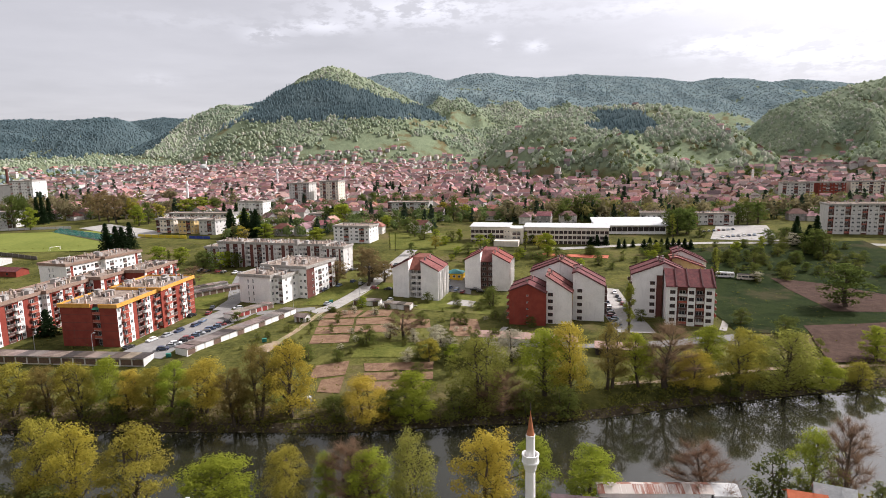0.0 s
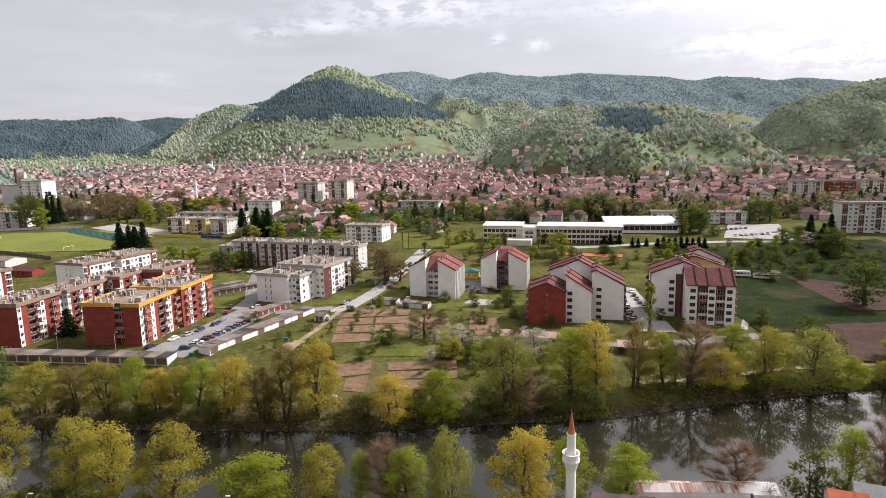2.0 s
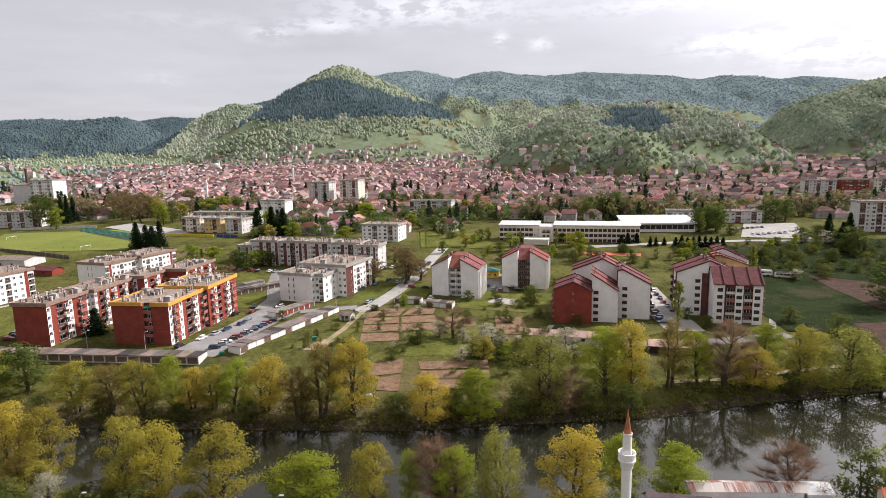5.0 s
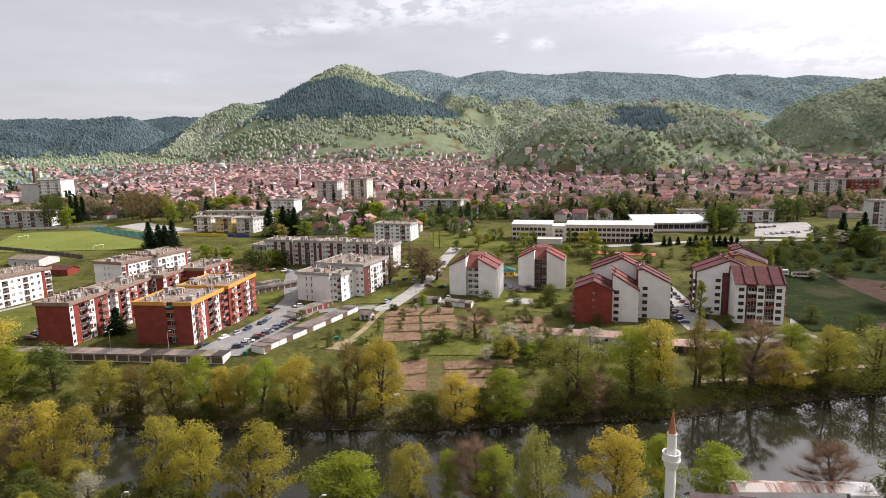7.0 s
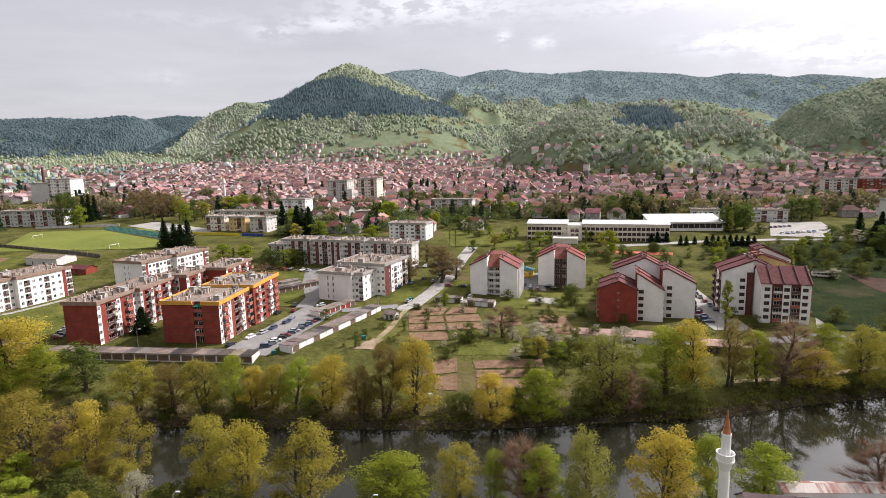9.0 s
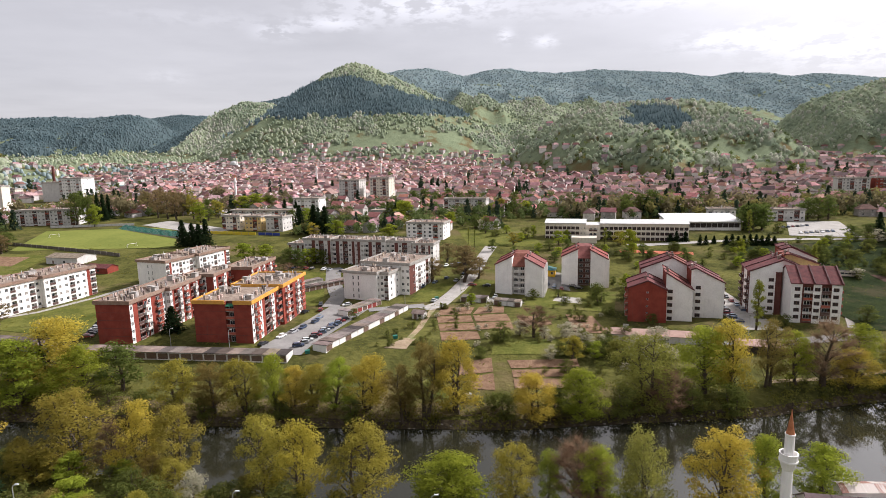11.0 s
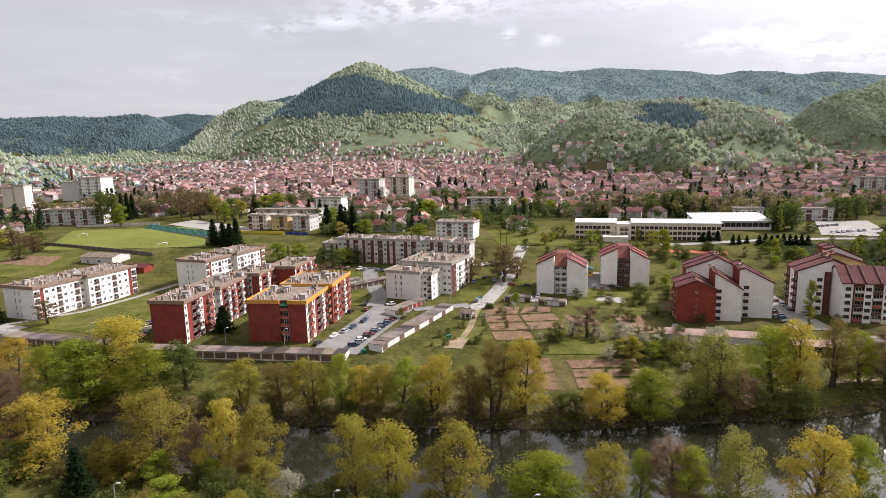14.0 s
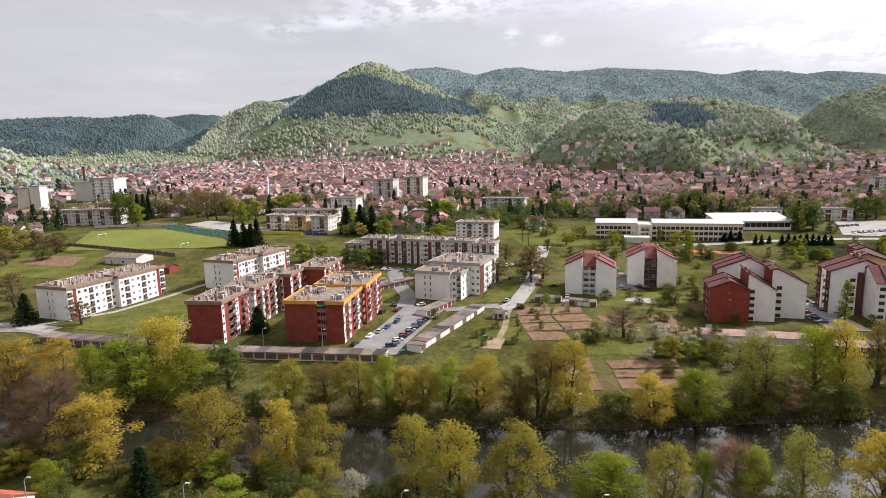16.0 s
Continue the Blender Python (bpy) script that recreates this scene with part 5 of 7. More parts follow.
def minaret(x, y, z, tip, r, label):
    """tip: height of the finial over z; r: radius of the shaft."""
    top = thing("minaret", pose(x, y, z), label, "minaret")
    b = tip - 11.0                      # floor of the gallery
    bm = bmesh.new()
    turned(bm, ((r * 1.35, 0), (r * 1.35, 5), (r * 1.05, 6.5), (r, 7), (r * 0.97, b - 2.0), (r * 1.15, b - 1.7), (r * 1.2, b - 1.4), (r * 1.55, b - 0.3)))
    part("shaft", bm, PLASTER, top)
    bm = bmesh.new()
    turned(bm, ((r * 1.5, b - 0.3), (r * 1.72, b - 0.3), (r * 1.72, b), (r * 1.62, b), (r * 1.62, b + 1.05), (r * 1.72, b + 1.05), (r * 1.72, b + 1.25), (r * 1.5, b + 1.25), (r * 1.5, b), (r * 0.8, b)))
    part("gallery", bm, PLASTER, top)
    bm = bmesh.new()
    turned(bm, ((r * 0.88, b), (r * 0.86, b + 4.4), (r * 0.92, b + 4.6), (r * 0.92, b + 4.9)))
    part("upper_shaft", bm, PLASTER, top)
    bm = bmesh.new()
    turned(bm, ((r * 0.80, b + 4.905), (r * 0.62, b + 5.6), (r * 0.36, b + 7.2), (0.10, b + 8.7), (0.05, b + 9.6)))
    part("cone", bm, COPPER, top, "weathered copper cone")
    bm = bmesh.new()
    turned(bm, ((0.04, b + 9.4), (0.18, b + 9.75), (0.04, b + 9.95), (0.13, b + 10.2), (0.04, b + 10.4), (0.09, b + 10.6), (0.03, b + 10.75), (0.02, b + 11.0)), 8)
    part("finial", bm, DARK, top)
    bm = bmesh.new()
    box(bm, -0.3, 0.3, r * 0.7, r * 0.88 + 0.03, b + 0.1, b + 1.9)
    part("door", bm, DARK, top)
    for k in range(4):
        bm = bmesh.new()
        box(bm, -0.12, 0.12, r * 0.85, r * 1.03, b - 4.5 - 4 * k, b - 3.9 - 4 * k)
        part("slit_window", bm, DARK, top)
    return top


minaret(11.9, 102.0, -5.2, 27.1, 0.92, "slender white minaret with copper cone by the river")
for x, y, tip, lab in ((-312, 700, 33, "far white minaret above the old town roofs"), (-262, 900, 34, "distant pale minaret among red roofs"), (-545, 1330, 30, "distant white minaret beside a domed mosque"),
                       (-175, 990, 32, "distant slim minaret among houses"), (420, 830, 28, "distant white minaret under the hill")):
    minaret(x, y, ground_z(x, y), tip, 1.3, lab)
mosque = thing("mosque", pose(-554, 1336, ground_z(-554, 1336)), "distant white mosque with a pale dome", "mosque")
bm = bmesh.new()
box(bm, -9, 9, -9, 9, -3, 8)
part("wall", bm, PLASTER, mosque)
bm = bmesh.new()
turned(bm, ((8.5, 8), (8.5, 10), (7.5, 13), (5.2, 15.6), (2.5, 17), (0.2, 17.5)))
part("dome", bm, WHITEROOF, mosque)
stack = thing("factory_chimney", pose(-600, 800, ground_z(-600, 800)), "tall brown brick factory chimney", "chimney")
bm = bmesh.new()
turned(bm, ((2.2, -2), (1.5, 40), (1.7, 40.5), (1.7, 42)))
part("shaft", bm, BROWN, stack)

# ---- football ground ----
for x, y, a in ((-360, 447, 68), (-271, 397, 68)):
    gl = thing("goal", pose(x, y, ground_z(x, y) + 0.12, 0, 0, a), "white football goal with a thin frame", "goal", "goals of the pitch")
    for nm, p, q in (("post", (-3.66, 0, 0), (-3.66, 0, 2.44)), ("post", (3.66, 0, 0), (3.66, 0, 2.44)), ("crossbar", (-3.66, 0, 2.44), (3.66, 0, 2.44)), ("stay", (-3.66, 0, 2.44), (-3.66, 2, 0)), ("stay", (3.66, 0, 2.44), (3.66, 2, 0))):
        bm = bmesh.new()
        tube(bm, (p, q), (0.12, 0.12), 6)
        part(nm, bm, WHITE, gl)
std = thing("grandstand", pose(-333, 486, ground_z(-310, 470), 0, 0, -36), "open stand with rows of green seats", "stand")
SEAT = surface("green_seats", (0.02, 0.13, 0.10), (0.05, 0.20, 0.15), 0.4, 0.7)
for k in range(6):
    bm = bmesh.new()
    box(bm, 0, 104, k * 1.1, k * 1.1 + 1.1, -1.5, 0.5 + 0.45 * k)
    st = part("step", bm, CONCRETE, std)
    bm = bmesh.new()
    for j in range(52):
        box(bm, 0.3 + 2 * j, 1.9 + 2 * j, k * 1.1 + 0.3, k * 1.1 + 0.85, 0.5 + 0.45 * k, 0.9 + 0.45 * k)
    part("seating", bm, SEAT, st)
drape("terrace", ((-322, 505), (-240, 446), (-228, 470), (-310, 530)), PALE, "pale gravel bank behind the stand", "terrace", 0.3)


def wall_line(name, a, b2, h, mat, label, thick=0.3):
    """A free wall along the land in panels with posts."""
    a, b2 = Vector(a), Vector(b2)
    n = max(1, int((b2 - a).length / 6))
    d = (b2 - a).normalized()
    top = thing(name, pose(a.x, a.y, ground_z(a.x, a.y), 0, 0, math.degrees(math.atan2(d.y, d.x))), label, "wall")
    L_ = (b2 - a).length / n
    for k in range(n):
        p = a + d * L_ * (k + 0.5)
        z = ground_z(p.x, p.y) - ground_z(a.x, a.y)
        bm = bmesh.new()
        box(bm, k * L_ + 0.15, (k + 1) * L_ - 0.15, -thick / 2, thick / 2, z - 0.8, z + h)
        part("panel", bm, mat, top)
        bm = bmesh.new()
        box(bm, k * L_ - 0.15, k * L_ + 0.15, -thick / 2 - 0.04, thick / 2 + 0.04, z - 0.8, z + h + 0.1)
        part("post", bm, CONCRETE, top)


wall_line("perimeter_wall", (-392, 424), (-262, 366), 2.2, surface("dark_wall", (0.10, 0.085, 0.07), (0.16, 0.14, 0.115), 0.4, 0.9), "dark weathered wall round the football ground")
wall_line("perimeter_wall", (-400, 500), (-330, 507), 2.0, GREYW, "pale concrete wall behind the pitch")
wall_line("advert_wall", (-243, 452), (-200, 440), 2.2, surface("yellow_board", (0.55, 0.42, 0.03), (0.62, 0.48, 0.05), 0.3, 0.7), "long yellow boarding beside the stadium")
wall_line("advert_wall", (-198, 440), (-180, 435), 2.0, surface("blue_board", (0.03, 0.05, 0.22), (0.05, 0.07, 0.28), 0.3, 0.7), "blue boarding beside the stadium")

# ---- street lamps, poles and small clutter ----
LAMPGREY = surface("lamp_steel", (0.35, 0.36, 0.36), (0.45, 0.45, 0.45), 1, 0.5, metal=0.4, bump=0)
for x, y, tip in ((-163, 104, 12.4), (-131.7, 104, 11.1), (-89.5, 104, 9.4), (-52, 103, 9.0), (-128, 201, 7), (-150, 203, 7), (-70, 250, 8), (-46, 280, 8), (-40, 305, 8), (60, 215, 7), (-205, 212, 7)):
    z = ground_z(x, y)
    lp = thing("street_lamp", pose(x, y, z), "grey steel street lamp with a curved arm", "street lamp", "street lamps")
    bm = bmesh.new()
    tube(bm, ((0, 0, -0.4), (0, 0, tip - 0.8), (0.15, 0, tip - 0.3), (0.7, 0, tip)), (0.11, 0.08, 0.07, 0.05), 8)
    part("pole", bm, LAMPGREY, lp)
    bm = bmesh.new()
    box(bm, 0.55, 1.35, -0.16, 0.16, tip - 0.06, tip + 0.12)
    part("lamp_head", bm, WHITEROOF, lp)
tank = thing("water_tank", pose(-44, 166, ground_z(-44, 166), 0, 0, 30), "white plastic tank in a dark cage", "tank")
bm = bmesh.new()
box(bm, -0.9, 0.9, -0.8, 0.8, 0.1, 2.2)
bmesh.ops.bevel(bm, geom=bm.edges[:], offset=0.2, segments=2, affect="EDGES")
part("tank", bm, WHITEROOF, tank)
for xx in (-0.95, 0.0, 0.95):
    bm = bmesh.new()
    tube(bm, ((xx, -0.9, 0), (xx, -0.9, 2.3), (xx, 0.9, 2.3), (xx, 0.9, 0)), (0.05, 0.05, 0.05, 0.05), 5)
    part("cage_bar", bm, DARK, tank)
rnd = random.Random(3)
for k in range(7):
    x, y = -36 + rnd.uniform(-9, 11), 157.5 + rnd.uniform(-0.5, 2.5)
    lg = new("driftwood_log")
    lg.matrix_world = pose(x, y, ground_z(x, y), 0, 0, rnd.uniform(0, 180))
    bm = bmesh.new()
    pts = [Vector((t * 1.2 - 2.4, rnd.gauss(0, 0.25), 0.25 + rnd.uniform(0, 0.5))) for t in range(5)]
    tube(bm, pts, (0.2, 0.18, 0.15, 0.1, 0.05), 6)
    part("trunk", bm, BARK, lg)
    for _ in range(4):
        bm = bmesh.new()
        p = pts[rnd.randrange(1, 4)]
        tube(bm, (p, p + Vector((rnd.gauss(0, 0.6), rnd.gauss(0, 0.6), rnd.uniform(0.3, 1.1)))), (0.05, 0.015), 4)
        part("branch", bm, BARK, lg)
    tagged(lg, "grey driftwood log lying on the bank", "log", "driftwood")
for x, y, c in ((-70, 209, "green"), (-99, 196, "green"), (-57, 266, "green")):
    bn_ = thing("waste_container", pose(x, y, ground_z(x, y) + 0.1, 0, 0, 20), "dark green waste container at the roadside", "waste bin")
    bm = bmesh.new()
    box(bm, -0.8, 0.8, -0.55, 0.55, 0.15, 1.2)
    part("body", bm, SEAT, bn_)
    bm = bmesh.new()
    box(bm, -0.85, 0.85, -0.6, 0.6, 1.2, 1.35)
    part("lid", bm, SEAT, bn_)

# kind, x, y, height, width of the crown
NEAR_BANK = (
    ('olive', -87.5, 116, 19.6, 13.8),
    ('yellow', -79.6, 114, 19, 12.4),
    ('olive', -67.1, 113, 19.4, 15.4),
    ('green', -48.2, 112, 13.8, 17.1),
    ('olive', -36.3, 114, 15.8, 11.7),
    ('green', -28.6, 115, 13.9, 6.8),
    ('green', -18.7, 114, 14.9, 11.3),
    ('willow', -10.1, 112, 18.3, 11),
    ('yellow', 4.5, 111, 18.2, 14.5),
    ('green', 14.8, 114, 16.8, 10.5),
    ('green', 25.3, 113, 14, 12.3),
    ('bare', 47.7, 112, 15.7, 14),
    ('bush', 62.8, 114, 12.1, 9.3),
    ('green', 71.6, 116, 16.5, 10.7),
    ('bare', 76.3, 113, 20.4, 11.1),
    ('bare', -180.2, 134, 25.1, 21.1),
    ('yellow', -167, 130, 18.9, 17.8),
    ('olive', -137.5, 131, 21.4, 20.7),
    ('yellow', -120.1, 127, 20.8, 12.1),
)
NEAR_BANK_2 = (
    ('olive', -111.4, 126, 20.7, 12),
    ('spruce', -144.5, 112, 14.3, 7.6),
    ('blossom', -99.8, 110, 10.5, 7.2),
    ('olive', -182, 126, 7.5, 12),
    ('bare', -127, 127, 15.2, 8.1),
    ('bush', -92.5, 110, 8.1, 8.4),
    ('olive', -143.4, 124, 7.3, 11.9),
    ('olive', -109.4, 118, 8.6, 11.4),
    ('sparse', -158.2, 124, 5, 10.6),
    ('bush', -119.4, 118, 5.7, 10.2),
    ('bare', -22.5, 113, 16.7, 13.5),
)
FAR_BANK = (
    ('olive', -129.1, 164, 16.3, 13.4),
    ('sparse', -118.1, 162.5, 16.2, 14.1),
    ('olive', -108.6, 161.7, 17.3, 13.2),
    ('green', -100.2, 162.8, 17.5, 10),
    ('yellow', -95.1, 164, 12.9, 11.7),
    ('olive', -89.1, 163.6, 13.7, 11.7),
    ('green', -82.6, 162.2, 15.8, 11.6),
    ('yellow', -72.9, 161.6, 16.8, 14),
    ('sparse', -62.7, 158.1, 16.5, 12.1),
    ('sparse', -55.9, 159.1, 23.1, 13.8),
    ('yellow', -48.2, 160.2, 21.6, 15.5),
    ('yellow', -26.0, 156.5, 14.3, 13.6),
    ('green', -12.8, 157.3, 15.1, 14.5),
    ('willow', 6.5, 163.7, 20.9, 18.3),
    ('bare', 11.9, 160.4, 13.9, 14.7),
    ('green', 25.3, 169.6, 20, 18.9),
    ('yellow', 32.6, 169.8, 22.6, 14.6),
    ('sparse', 46.0, 172.9, 22.1, 13.1),
    ('green', 54.6, 175, 17.4, 11.5),
)
FAR_BANK_2 = (
    ('bare', 62.6, 174.5, 21.9, 18.5),
    ('yellow', 70.5, 172.9, 13, 16.6),
    ('green', 79.5, 185.5, 14.5, 13),
    ('olive', 85.5, 174, 19.6, 16.7),
    ('willow', 100, 175.4, 19.2, 21.3),
    ('green', 111.3, 176.9, 10.4, 17.8),
    ('bush', 29.8, 160.7, 8.9, 14.8),
    ('olive', 124.5, 178.5, 9.2, 12.6),
    ('bush', -19.7, 160.4, 7.6, 9.8),
    ('bush', -33.7, 158, 7.5, 9.7),
    ('bush', -77, 158.8, 6.4, 9.7),
    ('bush', -0.6, 159, 9.2, 14.6),
    ('bush', 18.7, 160.9, 7.6, 9.8),
    ('bush', 81.5, 172.6, 7.2, 10.5),
)
FAR_BANK_WEST = (
    ('orange', -218.5, 172.8, 19.9, 17.5),
    ('orange', -205.4, 173.9, 18.6, 15.8),
    ('green', -194.1, 172, 17.5, 12.2),
    ('green', -179.2, 167.9, 21.2, 22.1),
    ('yellow', -173.5, 176.1, 23.8, 24.9),
    ('green', -162.1, 169.1, 17.5, 18.9),
    ('lime', -152.1, 175.3, 15.8, 14.2),
    ('bush', -140, 163.8, 7.1, 11.7),
    ('bush', -120.9, 161.4, 6.6, 11.5),
    ('bush', -97.5, 159.7, 6.4, 9.8),
    ('bare', -218.5, 169.1, 14.7, 18.9),
)
GARDENS = (
    ('bare', -19.3, 210.5, 12.3, 14.6),
    ('blossom', -24.6, 211.9, 6, 8.4),
    ('blossom', -5.8, 203, 7.2, 9.1),
    ('bush', -50.1, 191.6, 5.5, 11.5),
    ('bush', -31.7, 203.3, 7.6, 12.1),
    ('bush', -39.5, 190.9, 4.3, 10.5),
    ('olive', -9.4, 190.6, 7.8, 11.4),
    ('green', -1.9, 190.6, 5.9, 13.4),
    ('willow', 5.6, 190.5, 7.8, 17.2),
    ('bush', 1.8, 234.7, 4.7, 11.6),
    ('bush', 1.1, 261.1, 5.2, 15.3),
    ('bush', 16.5, 263, 9.2, 12.9),
    ('bush', -14.1, 232.2, 5.8, 9.2),
    ('blossom', 17.8, 190, 11.6, 8.6),
    ('green', -41.6, 257.3, 5.2, 6.3),
    ('poplar', 65.8, 221.3, 19.9, 10.9),
    ('poplar', 134.3, 301.5, 18.3, 10.3),
    ('bush', 112.7, 230.3, 6.9, 13.6),
    ('bush', 120.6, 212.6, 8.6, 12.7),
)
GARDENS_2 = (
    ('lime', 168.5, 252.5, 19.9, 26),
    ('spruce', -158.3, 221.9, 10.6, 8.8),
    ('bush', 83.3, 335.7, 5.9, 19.5),
    ('bush', 30, 231.3, 4.7, 9.1),
    ('blossom', 155.4, 300.3, 5.9, 8.8),
    ('bare', -136.7, 305.6, 10.6, 11.9),
    ('budding', -53.4, 339.2, 11.6, 29.6),
    ('budding', -42.6, 304.6, 15, 16.3),
    ('budding', -36.6, 304, 12, 14.8),
    ('green', 140, 193.4, 11.8, 11.6),
    ('budding', -238.9, 235.8, 11, 10.5),
    ('budding', -291.6, 265.6, 17.8, 15.6),
    ('spruce', -263.9, 237.2, 13.6, 9.3),
    ('bush', -89.7, 236.9, 4.8, 8.2),
    ('budding', -60.5, 299.4, 13.4, 17.5),
    ('budding', -43.2, 297.9, 20.6, 17.4),
    ('bush', 17.1, 272.8, 8.1, 18.7),
    ('olive', -12.9, 279.3, 6.9, 8.2),
    ('blossom', -7.7, 211, 6.4, 11.5),
)
GARDENS_3 = (
    ('blossom', -2.4, 200.2, 5.1, 10),
    ('blossom', 12.7, 188.9, 7.7, 8.5),
    ('green', 57.9, 359.7, 13.9, 12.2),
    ('budding', -382.9, 403.1, 14.1, 31.2),
    ('olive', -383.8, 383.1, 19.2, 33.4),
    ('budding', -350, 379.6, 13.3, 22),
)
PARK = (
    ('spruce', -235.8, 397.8, 18.2, 10),
    ('spruce', -228.6, 396.7, 16.2, 10),
    ('spruce', -220.7, 400.1, 18.3, 10.1),
    ('spruce', -222.7, 393.7, 15.7, 10.7),
    ('green', -174.8, 347.6, 11.9, 16.9),
    ('green', -163.8, 349.5, 10.3, 16.9),
    ('poplar', -168.4, 344.7, 10.2, 5.3),
    ('poplar', -40.2, 373.1, 12.7, 2.9),
    ('poplar', -36.6, 372.7, 12, 2.9),
    ('poplar', 46.4, 375.7, 10.9, 8),
    ('olive', 55.4, 375.2, 9.1, 10.9),
    ('green', 17.6, 378.4, 9.2, 11),
    ('poplar', 151.3, 405.9, 16.4, 9.8),
    ('lime', 165.6, 417.5, 18, 16.1),
    ('spruce', 104.9, 372.2, 6.5, 3.6),
    ('spruce', 108.4, 372, 6.1, 3.6),
    ('spruce', 114.4, 374.3, 5.1, 3.6),
    ('bush', 128, 362, 6.3, 14),
    ('bush', 121.3, 362.7, 5.6, 14.1),
)
PARK_2 = (
    ('lime', 202.8, 379.2, 9.2, 11),
    ('spruce', 218.1, 377.6, 12.7, 8),
    ('spruce', 217.9, 362.2, 14.7, 9.1),
    ('lime', 213.4, 348.9, 15.2, 20.3),
    ('bush', 215.9, 342.3, 13.3, 16.6),
    ('olive', -11.6, 379.6, 8.1, 12.9),
    ('bush', -0.5, 399.5, 8.5, 11.6),
    ('bush', -20.3, 413.1, 8, 12),
    ('bush', 9.9, 364.9, 7.1, 12.4),
    ('bush', 65.3, 342.8, 5.7, 16.6),
    ('bush', 51.3, 338, 6.6, 13.1),
    ('bush', 166.4, 348.1, 5.1, 20.2),
    ('bush', 173.3, 329.4, 7.1, 16),
    ('bush', 169.9, 404.1, 7.8, 15.6),
    ('spruce', -166.8, 442.5, 21.5, 12),
    ('spruce', -155.7, 441.5, 22.3, 12.5),
    ('spruce', -146.9, 440.5, 21, 13),
    ('green', -136.2, 426.6, 12.4, 18.5),
    ('yellow', -153.4, 428.5, 10.4, 16.5),
)
PARK_3 = (
    ('green', -95.3, 409.6, 11.1, 13.9),
    ('green', -92.3, 492.7, 18, 21.4),
    ('spruce', -99.5, 493.4, 16.6, 6.7),
)
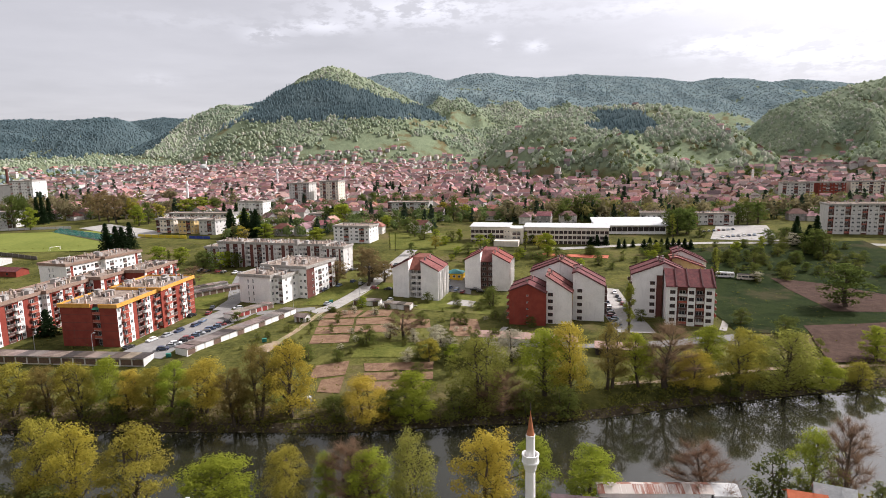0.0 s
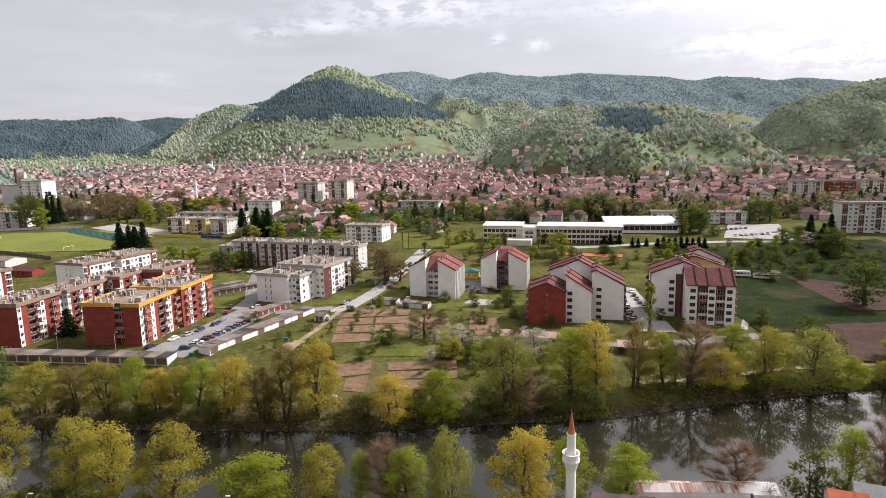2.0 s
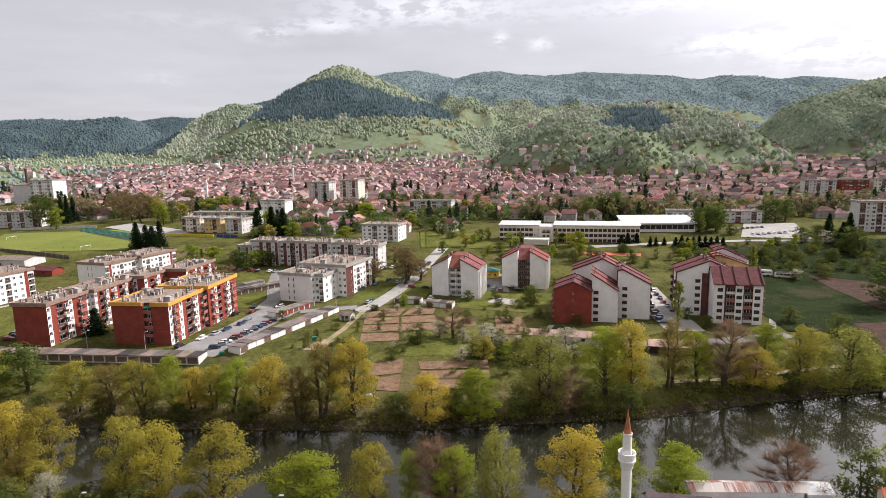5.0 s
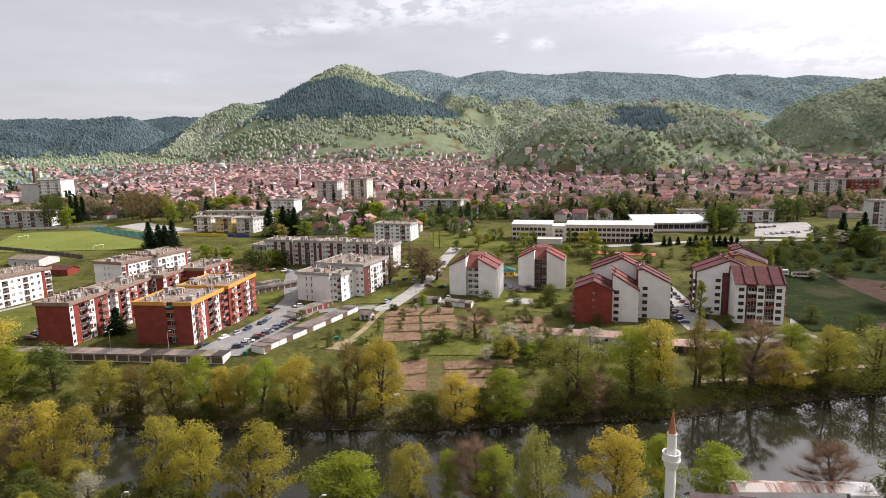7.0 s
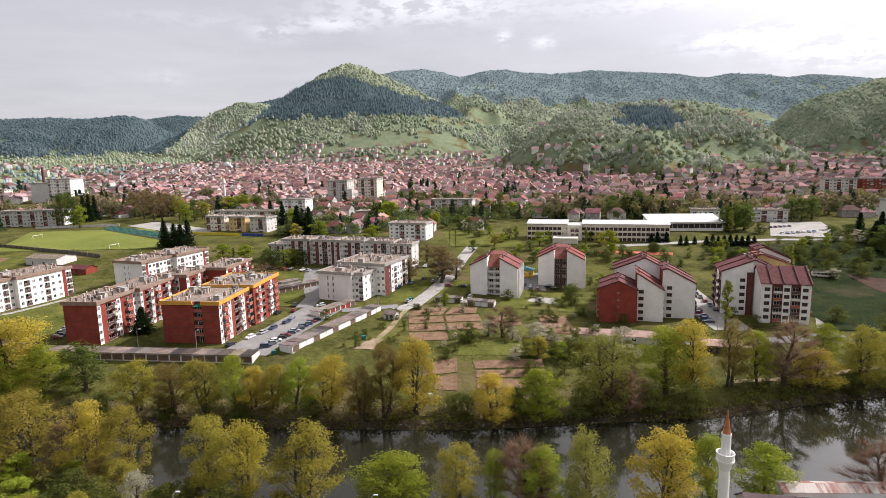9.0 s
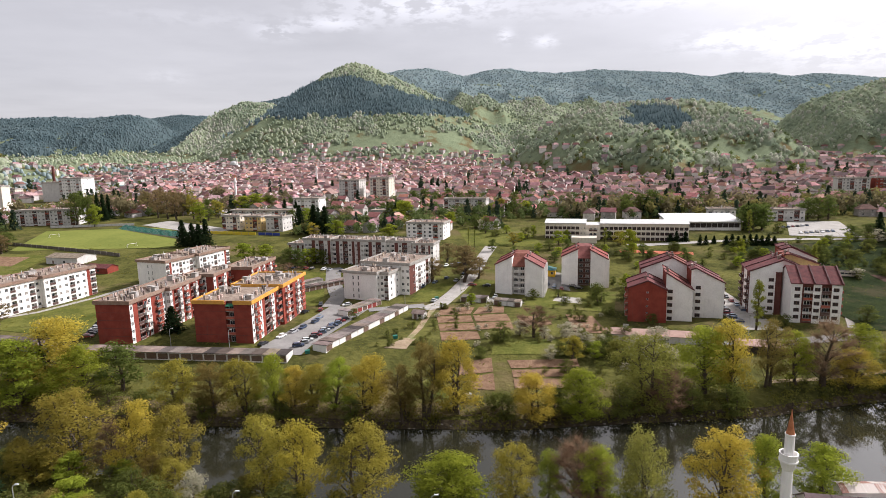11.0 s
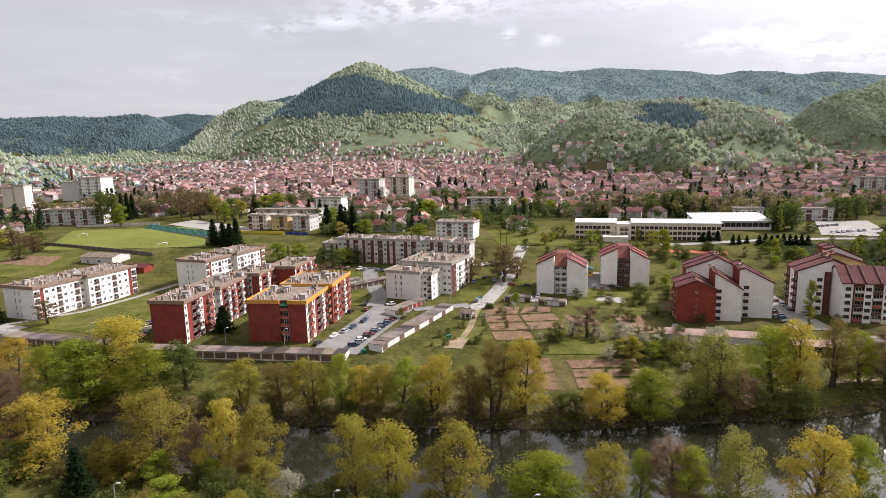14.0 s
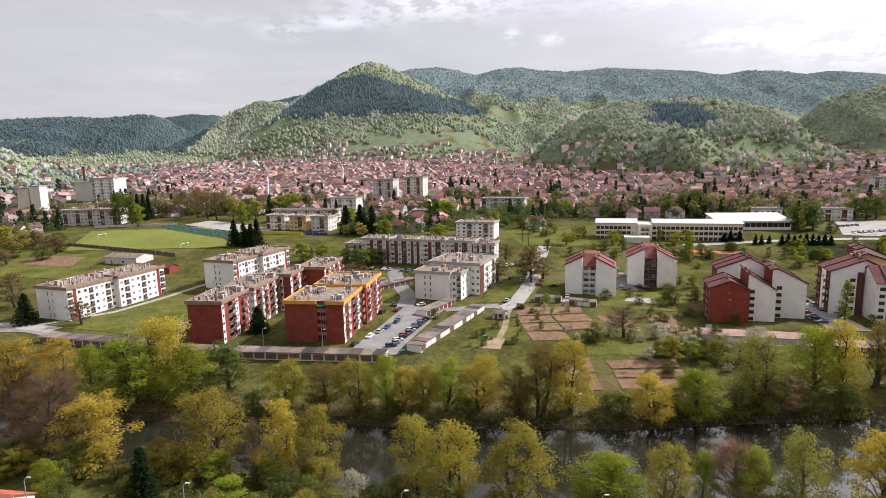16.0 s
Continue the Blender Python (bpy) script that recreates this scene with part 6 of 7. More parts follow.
PARK_4 = (
    ('spruce', -385.3, 545.4, 24.9, 8.7),
    ('spruce', -376.8, 540.4, 25.8, 9.2),
    ('spruce', -378.5, 552.0, 23.7, 8.7),
    ('lime', -388.0, 517.2, 28.9, 18.0),
    ('lime', -370.9, 508.2, 26.9, 16.4),
    ('green', -363.1, 503.9, 19.6, 12.7),
    ('lime', -404.4, 548.2, 27.9, 16.5),
    ('spruce', -435.0, 658.2, 20.7, 8.1),
    ('spruce', -432.5, 662.9, 17.8, 7.4),
    ('budding', -348.7, 567.4, 26.1, 18.7),
    ('budding', -332.2, 552.9, 27.7, 18.1),
    ('budding', -318.5, 543.1, 27.1, 17.6),
    ('budding', -305.3, 533.8, 27.6, 17.2),
    ('budding', -347.4, 588.4, 28.1, 19.2),
    ('budding', -314.7, 566.2, 24.3, 17.0),
    ('olive', -292.1, 539.3, 22.9, 14.9),
    ('green', -274.8, 515.2, 18.6, 14.2),
    ('lime', -273.3, 529.1, 20.1, 13.4),
    ('olive', -271.8, 543.8, 17.1, 13.7),
    ('green', -259.6, 574.3, 17.8, 20.1),
    ('green', -248.0, 581.1, 19.0, 21.4),
    ('lime', -236.2, 588.0, 16.7, 17.9),
    ('spruce', -200.2, 518.5, 18.8, 7.8),
    ('spruce', -191.9, 524.5, 17.9, 7.4),
    ('lime', -187.5, 496.3, 13.0, 10.0),
    ('spruce', -80.5, 745.9, 17.2, 6.4),
    ('spruce', -71.9, 744.1, 18.6, 6.4),
    ('spruce', -62.6, 742.2, 15.7, 6.4),
    ('lime', -92.8, 620.0, 15.5, 14.3),
    ('lime', -82.0, 618.2, 16.7, 15.5),
    ('lime', -70.0, 616.2, 14.2, 14.2),
    ('lime', -58.3, 619.0, 16.6, 15.4),
    ('lime', -46.2, 602.5, 15.0, 13.9),
    ('lime', -33.5, 600.2, 16.1, 15.0),
    ('spruce', -0.5, 709.5, 15.0, 6.1),
    ('spruce', 15.4, 631.2, 17.0, 6.7),
    ('lime', -102.5, 494.3, 16.3, 12.5),
    ('green', -95.1, 496.6, 18.3, 16.3),
    ('spruce', -106.4, 501.5, 16.5, 5.8),
    ('lime', -88.0, 502.3, 13.6, 11.6),
    ('lime', 1.5, 513.8, 22.8, 11.9),
    ('green', 12.7, 523.2, 13.1, 13.1),
    ('olive', -7.8, 542.2, 13.5, 11.5),
    ('willow', -16.9, 520.3, 12.0, 11.0),
    ('green', -52.4, 477.7, 10.1, 11.0),
    ('lime', -43.9, 464.4, 10.7, 13.4),
    ('lime', -34.2, 451.4, 11.3, 14.8),
    ('green', -24.5, 456.0, 9.6, 11.4),
    ('blossom', -16.6, 479.0, 8.3, 9.2),
    ('lime', -26.9, 426.0, 12.3, 9.0),
    ('blossom', -26.9, 493.5, 8.5, 8.5),
    ('lime', 103.0, 524.8, 16.7, 18.8),
    ('lime', 109.4, 508.6, 19.3, 17.3),
    ('lime', 117.4, 500.2, 22.1, 18.1),
    ('lime', 93.7, 496.5, 14.8, 14.8),
    ('lime', 122.8, 499.4, 15.1, 12.1),
    ('lime', 154.7, 421.4, 18.7, 13.3),
    ('lime', 158.5, 415.7, 19.4, 15.0),
    ('lime', 169.9, 424.9, 19.1, 13.6),
    ('spruce', 157.0, 421.1, 20.5, 6.2),
    ('lime', 224.7, 465.2, 17.4, 13.3),
    ('lime', 228.6, 458.3, 18.3, 14.2),
    ('lime', 239.2, 463.3, 18.6, 14.5),
    ('blossom', 233.2, 477.3, 12.6, 12.6),
    ('spruce', 223.4, 384.8, 16.1, 8.0),
    ('spruce', 230.6, 375.6, 17.7, 8.9),
    ('lime', 211.9, 378.1, 10.4, 11.3),
    ('lime', 218.9, 365.0, 10.3, 11.1),
    ('bush', 201.5, 372.7, 6.8, 10.2),
    ('blossom', 212.1, 368.6, 8.6, 10.3),
    ('lime', 231.8, 792.4, 14.4, 11.2),
    ('spruce', 236.3, 790.3, 16.0, 8.0),
    ('lime', 447.5, 892.8, 15.6, 17.5),
    ('lime', 453.2, 880.6, 17.4, 17.4),
    ('spruce', 237.5, 676.9, 9.8, 4.9),
    ('spruce', 172.7, 808.7, 11.2, 5.6),
    ('green', -171.6, 487.7, 14.6, 14.6),
    ('lime', -157.7, 479.6, 12.4, 12.4),
    ('green', -134.3, 336.2, 10.2, 8.8),
    ('lime', -139.0, 331.7, 11.4, 10.1),
    ('lime', -146.3, 339.5, 10.4, 10.4),
    ('green', -131.7, 341.0, 9.6, 8.9),
    ('lime', -125.9, 338.1, 8.8, 8.1),
)
PLANTED = NEAR_BANK + NEAR_BANK_2 + FAR_BANK + FAR_BANK_2 + FAR_BANK_WEST + GARDENS + GARDENS_2 + GARDENS_3 + PARK + PARK_2 + PARK_3 + PARK_4
# ---- trees ----
LEAF = {
    "olive": foliage("olive_leaf", (0.195, 0.172, 0.027), (0.450, 0.388, 0.072)),
    "sparse": foliage("budding_leaf", (0.167, 0.132, 0.038), (0.297, 0.234, 0.068)),
    "yellow": foliage("yellow_leaf", (0.310, 0.250, 0.028), (0.590, 0.480, 0.085)),
    "orange": foliage("orange_leaf", (0.290, 0.205, 0.026), (0.530, 0.390, 0.075)),
    "green": foliage("green_leaf", (0.150, 0.190, 0.018), (0.410, 0.450, 0.055)),
    "lime": foliage("lime_leaf", (0.060, 0.085, 0.020), (0.170, 0.205, 0.050)),
    "budding": foliage("budding_brown_leaf", (0.150, 0.110, 0.050), (0.290, 0.220, 0.100)),
    "willow": foliage("willow_leaf", (0.170, 0.185, 0.038), (0.400, 0.395, 0.090)),
    "bush": foliage("bush_leaf", (0.062, 0.080, 0.018), (0.190, 0.205, 0.052)),
    "scrub": foliage("scrub_leaf", (0.085, 0.100, 0.022), (0.215, 0.220, 0.055)),
    "poplar": foliage("poplar_leaf", (0.153, 0.180, 0.027), (0.306, 0.318, 0.060)),
    "blossom": foliage("blossom", (0.340, 0.315, 0.215), (0.560, 0.525, 0.400)),
    "bare": foliage("bud", (0.170, 0.110, 0.070), (0.250, 0.165, 0.100)),
    "spruce": foliage("spruce_needle", (0.014, 0.028, 0.012), (0.035, 0.055, 0.022), 0.3),
}
WORDS = {
    "olive": "riverside tree with olive-green spring leaves", "sparse": "tall thin tree with few budding leaves", "yellow": "broad tree in bright yellow-green spring leaf",
    "orange": "tree with orange-brown fresh leaves", "green": "leafy bright green broadleaf tree", "lime": "dense dark green broadleaf tree", "budding": "tall tree with brownish buds and fine twigs", "willow": "drooping grey-green willow by the water",
    "bush": "dense green shrub with uneven outline", "scrub": "loose yellow-green shrub in rough grass", "poplar": "slim upright light-green poplar", "blossom": "small fruit tree in white blossom",
    "bare": "leafless brown tree with fine spreading twigs", "spruce": "dark green conical spruce",
}


def leaf_quad(verts, faces, c, size, rnd):
    """One small leaf clump: a bent diamond of two faces, at a random tilt."""
    a = Vector((rnd.gauss(0, 1), rnd.gauss(0, 1), rnd.gauss(0, 0.7))).normalized()
    b = a.orthogonal().normalized()
    b = (Matrix.Rotation(rnd.uniform(0, 6.28), 3, a) @ b) * size * 0.62
    a = a * size
    k = len(verts)
    verts += [tuple(c - a), tuple(c + b), tuple(c + a), tuple(c - b)]
    faces.append((k, k + 1, k + 2, k + 3))


def tri_leaves(C, N, size, rnd, slim=0.75):
    """Small leaf sprays at the points C, each a triangle that faces about N; returns their corners."""
    k = len(C)
    N = N / np.maximum(np.linalg.norm(N, axis=1, keepdims=True), 1e-6)
    T = np.cross(N, rnd.normal(0, 1, (k, 3)))
    T = T / np.maximum(np.linalg.norm(T, axis=1, keepdims=True), 1e-6)
    B = np.cross(N, T)
    s = (size * rnd.uniform(0.6, 1.4, k))[:, None]
    return np.stack([C - T * s - B * s * slim, C - T * s + B * s * slim, C + T * s], 1).reshape(-1, 3)


# stems, lowest leaves, width, number of boughs, size of a bough, leaves in all, leaf size, droop, twigs, top heaviness
SHAPE = {
    "olive": (2, 1.9, 3.5, 34, 1.08, 8600, 0.104, 0.35, 500, 0.9), "yellow": (2, 1.7, 3.5, 30, 1.16, 9000, 0.106, 0.45, 250, 1.0), "orange": (2, 2.0, 3.5, 30, 1.0, 6500, 0.098, 0.3, 500, 1.0),
    "green": (1, 1.2, 3.4, 34, 1.18, 10500, 0.104, 0.15, 0, 0.85), "budding": (1, 2.0, 3.0, 24, 1.05, 1700, 0.16, 0.0, 1500, 0.9), "lime": (1, 1.0, 3.4, 22, 1.35, 2100, 0.215, 0.1, 0, 0.85), "willow": (2, 1.2, 3.6, 34, 1.08, 9200, 0.102, 1.0, 300, 1.0), "sparse": (2, 2.2, 3.1, 34, 1.0, 4400, 0.090, 0.2, 3600, 1.0),
    "poplar": (1, 0.9, 1.6, 26, 0.70, 4200, 0.095, 0.0, 100, 0.7), "bare": (1, 2.0, 3.5, 40, 1.05, 300, 0.06, 0.0, 7000, 1.0), "blossom": (1, 1.3, 3.2, 16, 1.4, 1700, 0.200, 0.2, 120, 1.0),
    "bush": (2, 0.6, 3.3, 15, 1.7, 1700, 0.245, 0.25, 0, 1.0), "scrub": (2, 0.5, 3.3, 11, 1.7, 1000, 0.260, 0.3, 120, 1.0)}


def tree(kind, seed, fine=True):
    """A tree 10 m high and 7 m wide: tapered stems, limbs to every bough, and a crown of lobed boughs made of small leaf sprays."""
    rnd = random.Random(seed)
    rs = np.random.RandomState(seed)
    top = new("shrub" if kind in ("bush", "scrub") else "tree")
    bm = bmesh.new()
    verts = []
    if kind == "spruce":
        tube(bm, ((0, 0, -0.4), (0, 0, 5), (0.05, 0, 9.9)), (0.24, 0.14, 0.03), 6)
        for k in range(30):
            z = 0.8 + 9.0 * k / 30
            r = 3.3 * (1 - z / 10.2) ** 0.9 + 0.15
            for j in range(8):
                an = 6.283 * (j + rnd.random()) / 8
                rr = r * rnd.uniform(0.75, 1.15)
                q = (np.arange(7) + 0.6) / 7
                C = np.stack([np.cos(an) * rr * q, np.sin(an) * rr * q, z - 0.3 * q * q * rr], 1) + rs.normal(0, 0.09, (7, 3))
                verts.append(tri_leaves(C, np.stack([np.cos(an) * q * 0.4, np.sin(an) * q * 0.4, np.ones(7)], 1) + rs.normal(0, 0.5, (7, 3)), 0.34 * (0.6 + 0.5 * r / 3), rs))
    else:
        stems, low, wide_r, boughs, rad, leaves, size, droop, twigs, heavy = SHAPE[kind]
        if not fine:
            leaves, twigs, size, boughs = leaves // 4, twigs // 3, size * 2.15, int(boughs * 0.6)
        lean = Vector((rnd.gauss(0, 0.3), rnd.gauss(0, 0.3), 0))
        axes = []
        for k in range(stems):
            an = 6.283 * k / stems + rnd.random() * 2
            out = Vector((math.cos(an), math.sin(an), 0))
            foot = out * (0.3 if stems > 1 else 0.0)
            spread_k = (0.9 if stems > 1 else 0.15) * rnd.uniform(0.6, 1.1)
            line = [foot + Vector((0, 0, -0.6))] + [foot + out * spread_k * q + lean * q + Vector((rnd.gauss(0, 0.1), rnd.gauss(0, 0.1), 8.2 * q)) for q in (0.0, 0.22, 0.48, 0.75, 1.0)]
            r0 = 0.30 / stems ** 0.4
            tube(bm, line, [r0 * v for v in (1.4, 1.05, 0.82, 0.6, 0.34, 0.08)], 6 if fine else 5)
            axes.append(line[1:])
        lobes = [rnd.uniform(0.72, 1.12) for _ in range(7)]
        spots = []
        for j in range(boughs):
            t = ((j + rnd.random()) / boughs) ** heavy
            an = 2.39996 * j + rnd.uniform(-0.5, 0.5)
            prof = max(0.05, math.sin(math.pi * (0.16 + 0.80 * t))) ** 0.62
            out = wide_r * prof * lobes[int(an / 6.2832 * 7) % 7] * (rnd.uniform(0.55, 0.86) if j % 4 else rnd.uniform(0.1, 0.5))
            end = lean * t + Vector((math.cos(an) * out, math.sin(an) * out, low + (9.3 - low) * t))
            line = axes[j % stems]
            h = max(0.16, min(0.93, end.z / 8.2 - 0.10 - out * 0.05))
            q = h * 4
            hub = line[int(q)].lerp(line[min(int(q) + 1, 4)], q % 1)
            mid = hub.lerp(end, 0.55) + Vector((rnd.gauss(0, 0.12), rnd.gauss(0, 0.12), 0.12 * out))
            thin = 0.55 if kind in ("bare", "sparse", "budding") else 0.8
            tube(bm, (hub, hub.lerp(mid, 0.5) + Vector((0, 0, -0.10 * out)), mid, end), (0.11 * (1.2 - t * 0.7) * thin, 0.085 * thin, 0.06 * thin, 0.012), 4 if fine else 3)
            spots.append((hub, mid, end, rad * rnd.uniform(0.62, 1.25)))
        share = np.array([s[3] ** 2 for s in spots])
        share = share / share.sum()
        for (hub, mid, end, r), f in zip(spots, share):
            n = max(2, int(leaves * f * rnd.uniform(0.7, 1.3)))
            v = rs.normal(0, 1, (n, 3))
            v /= np.linalg.norm(v, axis=1, keepdims=True)
            v[:, 2] = np.where((v[:, 2] < -0.1) & (rs.rand(n) < 0.6), -v[:, 2], v[:, 2])
            # knots of leaves on the bough's outer skin
            knots = rs.normal(0, 1, (9, 3))
            knots /= np.linalg.norm(knots, axis=1, keepdims=True)
            v = v * 0.72 + knots[rs.randint(0, 9, n)] * 0.42
            C = np.array(end) + v * r * (rs.uniform(0.5, 1.0, n) ** 0.6)[:, None] * np.array((1.1, 1.1, 0.72))
            if droop:
                C[:, 2] -= droop * np.abs(rs.normal(0, 0.75, n)) * r
            C[:, 2] = np.maximum(C[:, 2], 0.12 + 0.3 * rs.rand(n))
            verts.append(tri_leaves(C, v + rs.normal(0, 0.40, (n, 3)) + np.array((0, 0, 0.25)), size, rs, 0.75 if not droop else 0.55))
            m = int(twigs / len(spots))
            if m:
                u = rs.uniform(0.1, 1.0, (m, 1))
                A = np.array(mid) * (1 - u) + np.array(end) * u
                D = (np.array(end) - np.array(hub)) * 0.16 + rs.normal(0, 0.52, (m, 3)) * r + np.array((0, 0, 0.28 * r))
                side = np.cross(D, rs.normal(0, 1, (m, 3)))
                side = side / np.maximum(np.linalg.norm(side, axis=1, keepdims=True), 1e-6) * (0.010 if fine else 0.022)
                verts.append(np.stack([A - side, A + side, A + D * 1.25], 1).reshape(-1, 3))
    V = np.concatenate(verts)
    # bring the grown tree to 10 m height and 7 m width
    ks, kz = (3.6 if kind != "poplar" else 1.8) / float(np.percentile(np.hypot(V[:, 0], V[:, 1]), 97)), 10.0 / float(np.percentile(V[:, 2], 99.8))
    V = V * np.array((ks, ks, kz))
    for v in bm.verts:
        v.co = (v.co.x * ks, v.co.y * ks, v.co.z * kz)
    part("trunk", bm, BARK, top)
    me = bpy.data.meshes.new("crown")
    me.from_pydata(V.tolist(), [], np.arange(len(V)).reshape(-1, 3).tolist())
    me.materials.append(LEAF[kind])
    ob = new("crown", me)
    ob.parent = top
    return tagged(top, WORDS[kind], "shrub" if kind in ("bush", "scrub") else "tree", "planting by the river and gardens")


rnd = random.Random(77)
extra = []
for _ in range(20):
    x = rnd.uniform(-225, 130)
    y = float(np.interp(x, BANK_X, BANK_Y)) + rnd.uniform(3, 26)
    extra.append((rnd.choice(("scrub", "scrub", "scrub", "bush", "scrub")), x, y, rnd.uniform(3, 7), rnd.uniform(5, 9)))
for _ in range(40):
    x = rnd.uniform(-20, 24)
    y = rnd.uniform(180, 212)
    extra.append((rnd.choice(("scrub", "scrub", "blossom", "bush", "scrub")), x, y, rnd.uniform(2.5, 6), rnd.uniform(4, 7)))
for _ in range(72):
    x, y = rnd.uniform(150, 240), rnd.uniform(300, 374)
    extra.append((rnd.choice(("scrub", "scrub", "bush", "bush", "bush", "lime")), x, y, rnd.uniform(3, 7.5), rnd.uniform(6, 11)))
for _ in range(40):
    x, y = rnd.uniform(-15, 130), rnd.uniform(322, 366)
    if x < 10 or x > 50 or y > 345:
        extra.append((rnd.choice(("scrub", "bush", "lime", "green")), x, y, rnd.uniform(3, 7), rnd.uniform(5, 9)))
for _ in range(16):
    extra.append((rnd.choice(("budding", "lime", "bush")), rnd.uniform(-420, -345), rnd.uniform(345, 425), rnd.uniform(8, 14), rnd.uniform(9, 14)))
for _ in range(44):
    x = rnd.uniform(-200, -78)
    y = float(np.interp(x, NEAR_X, NEAR_Y)) - rnd.uniform(2, 26)
    extra.append((rnd.choice(("bush", "olive", "sparse", "olive", "bush", "green")), x, y, rnd.uniform(5, 10.5), rnd.uniform(7, 11)))
for _ in range(26):
    x, y = rnd.uniform(-225, 120), float(rnd.uniform(-9, -2))
    extra.append((rnd.choice(("scrub", "bush", "scrub")), x, float(np.interp(x, NEAR_X, NEAR_Y)) + y, rnd.uniform(3, 6), rnd.uniform(5, 8)))
for kind, spots in (("bush", ((-13, 267), (0, 273), (32, 299), (33, 280), (30, 271), (17, 245), (4, 234), (76, 238), (79, 225), (106, 340))),
                    ("green", ((57, 354), (41, 354), (27, 353), (12, 349), (-5, 391), (5, 405), (26, 395), (-12, 424), (170, 355), (189, 362), (36, 292))),
                    ("lime", ((-26, 362), (53, 392), (-16, 484), (-3, 521), (170, 341), (62, 348), (20, 362))),
                    ("blossom", ((-24, 535), (27, 551), (-53, 503), (-30, 440)))):
    for x, y in spots:
        k = 1.0 if y < 480 else 1.5
        extra.append((kind, x, y, (rnd.uniform(3, 5.5) if kind == "bush" else rnd.uniform(6, 9)) * k, rnd.uniform(5, 8) * k))
for _ in range(26):
    k = rnd.random()
    extra.append((rnd.choice(("scrub", "bush", "scrub")), -73 + 14 * k + rnd.uniform(-4, 4) + (9 if rnd.random() < 0.5 else 0), 200 + 52 * k, rnd.uniform(1.2, 3.2), rnd.uniform(2.2, 4.5)))
for _ in range(40):
    extra.append((rnd.choice(("scrub", "bush", "scrub", "blossom")), rnd.uniform(-58, 14), rnd.uniform(196, 262), rnd.uniform(1.5, 4.0), rnd.uniform(2.5, 5)))
extra += [("spruce", x, y, rnd.uniform(6, 8), 5) for x, y in ((120, 370), (123.5, 369.5), (127, 369), (130.5, 369), (134, 368.5), (137.5, 368), (141, 368), (144.5, 367.5), (148, 367), (89, 380), (93, 380), (99, 381))]
extra += [("spruce", x, y, rnd.uniform(13, 17), 8) for x, y in ((166, 436), (178, 441), (172, 448))]
PLANTED = PLANTED + tuple(extra)
FINE_KINDS = ("olive", "green", "yellow", "sparse", "willow", "bare", "orange")
stock = {}
for kind in LEAF:
    for fine in ((True, False) if kind in FINE_KINDS else (True,)):
        stock[kind, fine] = [tree(kind, 31 * i + 7 * len(kind) + fine, fine) for i in range(4 if kind in ("olive", "green", "yellow") else 3 if kind in ("bush", "sparse") else 2)]
used, first = set(), []
for n, (kind, x, y, h, wd) in enumerate(PLANTED):
    group = stock[kind, kind not in FINE_KINDS or y < 195 and h > 8.5]
    src = group[n % len(group)]
    wide = max(0.3, min(wd / 7.2, h / 10 * 1.6))
    m = pose(x, y, ground_z(x, y) - 0.1, 0, 0, (n * 137) % 360) @ Matrix.Diagonal((wide, wide, h / 10.0, 1))
    if src.name not in used:
        used.add(src.name)
        first.append((src, m))
    else:
        copy_thing(src, m)
for src, m in first:
    src.matrix_world = m
for group in stock.values():
    for src in group:
        if src.name not in used:
            for o in (*src.children_recursive, src):
                bpy.data.objects.remove(o)

# ---- undergrowth along the far bank, meadow tufts ----
rnd = random.Random(17)
verts, faces = [], []
for _ in range(1100):
    x = rnd.uniform(-230, 140)
    y = float(np.interp(x, BANK_X, BANK_Y)) + abs(rnd.gauss(0, 1)) * 7 - 0.3
    z, s = ground_z(x, y), rnd.uniform(0.5, 1.5)
    for _ in range(16):
        leaf_quad(verts, faces, Vector((x + rnd.gauss(0, 0.8) * s, y + rnd.gauss(0, 0.8) * s, z + abs(rnd.gauss(0, 0.7)) * s)), 0.3 * s, rnd)
for _ in range(700):
    x = rnd.uniform(-240, 150)
    y = float(np.interp(x, NEAR_X, NEAR_Y)) - abs(rnd.gauss(0, 1)) * 9 - 0.5
    z, s = ground_z(x, y), rnd.uniform(0.6, 1.6)
    for _ in range(16):
        leaf_quad(verts, faces, Vector((x + rnd.gauss(0, 0.8) * s, y + rnd.gauss(0, 0.8) * s, z + abs(rnd.gauss(0, 0.7)) * s)), 0.3 * s, rnd)
for _ in range(3800):
    x, y = rnd.uniform(-340, 235), 165 + 250 * rnd.random() ** 1.3
    if y < float(np.interp(x, BANK_X, BANK_Y)) + 4 or abs(x + 100) < 16 and y < 262:
        continue
    z, s = ground_z(x, y), rnd.uniform(0.3, 0.9)
    for _ in range(7):
        leaf_quad(verts, faces, Vector((x + rnd.gauss(0, 0.9) * s, y + rnd.gauss(0, 0.9) * s, z + 0.1 + abs(rnd.gauss(0, 0.3)) * s)), 0.38 * s, rnd)
me = bpy.data.meshes.new("undergrowth")
me.from_pydata(verts, [], faces)
me.materials.append(foliage("undergrowth_leaf", (0.105, 0.105, 0.022), (0.235, 0.220, 0.048)))
tagged(new("undergrowth", me), "tangled low scrub along the river banks", "scrub", kind="stuff")


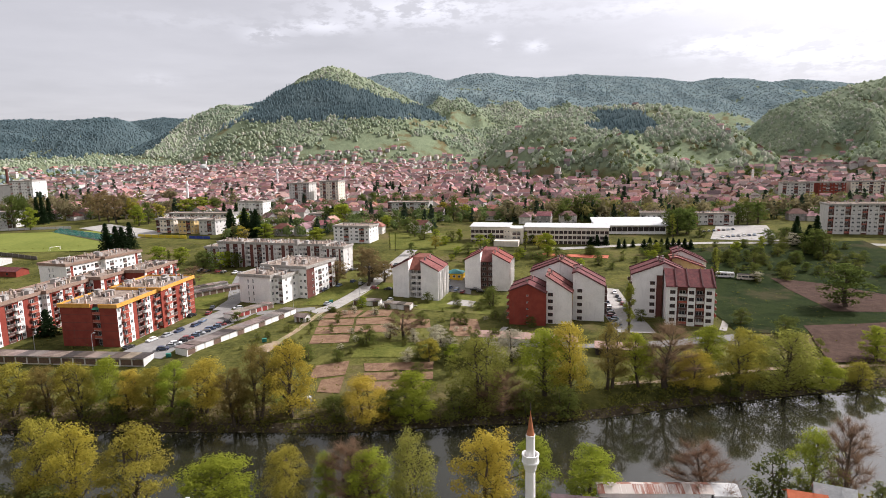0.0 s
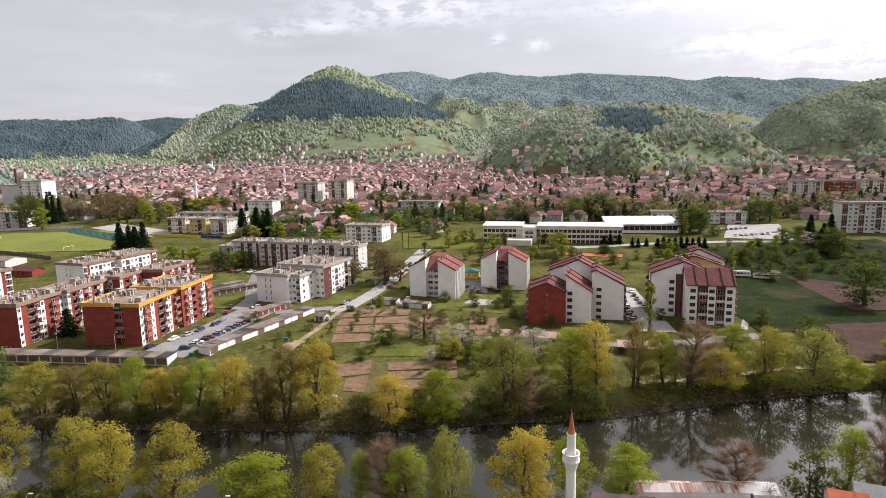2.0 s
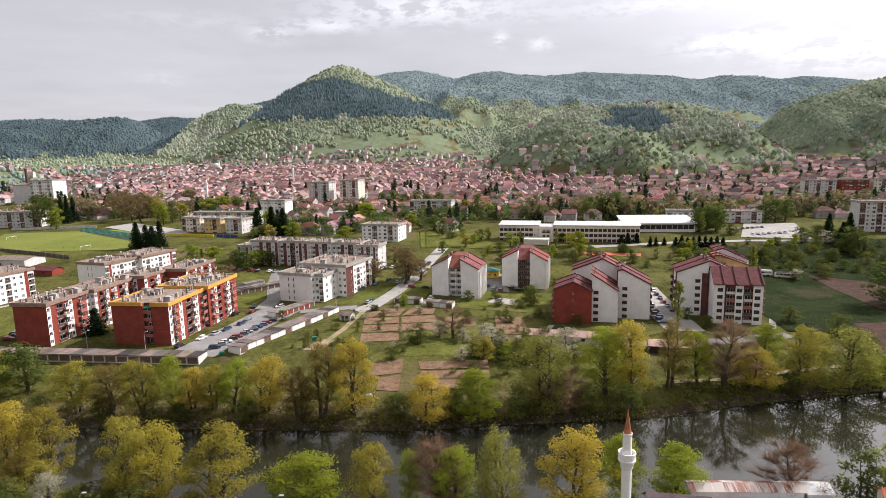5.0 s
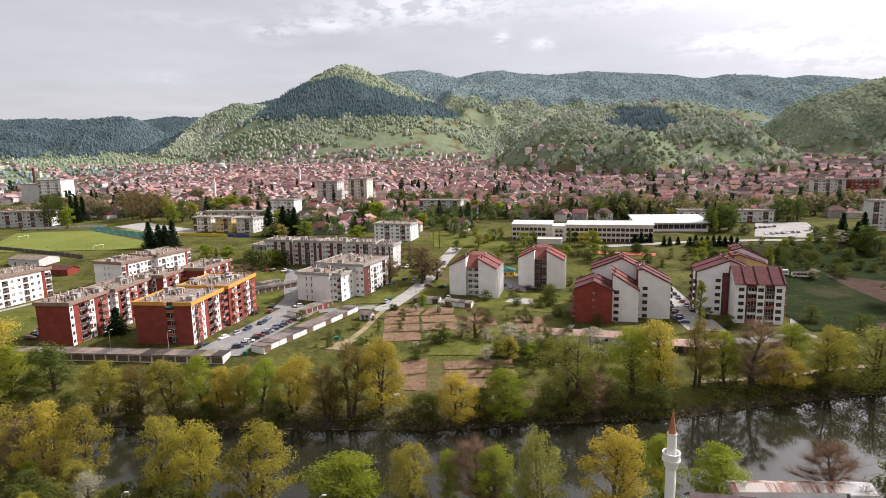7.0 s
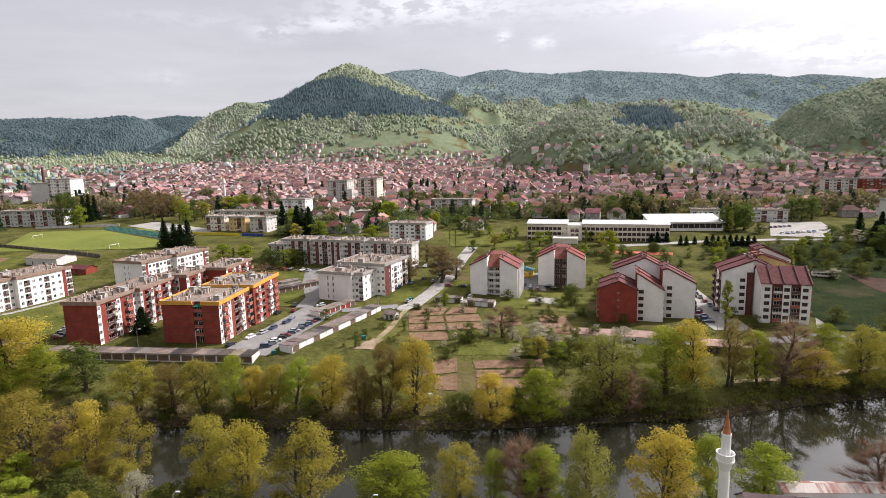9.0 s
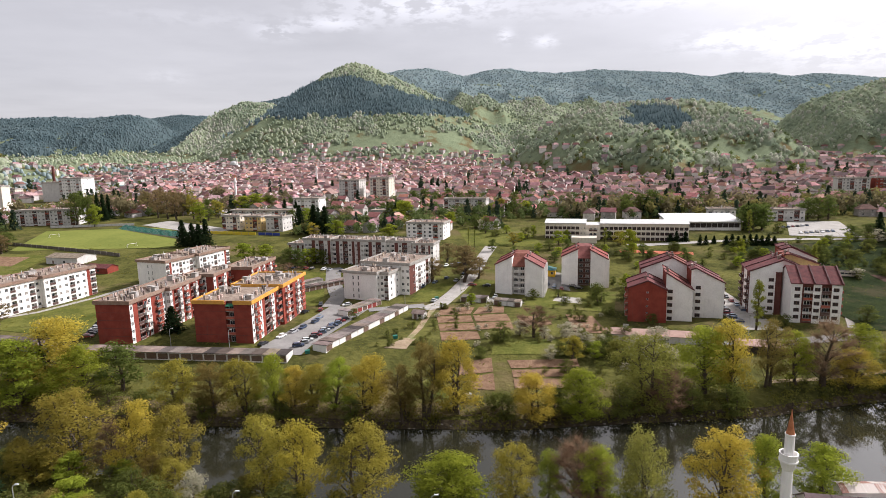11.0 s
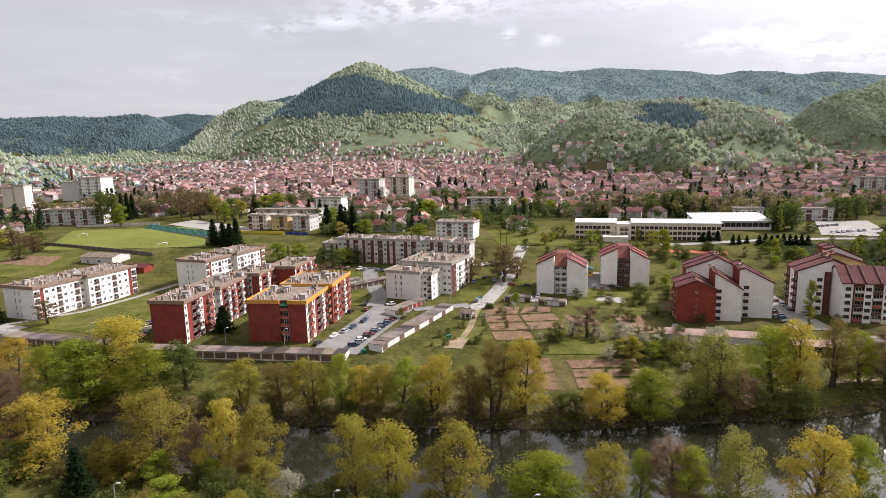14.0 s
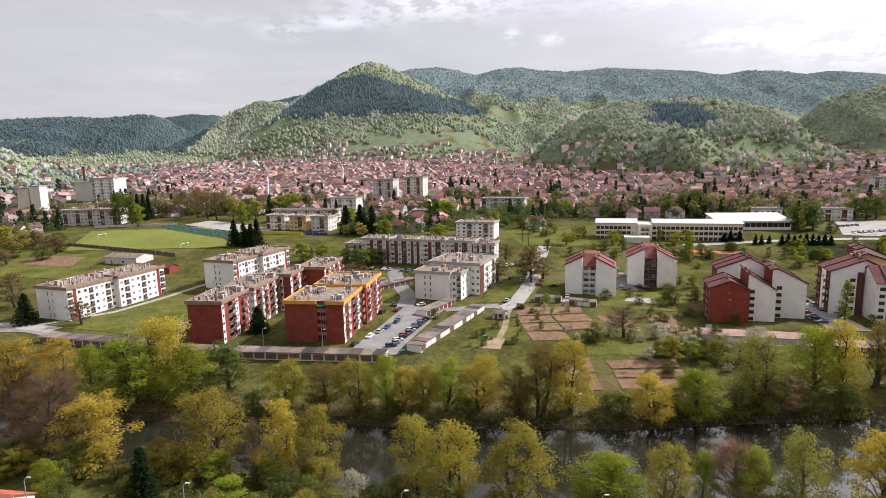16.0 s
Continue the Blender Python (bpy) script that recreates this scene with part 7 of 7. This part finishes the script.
# ---- far woods and the trees between the houses ----
# open pastures on the slopes: x, y, half width, half depth
PASTURES = ((-210, 1525, 170, 38), (-40, 1600, 120, 60), (-330, 1490, 90, 26), (-120, 1560, 150, 30), (50, 2030, 125, 75), (-40, 1760, 60, 30), (111, 1090, 62, 55), (70, 1150, 40, 30), (345, 1022, 112, 26), (420, 1003, 60, 18),
            (858, 1350, 62, 46), (790, 1290, 60, 30), (390, 1160, 42, 12), (1200, 2490, 130, 80), (1150, 2590, 60, 40), (74, 2610, 90, 26), (150, 1232, 40, 14), (330, 2300, 90, 40), (-620, 1650, 60, 40), (-800, 1500, 90, 40),
            (560, 1120, 45, 30), (640, 930, 60, 25), (300, 2620, 70, 24), (-560, 1420, 110, 30))


def pasture(x, y):
    """Below 1 inside an open pasture, with ragged edges (arrays)."""
    wob = 1 + 0.22 * np.sin(x / 17 + y / 29) + 0.16 * np.sin(x / 7.3 - y / 11)
    best = np.full(np.shape(x), 9.0)
    for px, py, rx, ry in PASTURES:
        best = np.minimum(best, np.hypot((x - px) / rx, (y - py) / ry) * wob)
    return best


def wooded(x, y, z):
    """0 where the hills are open, 1 broadleaf, 2 pale budding woods, 3 conifers and the western ridge, 4 far ridge in
    painted haze (arrays).
    """
    up = z - np.interp(y - 156, FLOOR_Y, FLOOR_Z)
    fld = np.sin(x / 61 + 1.7 * np.sin(y / 113)) + np.sin(y / 77 - x / 140) + 0.6 * np.sin(x / 23 + y / 31) + 0.4 * np.sin(x / 11 - y / 17)
    tone = np.sin(x / 173 + 0.8 * np.sin(y / 90)) + np.sin(y / 131 + x / 67) + 0.5 * np.sin(x / 19 + y / 13)
    cr = np.hypot(x + 378, y - 1970)
    kind = np.where(tone > 0.55, 2, 1)
    on = np.where(up > 55, fld > -1.75, fld > 0.1) | (x < -1000) | (y > 2350)
    cone = (cr < 470) & (y < 2040)
    belt = cone & (z > 172 + 12 * fld - 0.16 * np.clip(-420 - x, 0, 300)) & (z < 292 + 7 * tone - 0.32 * np.clip(x + 330, 0, 400))
    on = np.where(cone, (z >= 172) | (fld > -0.6), on)
    # the grassy shoulder of the cone
    on = on & ~(cone & ~belt & (x > -300) & (z > 190) & (fld < 0.4))
    kind = np.where(belt, 3, kind)
    # western and far ridges get bluish tones, haze put into the colour
    kind = np.where((x < -1000), 3, kind)
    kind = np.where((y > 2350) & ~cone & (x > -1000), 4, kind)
    spot = (y < 1262) & (np.abs(x - 310 - 10 * tone) < 50 + 10 * np.sin(y / 19)) & (z > 112 + 6 * fld) & (z < 136 + 4 * tone)
    kind = np.where(spot, 3, kind)
    on = (on & ((pasture(x, y) > 1) | (x < -1000)) | spot) & (up > 14)
    return np.where(on, kind, 0)


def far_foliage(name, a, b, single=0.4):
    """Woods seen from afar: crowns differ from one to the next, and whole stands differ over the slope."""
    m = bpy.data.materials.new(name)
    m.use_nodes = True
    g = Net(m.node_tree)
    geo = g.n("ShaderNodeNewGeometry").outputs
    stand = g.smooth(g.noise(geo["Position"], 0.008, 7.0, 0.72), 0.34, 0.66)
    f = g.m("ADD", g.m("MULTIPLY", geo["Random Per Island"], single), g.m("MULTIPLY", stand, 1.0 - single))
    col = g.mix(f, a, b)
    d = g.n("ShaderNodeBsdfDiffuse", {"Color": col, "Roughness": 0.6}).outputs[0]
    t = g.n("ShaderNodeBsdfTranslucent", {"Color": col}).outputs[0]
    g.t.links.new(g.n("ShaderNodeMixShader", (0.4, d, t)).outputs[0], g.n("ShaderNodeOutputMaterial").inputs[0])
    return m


# paler and bluer than leaves are: haze painted into the base colours
HAZED_LEAF = far_foliage("far_leaf", (0.250, 0.310, 0.215), (0.50, 0.545, 0.375))
HAZED_BUD = far_foliage("far_bud", (0.40, 0.415, 0.340), (0.66, 0.650, 0.54), 0.6)
HAZED_RIDGE = far_foliage("fir_and_beech", (0.250, 0.330, 0.345), (0.40, 0.475, 0.470))
HAZED_PINE = far_foliage("far_pine", (0.105, 0.155, 0.168), (0.185, 0.245, 0.250))
# the closed canopy, as uneven sheets of crowns over the slopes
rs = np.random.RandomState(9)
ca = np.arange(-0.96, 0.80, 0.0034)
cd = np.exp(np.arange(math.log(830), math.log(4980), 0.0088))
CA, CD = np.meshgrid(ca, cd)
CA = CA + rs.uniform(-0.0014, 0.0014, CA.shape)
CD = CD * (1 + rs.uniform(-0.0035, 0.0035, CD.shape))
CX, CY = -40 + CD * np.sin(CA), CD * np.cos(CA)
CZ = land(CX, CY)
KIND = wooded(CX, CY, CZ)
TOPZ = CZ + rs.uniform(0.25, 0.65, CZ.shape) * 6.0 * (CD / 1500) ** 0.45
TOPZ = np.where(KIND == 0, CZ - 2.0, TOPZ)
n1, n0 = CZ.shape
cidx = np.arange(n0 * n1).reshape(n1, n0)
quads = np.stack([cidx[:-1, :-1], cidx[:-1, 1:], cidx[1:, 1:], cidx[1:, :-1]], -1).reshape(-1, 4)
kmax = np.stack([KIND.reshape(-1)[quads[:, k]] for k in range(4)], -1)
for kk, nm, lab, mat in ((1, "broadleaf_woods", "budding broadleaf woods on the hillsides", HAZED_LEAF), (2, "budding_woods", "woods just coming into leaf, paled grey-green with painted haze", HAZED_LEAF), (3, "pine_woods", "dark conifer woods on the steep cone, with western ridge woods", HAZED_PINE), (4, "ridge_woods", "woods on the far ridge, blue-grey with painted haze", HAZED_RIDGE)):
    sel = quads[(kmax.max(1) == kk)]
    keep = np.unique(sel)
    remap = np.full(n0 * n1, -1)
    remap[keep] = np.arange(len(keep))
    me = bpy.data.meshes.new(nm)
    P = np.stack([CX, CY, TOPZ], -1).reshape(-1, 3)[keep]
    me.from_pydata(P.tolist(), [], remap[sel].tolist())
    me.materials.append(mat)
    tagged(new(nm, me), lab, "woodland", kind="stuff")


def crowns(name, label, mat, X, Y, Z, W, H, sharp, rs):
    """Many far crowns in one mesh: uneven five-sided domes, or spires where sharp."""
    k = len(X)
    n = 4 if sharp else 5
    rings = ((0.0, 0.50),) if sharp else ((0.0, 0.46), (0.62, 0.42))
    pts = []
    for zz, rr in rings:
        for j in range(n):
            a = 2 * math.pi * (j + rs.uniform(0, 0.7, k)) / n
            q = rr * W * rs.uniform(0.75, 1.2, k)
            pts.append(np.stack([X + np.cos(a) * q, Y + np.sin(a) * q, Z + H * (zz + rs.uniform(-0.08, 0.08, k))], -1))
    pts.append(np.stack([X + rs.normal(0, 0.08, k) * W, Y, Z + H], -1))
    m = len(pts)
    V = np.stack(pts, 1).reshape(-1, 3)
    one = []
    for r in range(len(rings) - 1):
        for j in range(n):
            a, b, c, d = r * n + j, r * n + (j + 1) % n, (r + 1) * n + (j + 1) % n, (r + 1) * n + j
            one += [(a, b, c), (a, c, d)]
    last = (len(rings) - 1) * n
    one += [(last + j, last + (j + 1) % n, m - 1) for j in range(n)]
    F = (np.array(one)[None] + (np.arange(k) * m)[:, None, None]).reshape(-1, 3)
    me = bpy.data.meshes.new(name)
    me.from_pydata(V.tolist(), [], F.tolist())
    me.polygons.foreach_set("use_smooth", [True] * len(me.polygons))
    me.materials.append(mat)
    tagged(new(name, me), label, "woodland", kind="stuff")


# crowns fitted to the camera's view: densest face-on, only the sheet where hidden
lift = np.arctan2(CZ + 6 - 66.0, CD)
seen = lift >= np.maximum.accumulate(lift, 0) - 0.0012
face_on = np.zeros_like(lift)
face_on[:-1] = np.clip(np.diff(np.maximum.accumulate(lift, 0), axis=0), 0, 0.02) + 0.0004
size = 6.8 * (CD / 1500) ** 0.28
want = np.where(seen & (KIND > 0), 0.0034 * face_on / (size / CD) ** 2 * np.where(KIND == 3, 2.4, np.where(KIND == 4, 1.6, 2.4)), 0.0)
lone = np.where(seen & (KIND == 0) & (pasture(CX, CY) > 0.75) & ((CZ - np.interp(CY - 156, FLOOR_Y, FLOOR_Z) > 14) | (CX < -520) & (CD > 1000)), 0.0034 * face_on / (size / CD) ** 2 * 0.9, 0.0)
many = rs.poisson(want + lone)
pick = np.repeat(np.arange(many.size), many.reshape(-1))
jit_a, jit_d = rs.uniform(-0.0017, 0.0017, len(pick)), rs.uniform(-0.0044, 0.0044, len(pick))
pa, pd = CA.reshape(-1)[pick] + jit_a, CD.reshape(-1)[pick] * (1 + jit_d)
PX, PY = -40 + pd * np.sin(pa), pd * np.cos(pa)
PZ = land(PX, PY)
PK = KIND.reshape(-1)[pick]
PK = np.where((PK == 0) & (PX < -420) & (PY < 1450), 4, PK)
PS = size.reshape(-1)[pick] * rs.uniform(0.6, 1.35, len(pick))
toss = rs.rand(len(pick))
pale = (PK < 3) & np.where(PK == 2, toss < 0.55, toss < 0.14)
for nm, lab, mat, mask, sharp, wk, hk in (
        ("broadleaf_crowns", "single broadleaf crowns on the hillsides", HAZED_LEAF, (PK < 3) & ~pale, False, 1.15, 0.95), ("budding_crowns", "single pale budding crowns, paled further with painted haze", HAZED_BUD, pale, False, 1.0, 1.05),
        ("ridge_crowns", "rounded crowns of ridge and western slope, blued with painted haze", HAZED_RIDGE, PK == 4, False, 1.0, 0.9), ("ridge_crowns", "rounded broadleaf crowns on the long western ridge, blued with painted haze", HAZED_PINE, (PK == 3) & (PX < -1000), False, 1.0, 0.9),
        ("pine_crowns", "pointed dark conifers on the steep cone", HAZED_PINE, (PK == 3) & (PX >= -1000), True, 0.75, 1.55)):
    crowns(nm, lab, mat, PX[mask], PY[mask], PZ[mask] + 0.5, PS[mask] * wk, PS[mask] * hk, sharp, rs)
# ---- the town: houses one by one near by, a joined mass further off ----
TAKEN = ((-420, -170, 380, 560), (-10, 170, 360, 480), (160, 320, 370, 470), (-250, -170, 440, 535), (-95, -45, 395, 440), (-190, -110, 635, 680), (340, 460, 610, 665),
         (-450, -375, 500, 540), (-580, -505, 600, 765), (-215, -175, 565, 600), (-130, -85, 495, 525), (-66, -15, 545, 585), (-320, -305, 690, 710), (-572, -535, 1315, 1350))


def is_free(x, y, m=6):
    return not any(a - m < x < b2 + m and c - m < y < d + m for a, b2, c, d in TAKEN)


def house(k):
    """One of the house patterns, with hipped or gabled roof, chimney and windows."""
    r = random.Random(100 + k)
    w, d, h = r.uniform(9, 13), r.uniform(8, 10.5), r.choice((4.2, 5.8, 6.4, 7.6))
    rise = r.uniform(2.4, 3.6)
    top = new("house")
    bm = bmesh.new()
    box(bm, -w / 2, w / 2, -d / 2, d / 2, -4, h)
    hip = k % 3 == 0
    if not hip:
        for xx, fl in ((-w / 2, True), (w / 2, False)):
            p = [(xx, -d / 2, h), (xx, d / 2, h), (xx, 0, h + rise)]
            face(bm, p[::-1] if fl else p)
    part("wall", bm, TOWNWALL, top)
    bm = bmesh.new()
    o = 0.55
    ex = w / 2 + o if not hip else w / 2 - d * 0.42
    za = h - o * rise / (d / 2) + 0.1
    zr = h + rise + 0.12
    face(bm, ((-w / 2 - o, -d / 2 - o, za), (w / 2 + o, -d / 2 - o, za), (ex, 0, zr), (-ex, 0, zr)))
    face(bm, ((w / 2 + o, d / 2 + o, za), (-w / 2 - o, d / 2 + o, za), (-ex, 0, zr), (ex, 0, zr)))
    face(bm, ((w / 2 + o, -d / 2 - o, za), (w / 2 + o, d / 2 + o, za), (ex, 0, zr))) if hip else None
    face(bm, ((-w / 2 - o, d / 2 + o, za), (-w / 2 - o, -d / 2 - o, za), (-ex, 0, zr))) if hip else None
    face(bm, ((-w / 2 - o, d / 2 + o, za - 0.12), (w / 2 + o, d / 2 + o, za - 0.12), (w / 2 + o, -d / 2 - o, za - 0.12), (-w / 2 - o, -d / 2 - o, za - 0.12)))
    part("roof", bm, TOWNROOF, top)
    shared("chimney", CHIMNEY, top, pose(w * 0.2, d * 0.15, h + rise * 0.5) @ Matrix.Diagonal((1, 1, 1.6, 1)))
    n = 2
    for f in range(int(h // 2.8)):
        for j in range(n):
            shared("window", WINDOW, top, pose(-w / 2 + w * (j + 0.5) / n, -d / 2 - 0.03, 0.9 + 2.8 * f) @ Matrix.Diagonal((1.3, 1, 1.4, 1)))
    return tagged(top, ("detached house with a hipped red tiled roof" if hip else "detached house with a gabled red tiled roof"), "house", "houses of the town")


rnd = random.Random(41)
sites = []
y = 432.0
while y < 1540:
    step = 15.5 if y < 900 else 18.0
    x = -0.92 * y - 60
    while x < 0.86 * y + 40:
        px, py = x + rnd.uniform(-4, 4), y + rnd.uniform(-4, 4)
        x += step
        up = ground_z(px, py) - float(np.interp(py - 156, FLOOR_Y, FLOOR_Z))
        old = math.exp(-((px + 240) / 260) ** 2)
        p = 0.74 + 0.2 * old if up < 10 else (0.36 if px < 0 else 0.10) if up < 40 else 0.02
        if py < 560:
            p = 0.30
        if px < -520 and py < 1000:
            p *= 0.6
        if py > 1150:
            p *= 0.75 * math.exp(-((px + 330) / 420) ** 2) + 0.2
        if rnd.random() < p and is_free(px, py):
            sites.append((px, py))
    y += step * (0.95 if y < 900 else 1.0)
sites.sort(key=lambda s: math.hypot(s[0] + 40, s[1]))
models = [house(k) for k in range(9)]
NEAR_N = 196
for k, (px, py) in enumerate(sites[:NEAR_N]):
    m = pose(px, py, ground_z(px, py) + 0.1, 0, 0, rnd.choice((-15, 75, -20, 70, 165, 10, -40)) + rnd.uniform(-8, 8))
    if k < 9:
        models[k].matrix_world = m
    else:
        copy_thing(models[k % 9], m)
V, F, MI = [], [], []
for px, py in sites[NEAR_N:]:
    w, d, h, rise = rnd.uniform(8, 14), rnd.uniform(7.5, 10.5), rnd.uniform(4.5, 8.0), rnd.uniform(2.4, 3.8)
    a = radians(rnd.choice((-15, 75, -20, 70, 165, 10, -40)) + rnd.uniform(-10, 10))
    z, ca, sa, o = ground_z(px, py), math.cos(a), math.sin(a), 0.6

    def P(u, v, zz):
        return (px + ca * u - sa * v, py + sa * u + ca * v, z + zz)
    k = len(V)
    V += [P(-w / 2, -d / 2, -4), P(w / 2, -d / 2, -4), P(w / 2, d / 2, -4), P(-w / 2, d / 2, -4), P(-w / 2, -d / 2, h), P(w / 2, -d / 2, h), P(w / 2, d / 2, h), P(-w / 2, d / 2, h), P(-w / 2, 0, h + rise), P(w / 2, 0, h + rise)]
    F += [(k, k + 1, k + 5, k + 4), (k + 1, k + 2, k + 6, k + 9, k + 5), (k + 2, k + 3, k + 7, k + 6), (k + 3, k, k + 4, k + 8, k + 7)]
    MI += [0] * 4
    k = len(V)
    e = w / 2 + o if rnd.random() < 0.6 else w / 2 - d * 0.35
    zl = h - 0.5
    V += [P(-w / 2 - o, -d / 2 - o, zl), P(w / 2 + o, -d / 2 - o, zl), P(e, 0, h + rise + 0.1), P(-e, 0, h + rise + 0.1), P(-w / 2 - o, d / 2 + o, zl), P(w / 2 + o, d / 2 + o, zl)]
    F += [(k, k + 1, k + 2, k + 3), (k + 5, k + 4, k + 3, k + 2), (k + 1, k + 5, k + 2), (k + 4, k, k + 3)]
    MI += [1] * 4
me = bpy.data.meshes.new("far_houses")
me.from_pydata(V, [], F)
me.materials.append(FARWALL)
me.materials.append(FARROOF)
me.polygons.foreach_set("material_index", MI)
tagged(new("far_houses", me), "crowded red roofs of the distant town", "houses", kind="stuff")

# ---- trees between the houses ----
def leafy_mass(name, label, mat, count, y0, y1, seed, size, accept, conifer=False):
    rnd = random.Random(seed)
    rs = np.random.RandomState(seed)
    verts = []
    made = 0
    while made < count:
        yy = math.exp(rnd.uniform(math.log(y0), math.log(y1)))
        xx = rnd.uniform(-0.9 * yy - 50, 0.85 * yy + 30)
        if not accept(xx, yy, rnd):
            continue
        made += 1
        h = size * rnd.uniform(0.55, 1.35)
        n = int(100 * min(1.0, (450 / yy) ** 1.6)) + 14
        q = (0.42 + 0.34 * min(2.0, yy / 600)) * h / 9
        if conifer:
            t = rs.rand(n) ** 1.3
            r, a = h * 0.21 * (1.02 - t), rs.uniform(0, 6.28, n)
            v = np.stack([np.cos(a), np.sin(a), np.full(n, 0.5)], 1)
            C = np.stack([np.cos(a) * r, np.sin(a) * r, h * (0.05 + 0.93 * t)], 1)
        else:
            knots = rs.normal(0, 1, (7, 3))
            knots /= np.linalg.norm(knots, axis=1, keepdims=True)
            v = rs.normal(0, 1, (n, 3))
            v = v / np.linalg.norm(v, axis=1, keepdims=True) * 0.62 + knots[rs.randint(0, 7, n)] * 0.55
            C = v * rs.uniform(0.6, 1.0, (n, 1)) * h * np.array((0.42, 0.42, 0.40)) + np.array((0, 0, h * 0.56))
        C = C + np.array((xx, yy, ground_z(xx, yy)))
        verts.append(tri_leaves(C, v + rs.normal(0, 0.5, (n, 3)) + np.array((0, 0, 0.2)), q, rs))
    V = np.concatenate(verts)
    me = bpy.data.meshes.new(name)
    me.from_pydata(V.tolist(), [], np.arange(len(V)).reshape(-1, 3).tolist())
    me.materials.append(mat)
    tagged(new(name, me), label, "trees", kind="stuff")


def in_town(xx, yy, rnd):
    return is_free(xx, yy, 2) and ground_z(xx, yy) - float(np.interp(yy - 156, FLOOR_Y, FLOOR_Z)) < 60


def in_belt(xx, yy, rnd):
    return is_free(xx, yy, 2) and (xx < -60 or xx > -20 or yy > 455) and (yy > 400 or abs(xx) > 60)


TOWN_GREEN = far_foliage("town_green_leaf", (0.045, 0.070, 0.026), (0.21, 0.26, 0.085))
TOWN_OLIVE = far_foliage("town_olive_leaf", (0.12, 0.115, 0.035), (0.33, 0.29, 0.10))
TOWN_BROWN = far_foliage("town_bud_leaf", (0.13, 0.115, 0.060), (0.27, 0.23, 0.12))
leafy_mass("town_trees", "green spring trees between the houses", TOWN_GREEN, 2000, 500, 1400, 5, 8.5, in_town)
leafy_mass("town_trees", "yellow-green spring trees between the houses", TOWN_OLIVE, 560, 430, 1200, 6, 8.5, in_town)
leafy_mass("belt_trees", "belt of green trees at the town's near edge", TOWN_GREEN, 950, 425, 640, 7, 9.5, in_belt)
leafy_mass("belt_trees", "belt of brown-green budding trees at the town's edge", TOWN_BROWN, 130, 425, 620, 8, 10.5, in_belt)
def in_grove(xx, yy, rnd):
    return (-345 < xx < -225 and 515 < yy < 625 or -480 < xx < -330 and 560 < yy < 700 or 40 < xx < 330 and 470 < yy < 540) and is_free(xx, yy, 2)


leafy_mass("grove", "tall brown-green plane trees behind the stadium", TOWN_BROWN, 90, 460, 720, 15, 17, in_grove)
leafy_mass("grove", "tall green trees behind the stadium", TOWN_OLIVE, 50, 460, 720, 16, 15, in_grove)
leafy_mass("town_conifers", "dark conifers between the houses", far_foliage("town_needle", (0.022, 0.036, 0.022), (0.060, 0.085, 0.048)), 300, 430, 900, 9, 14.5, in_belt, True)
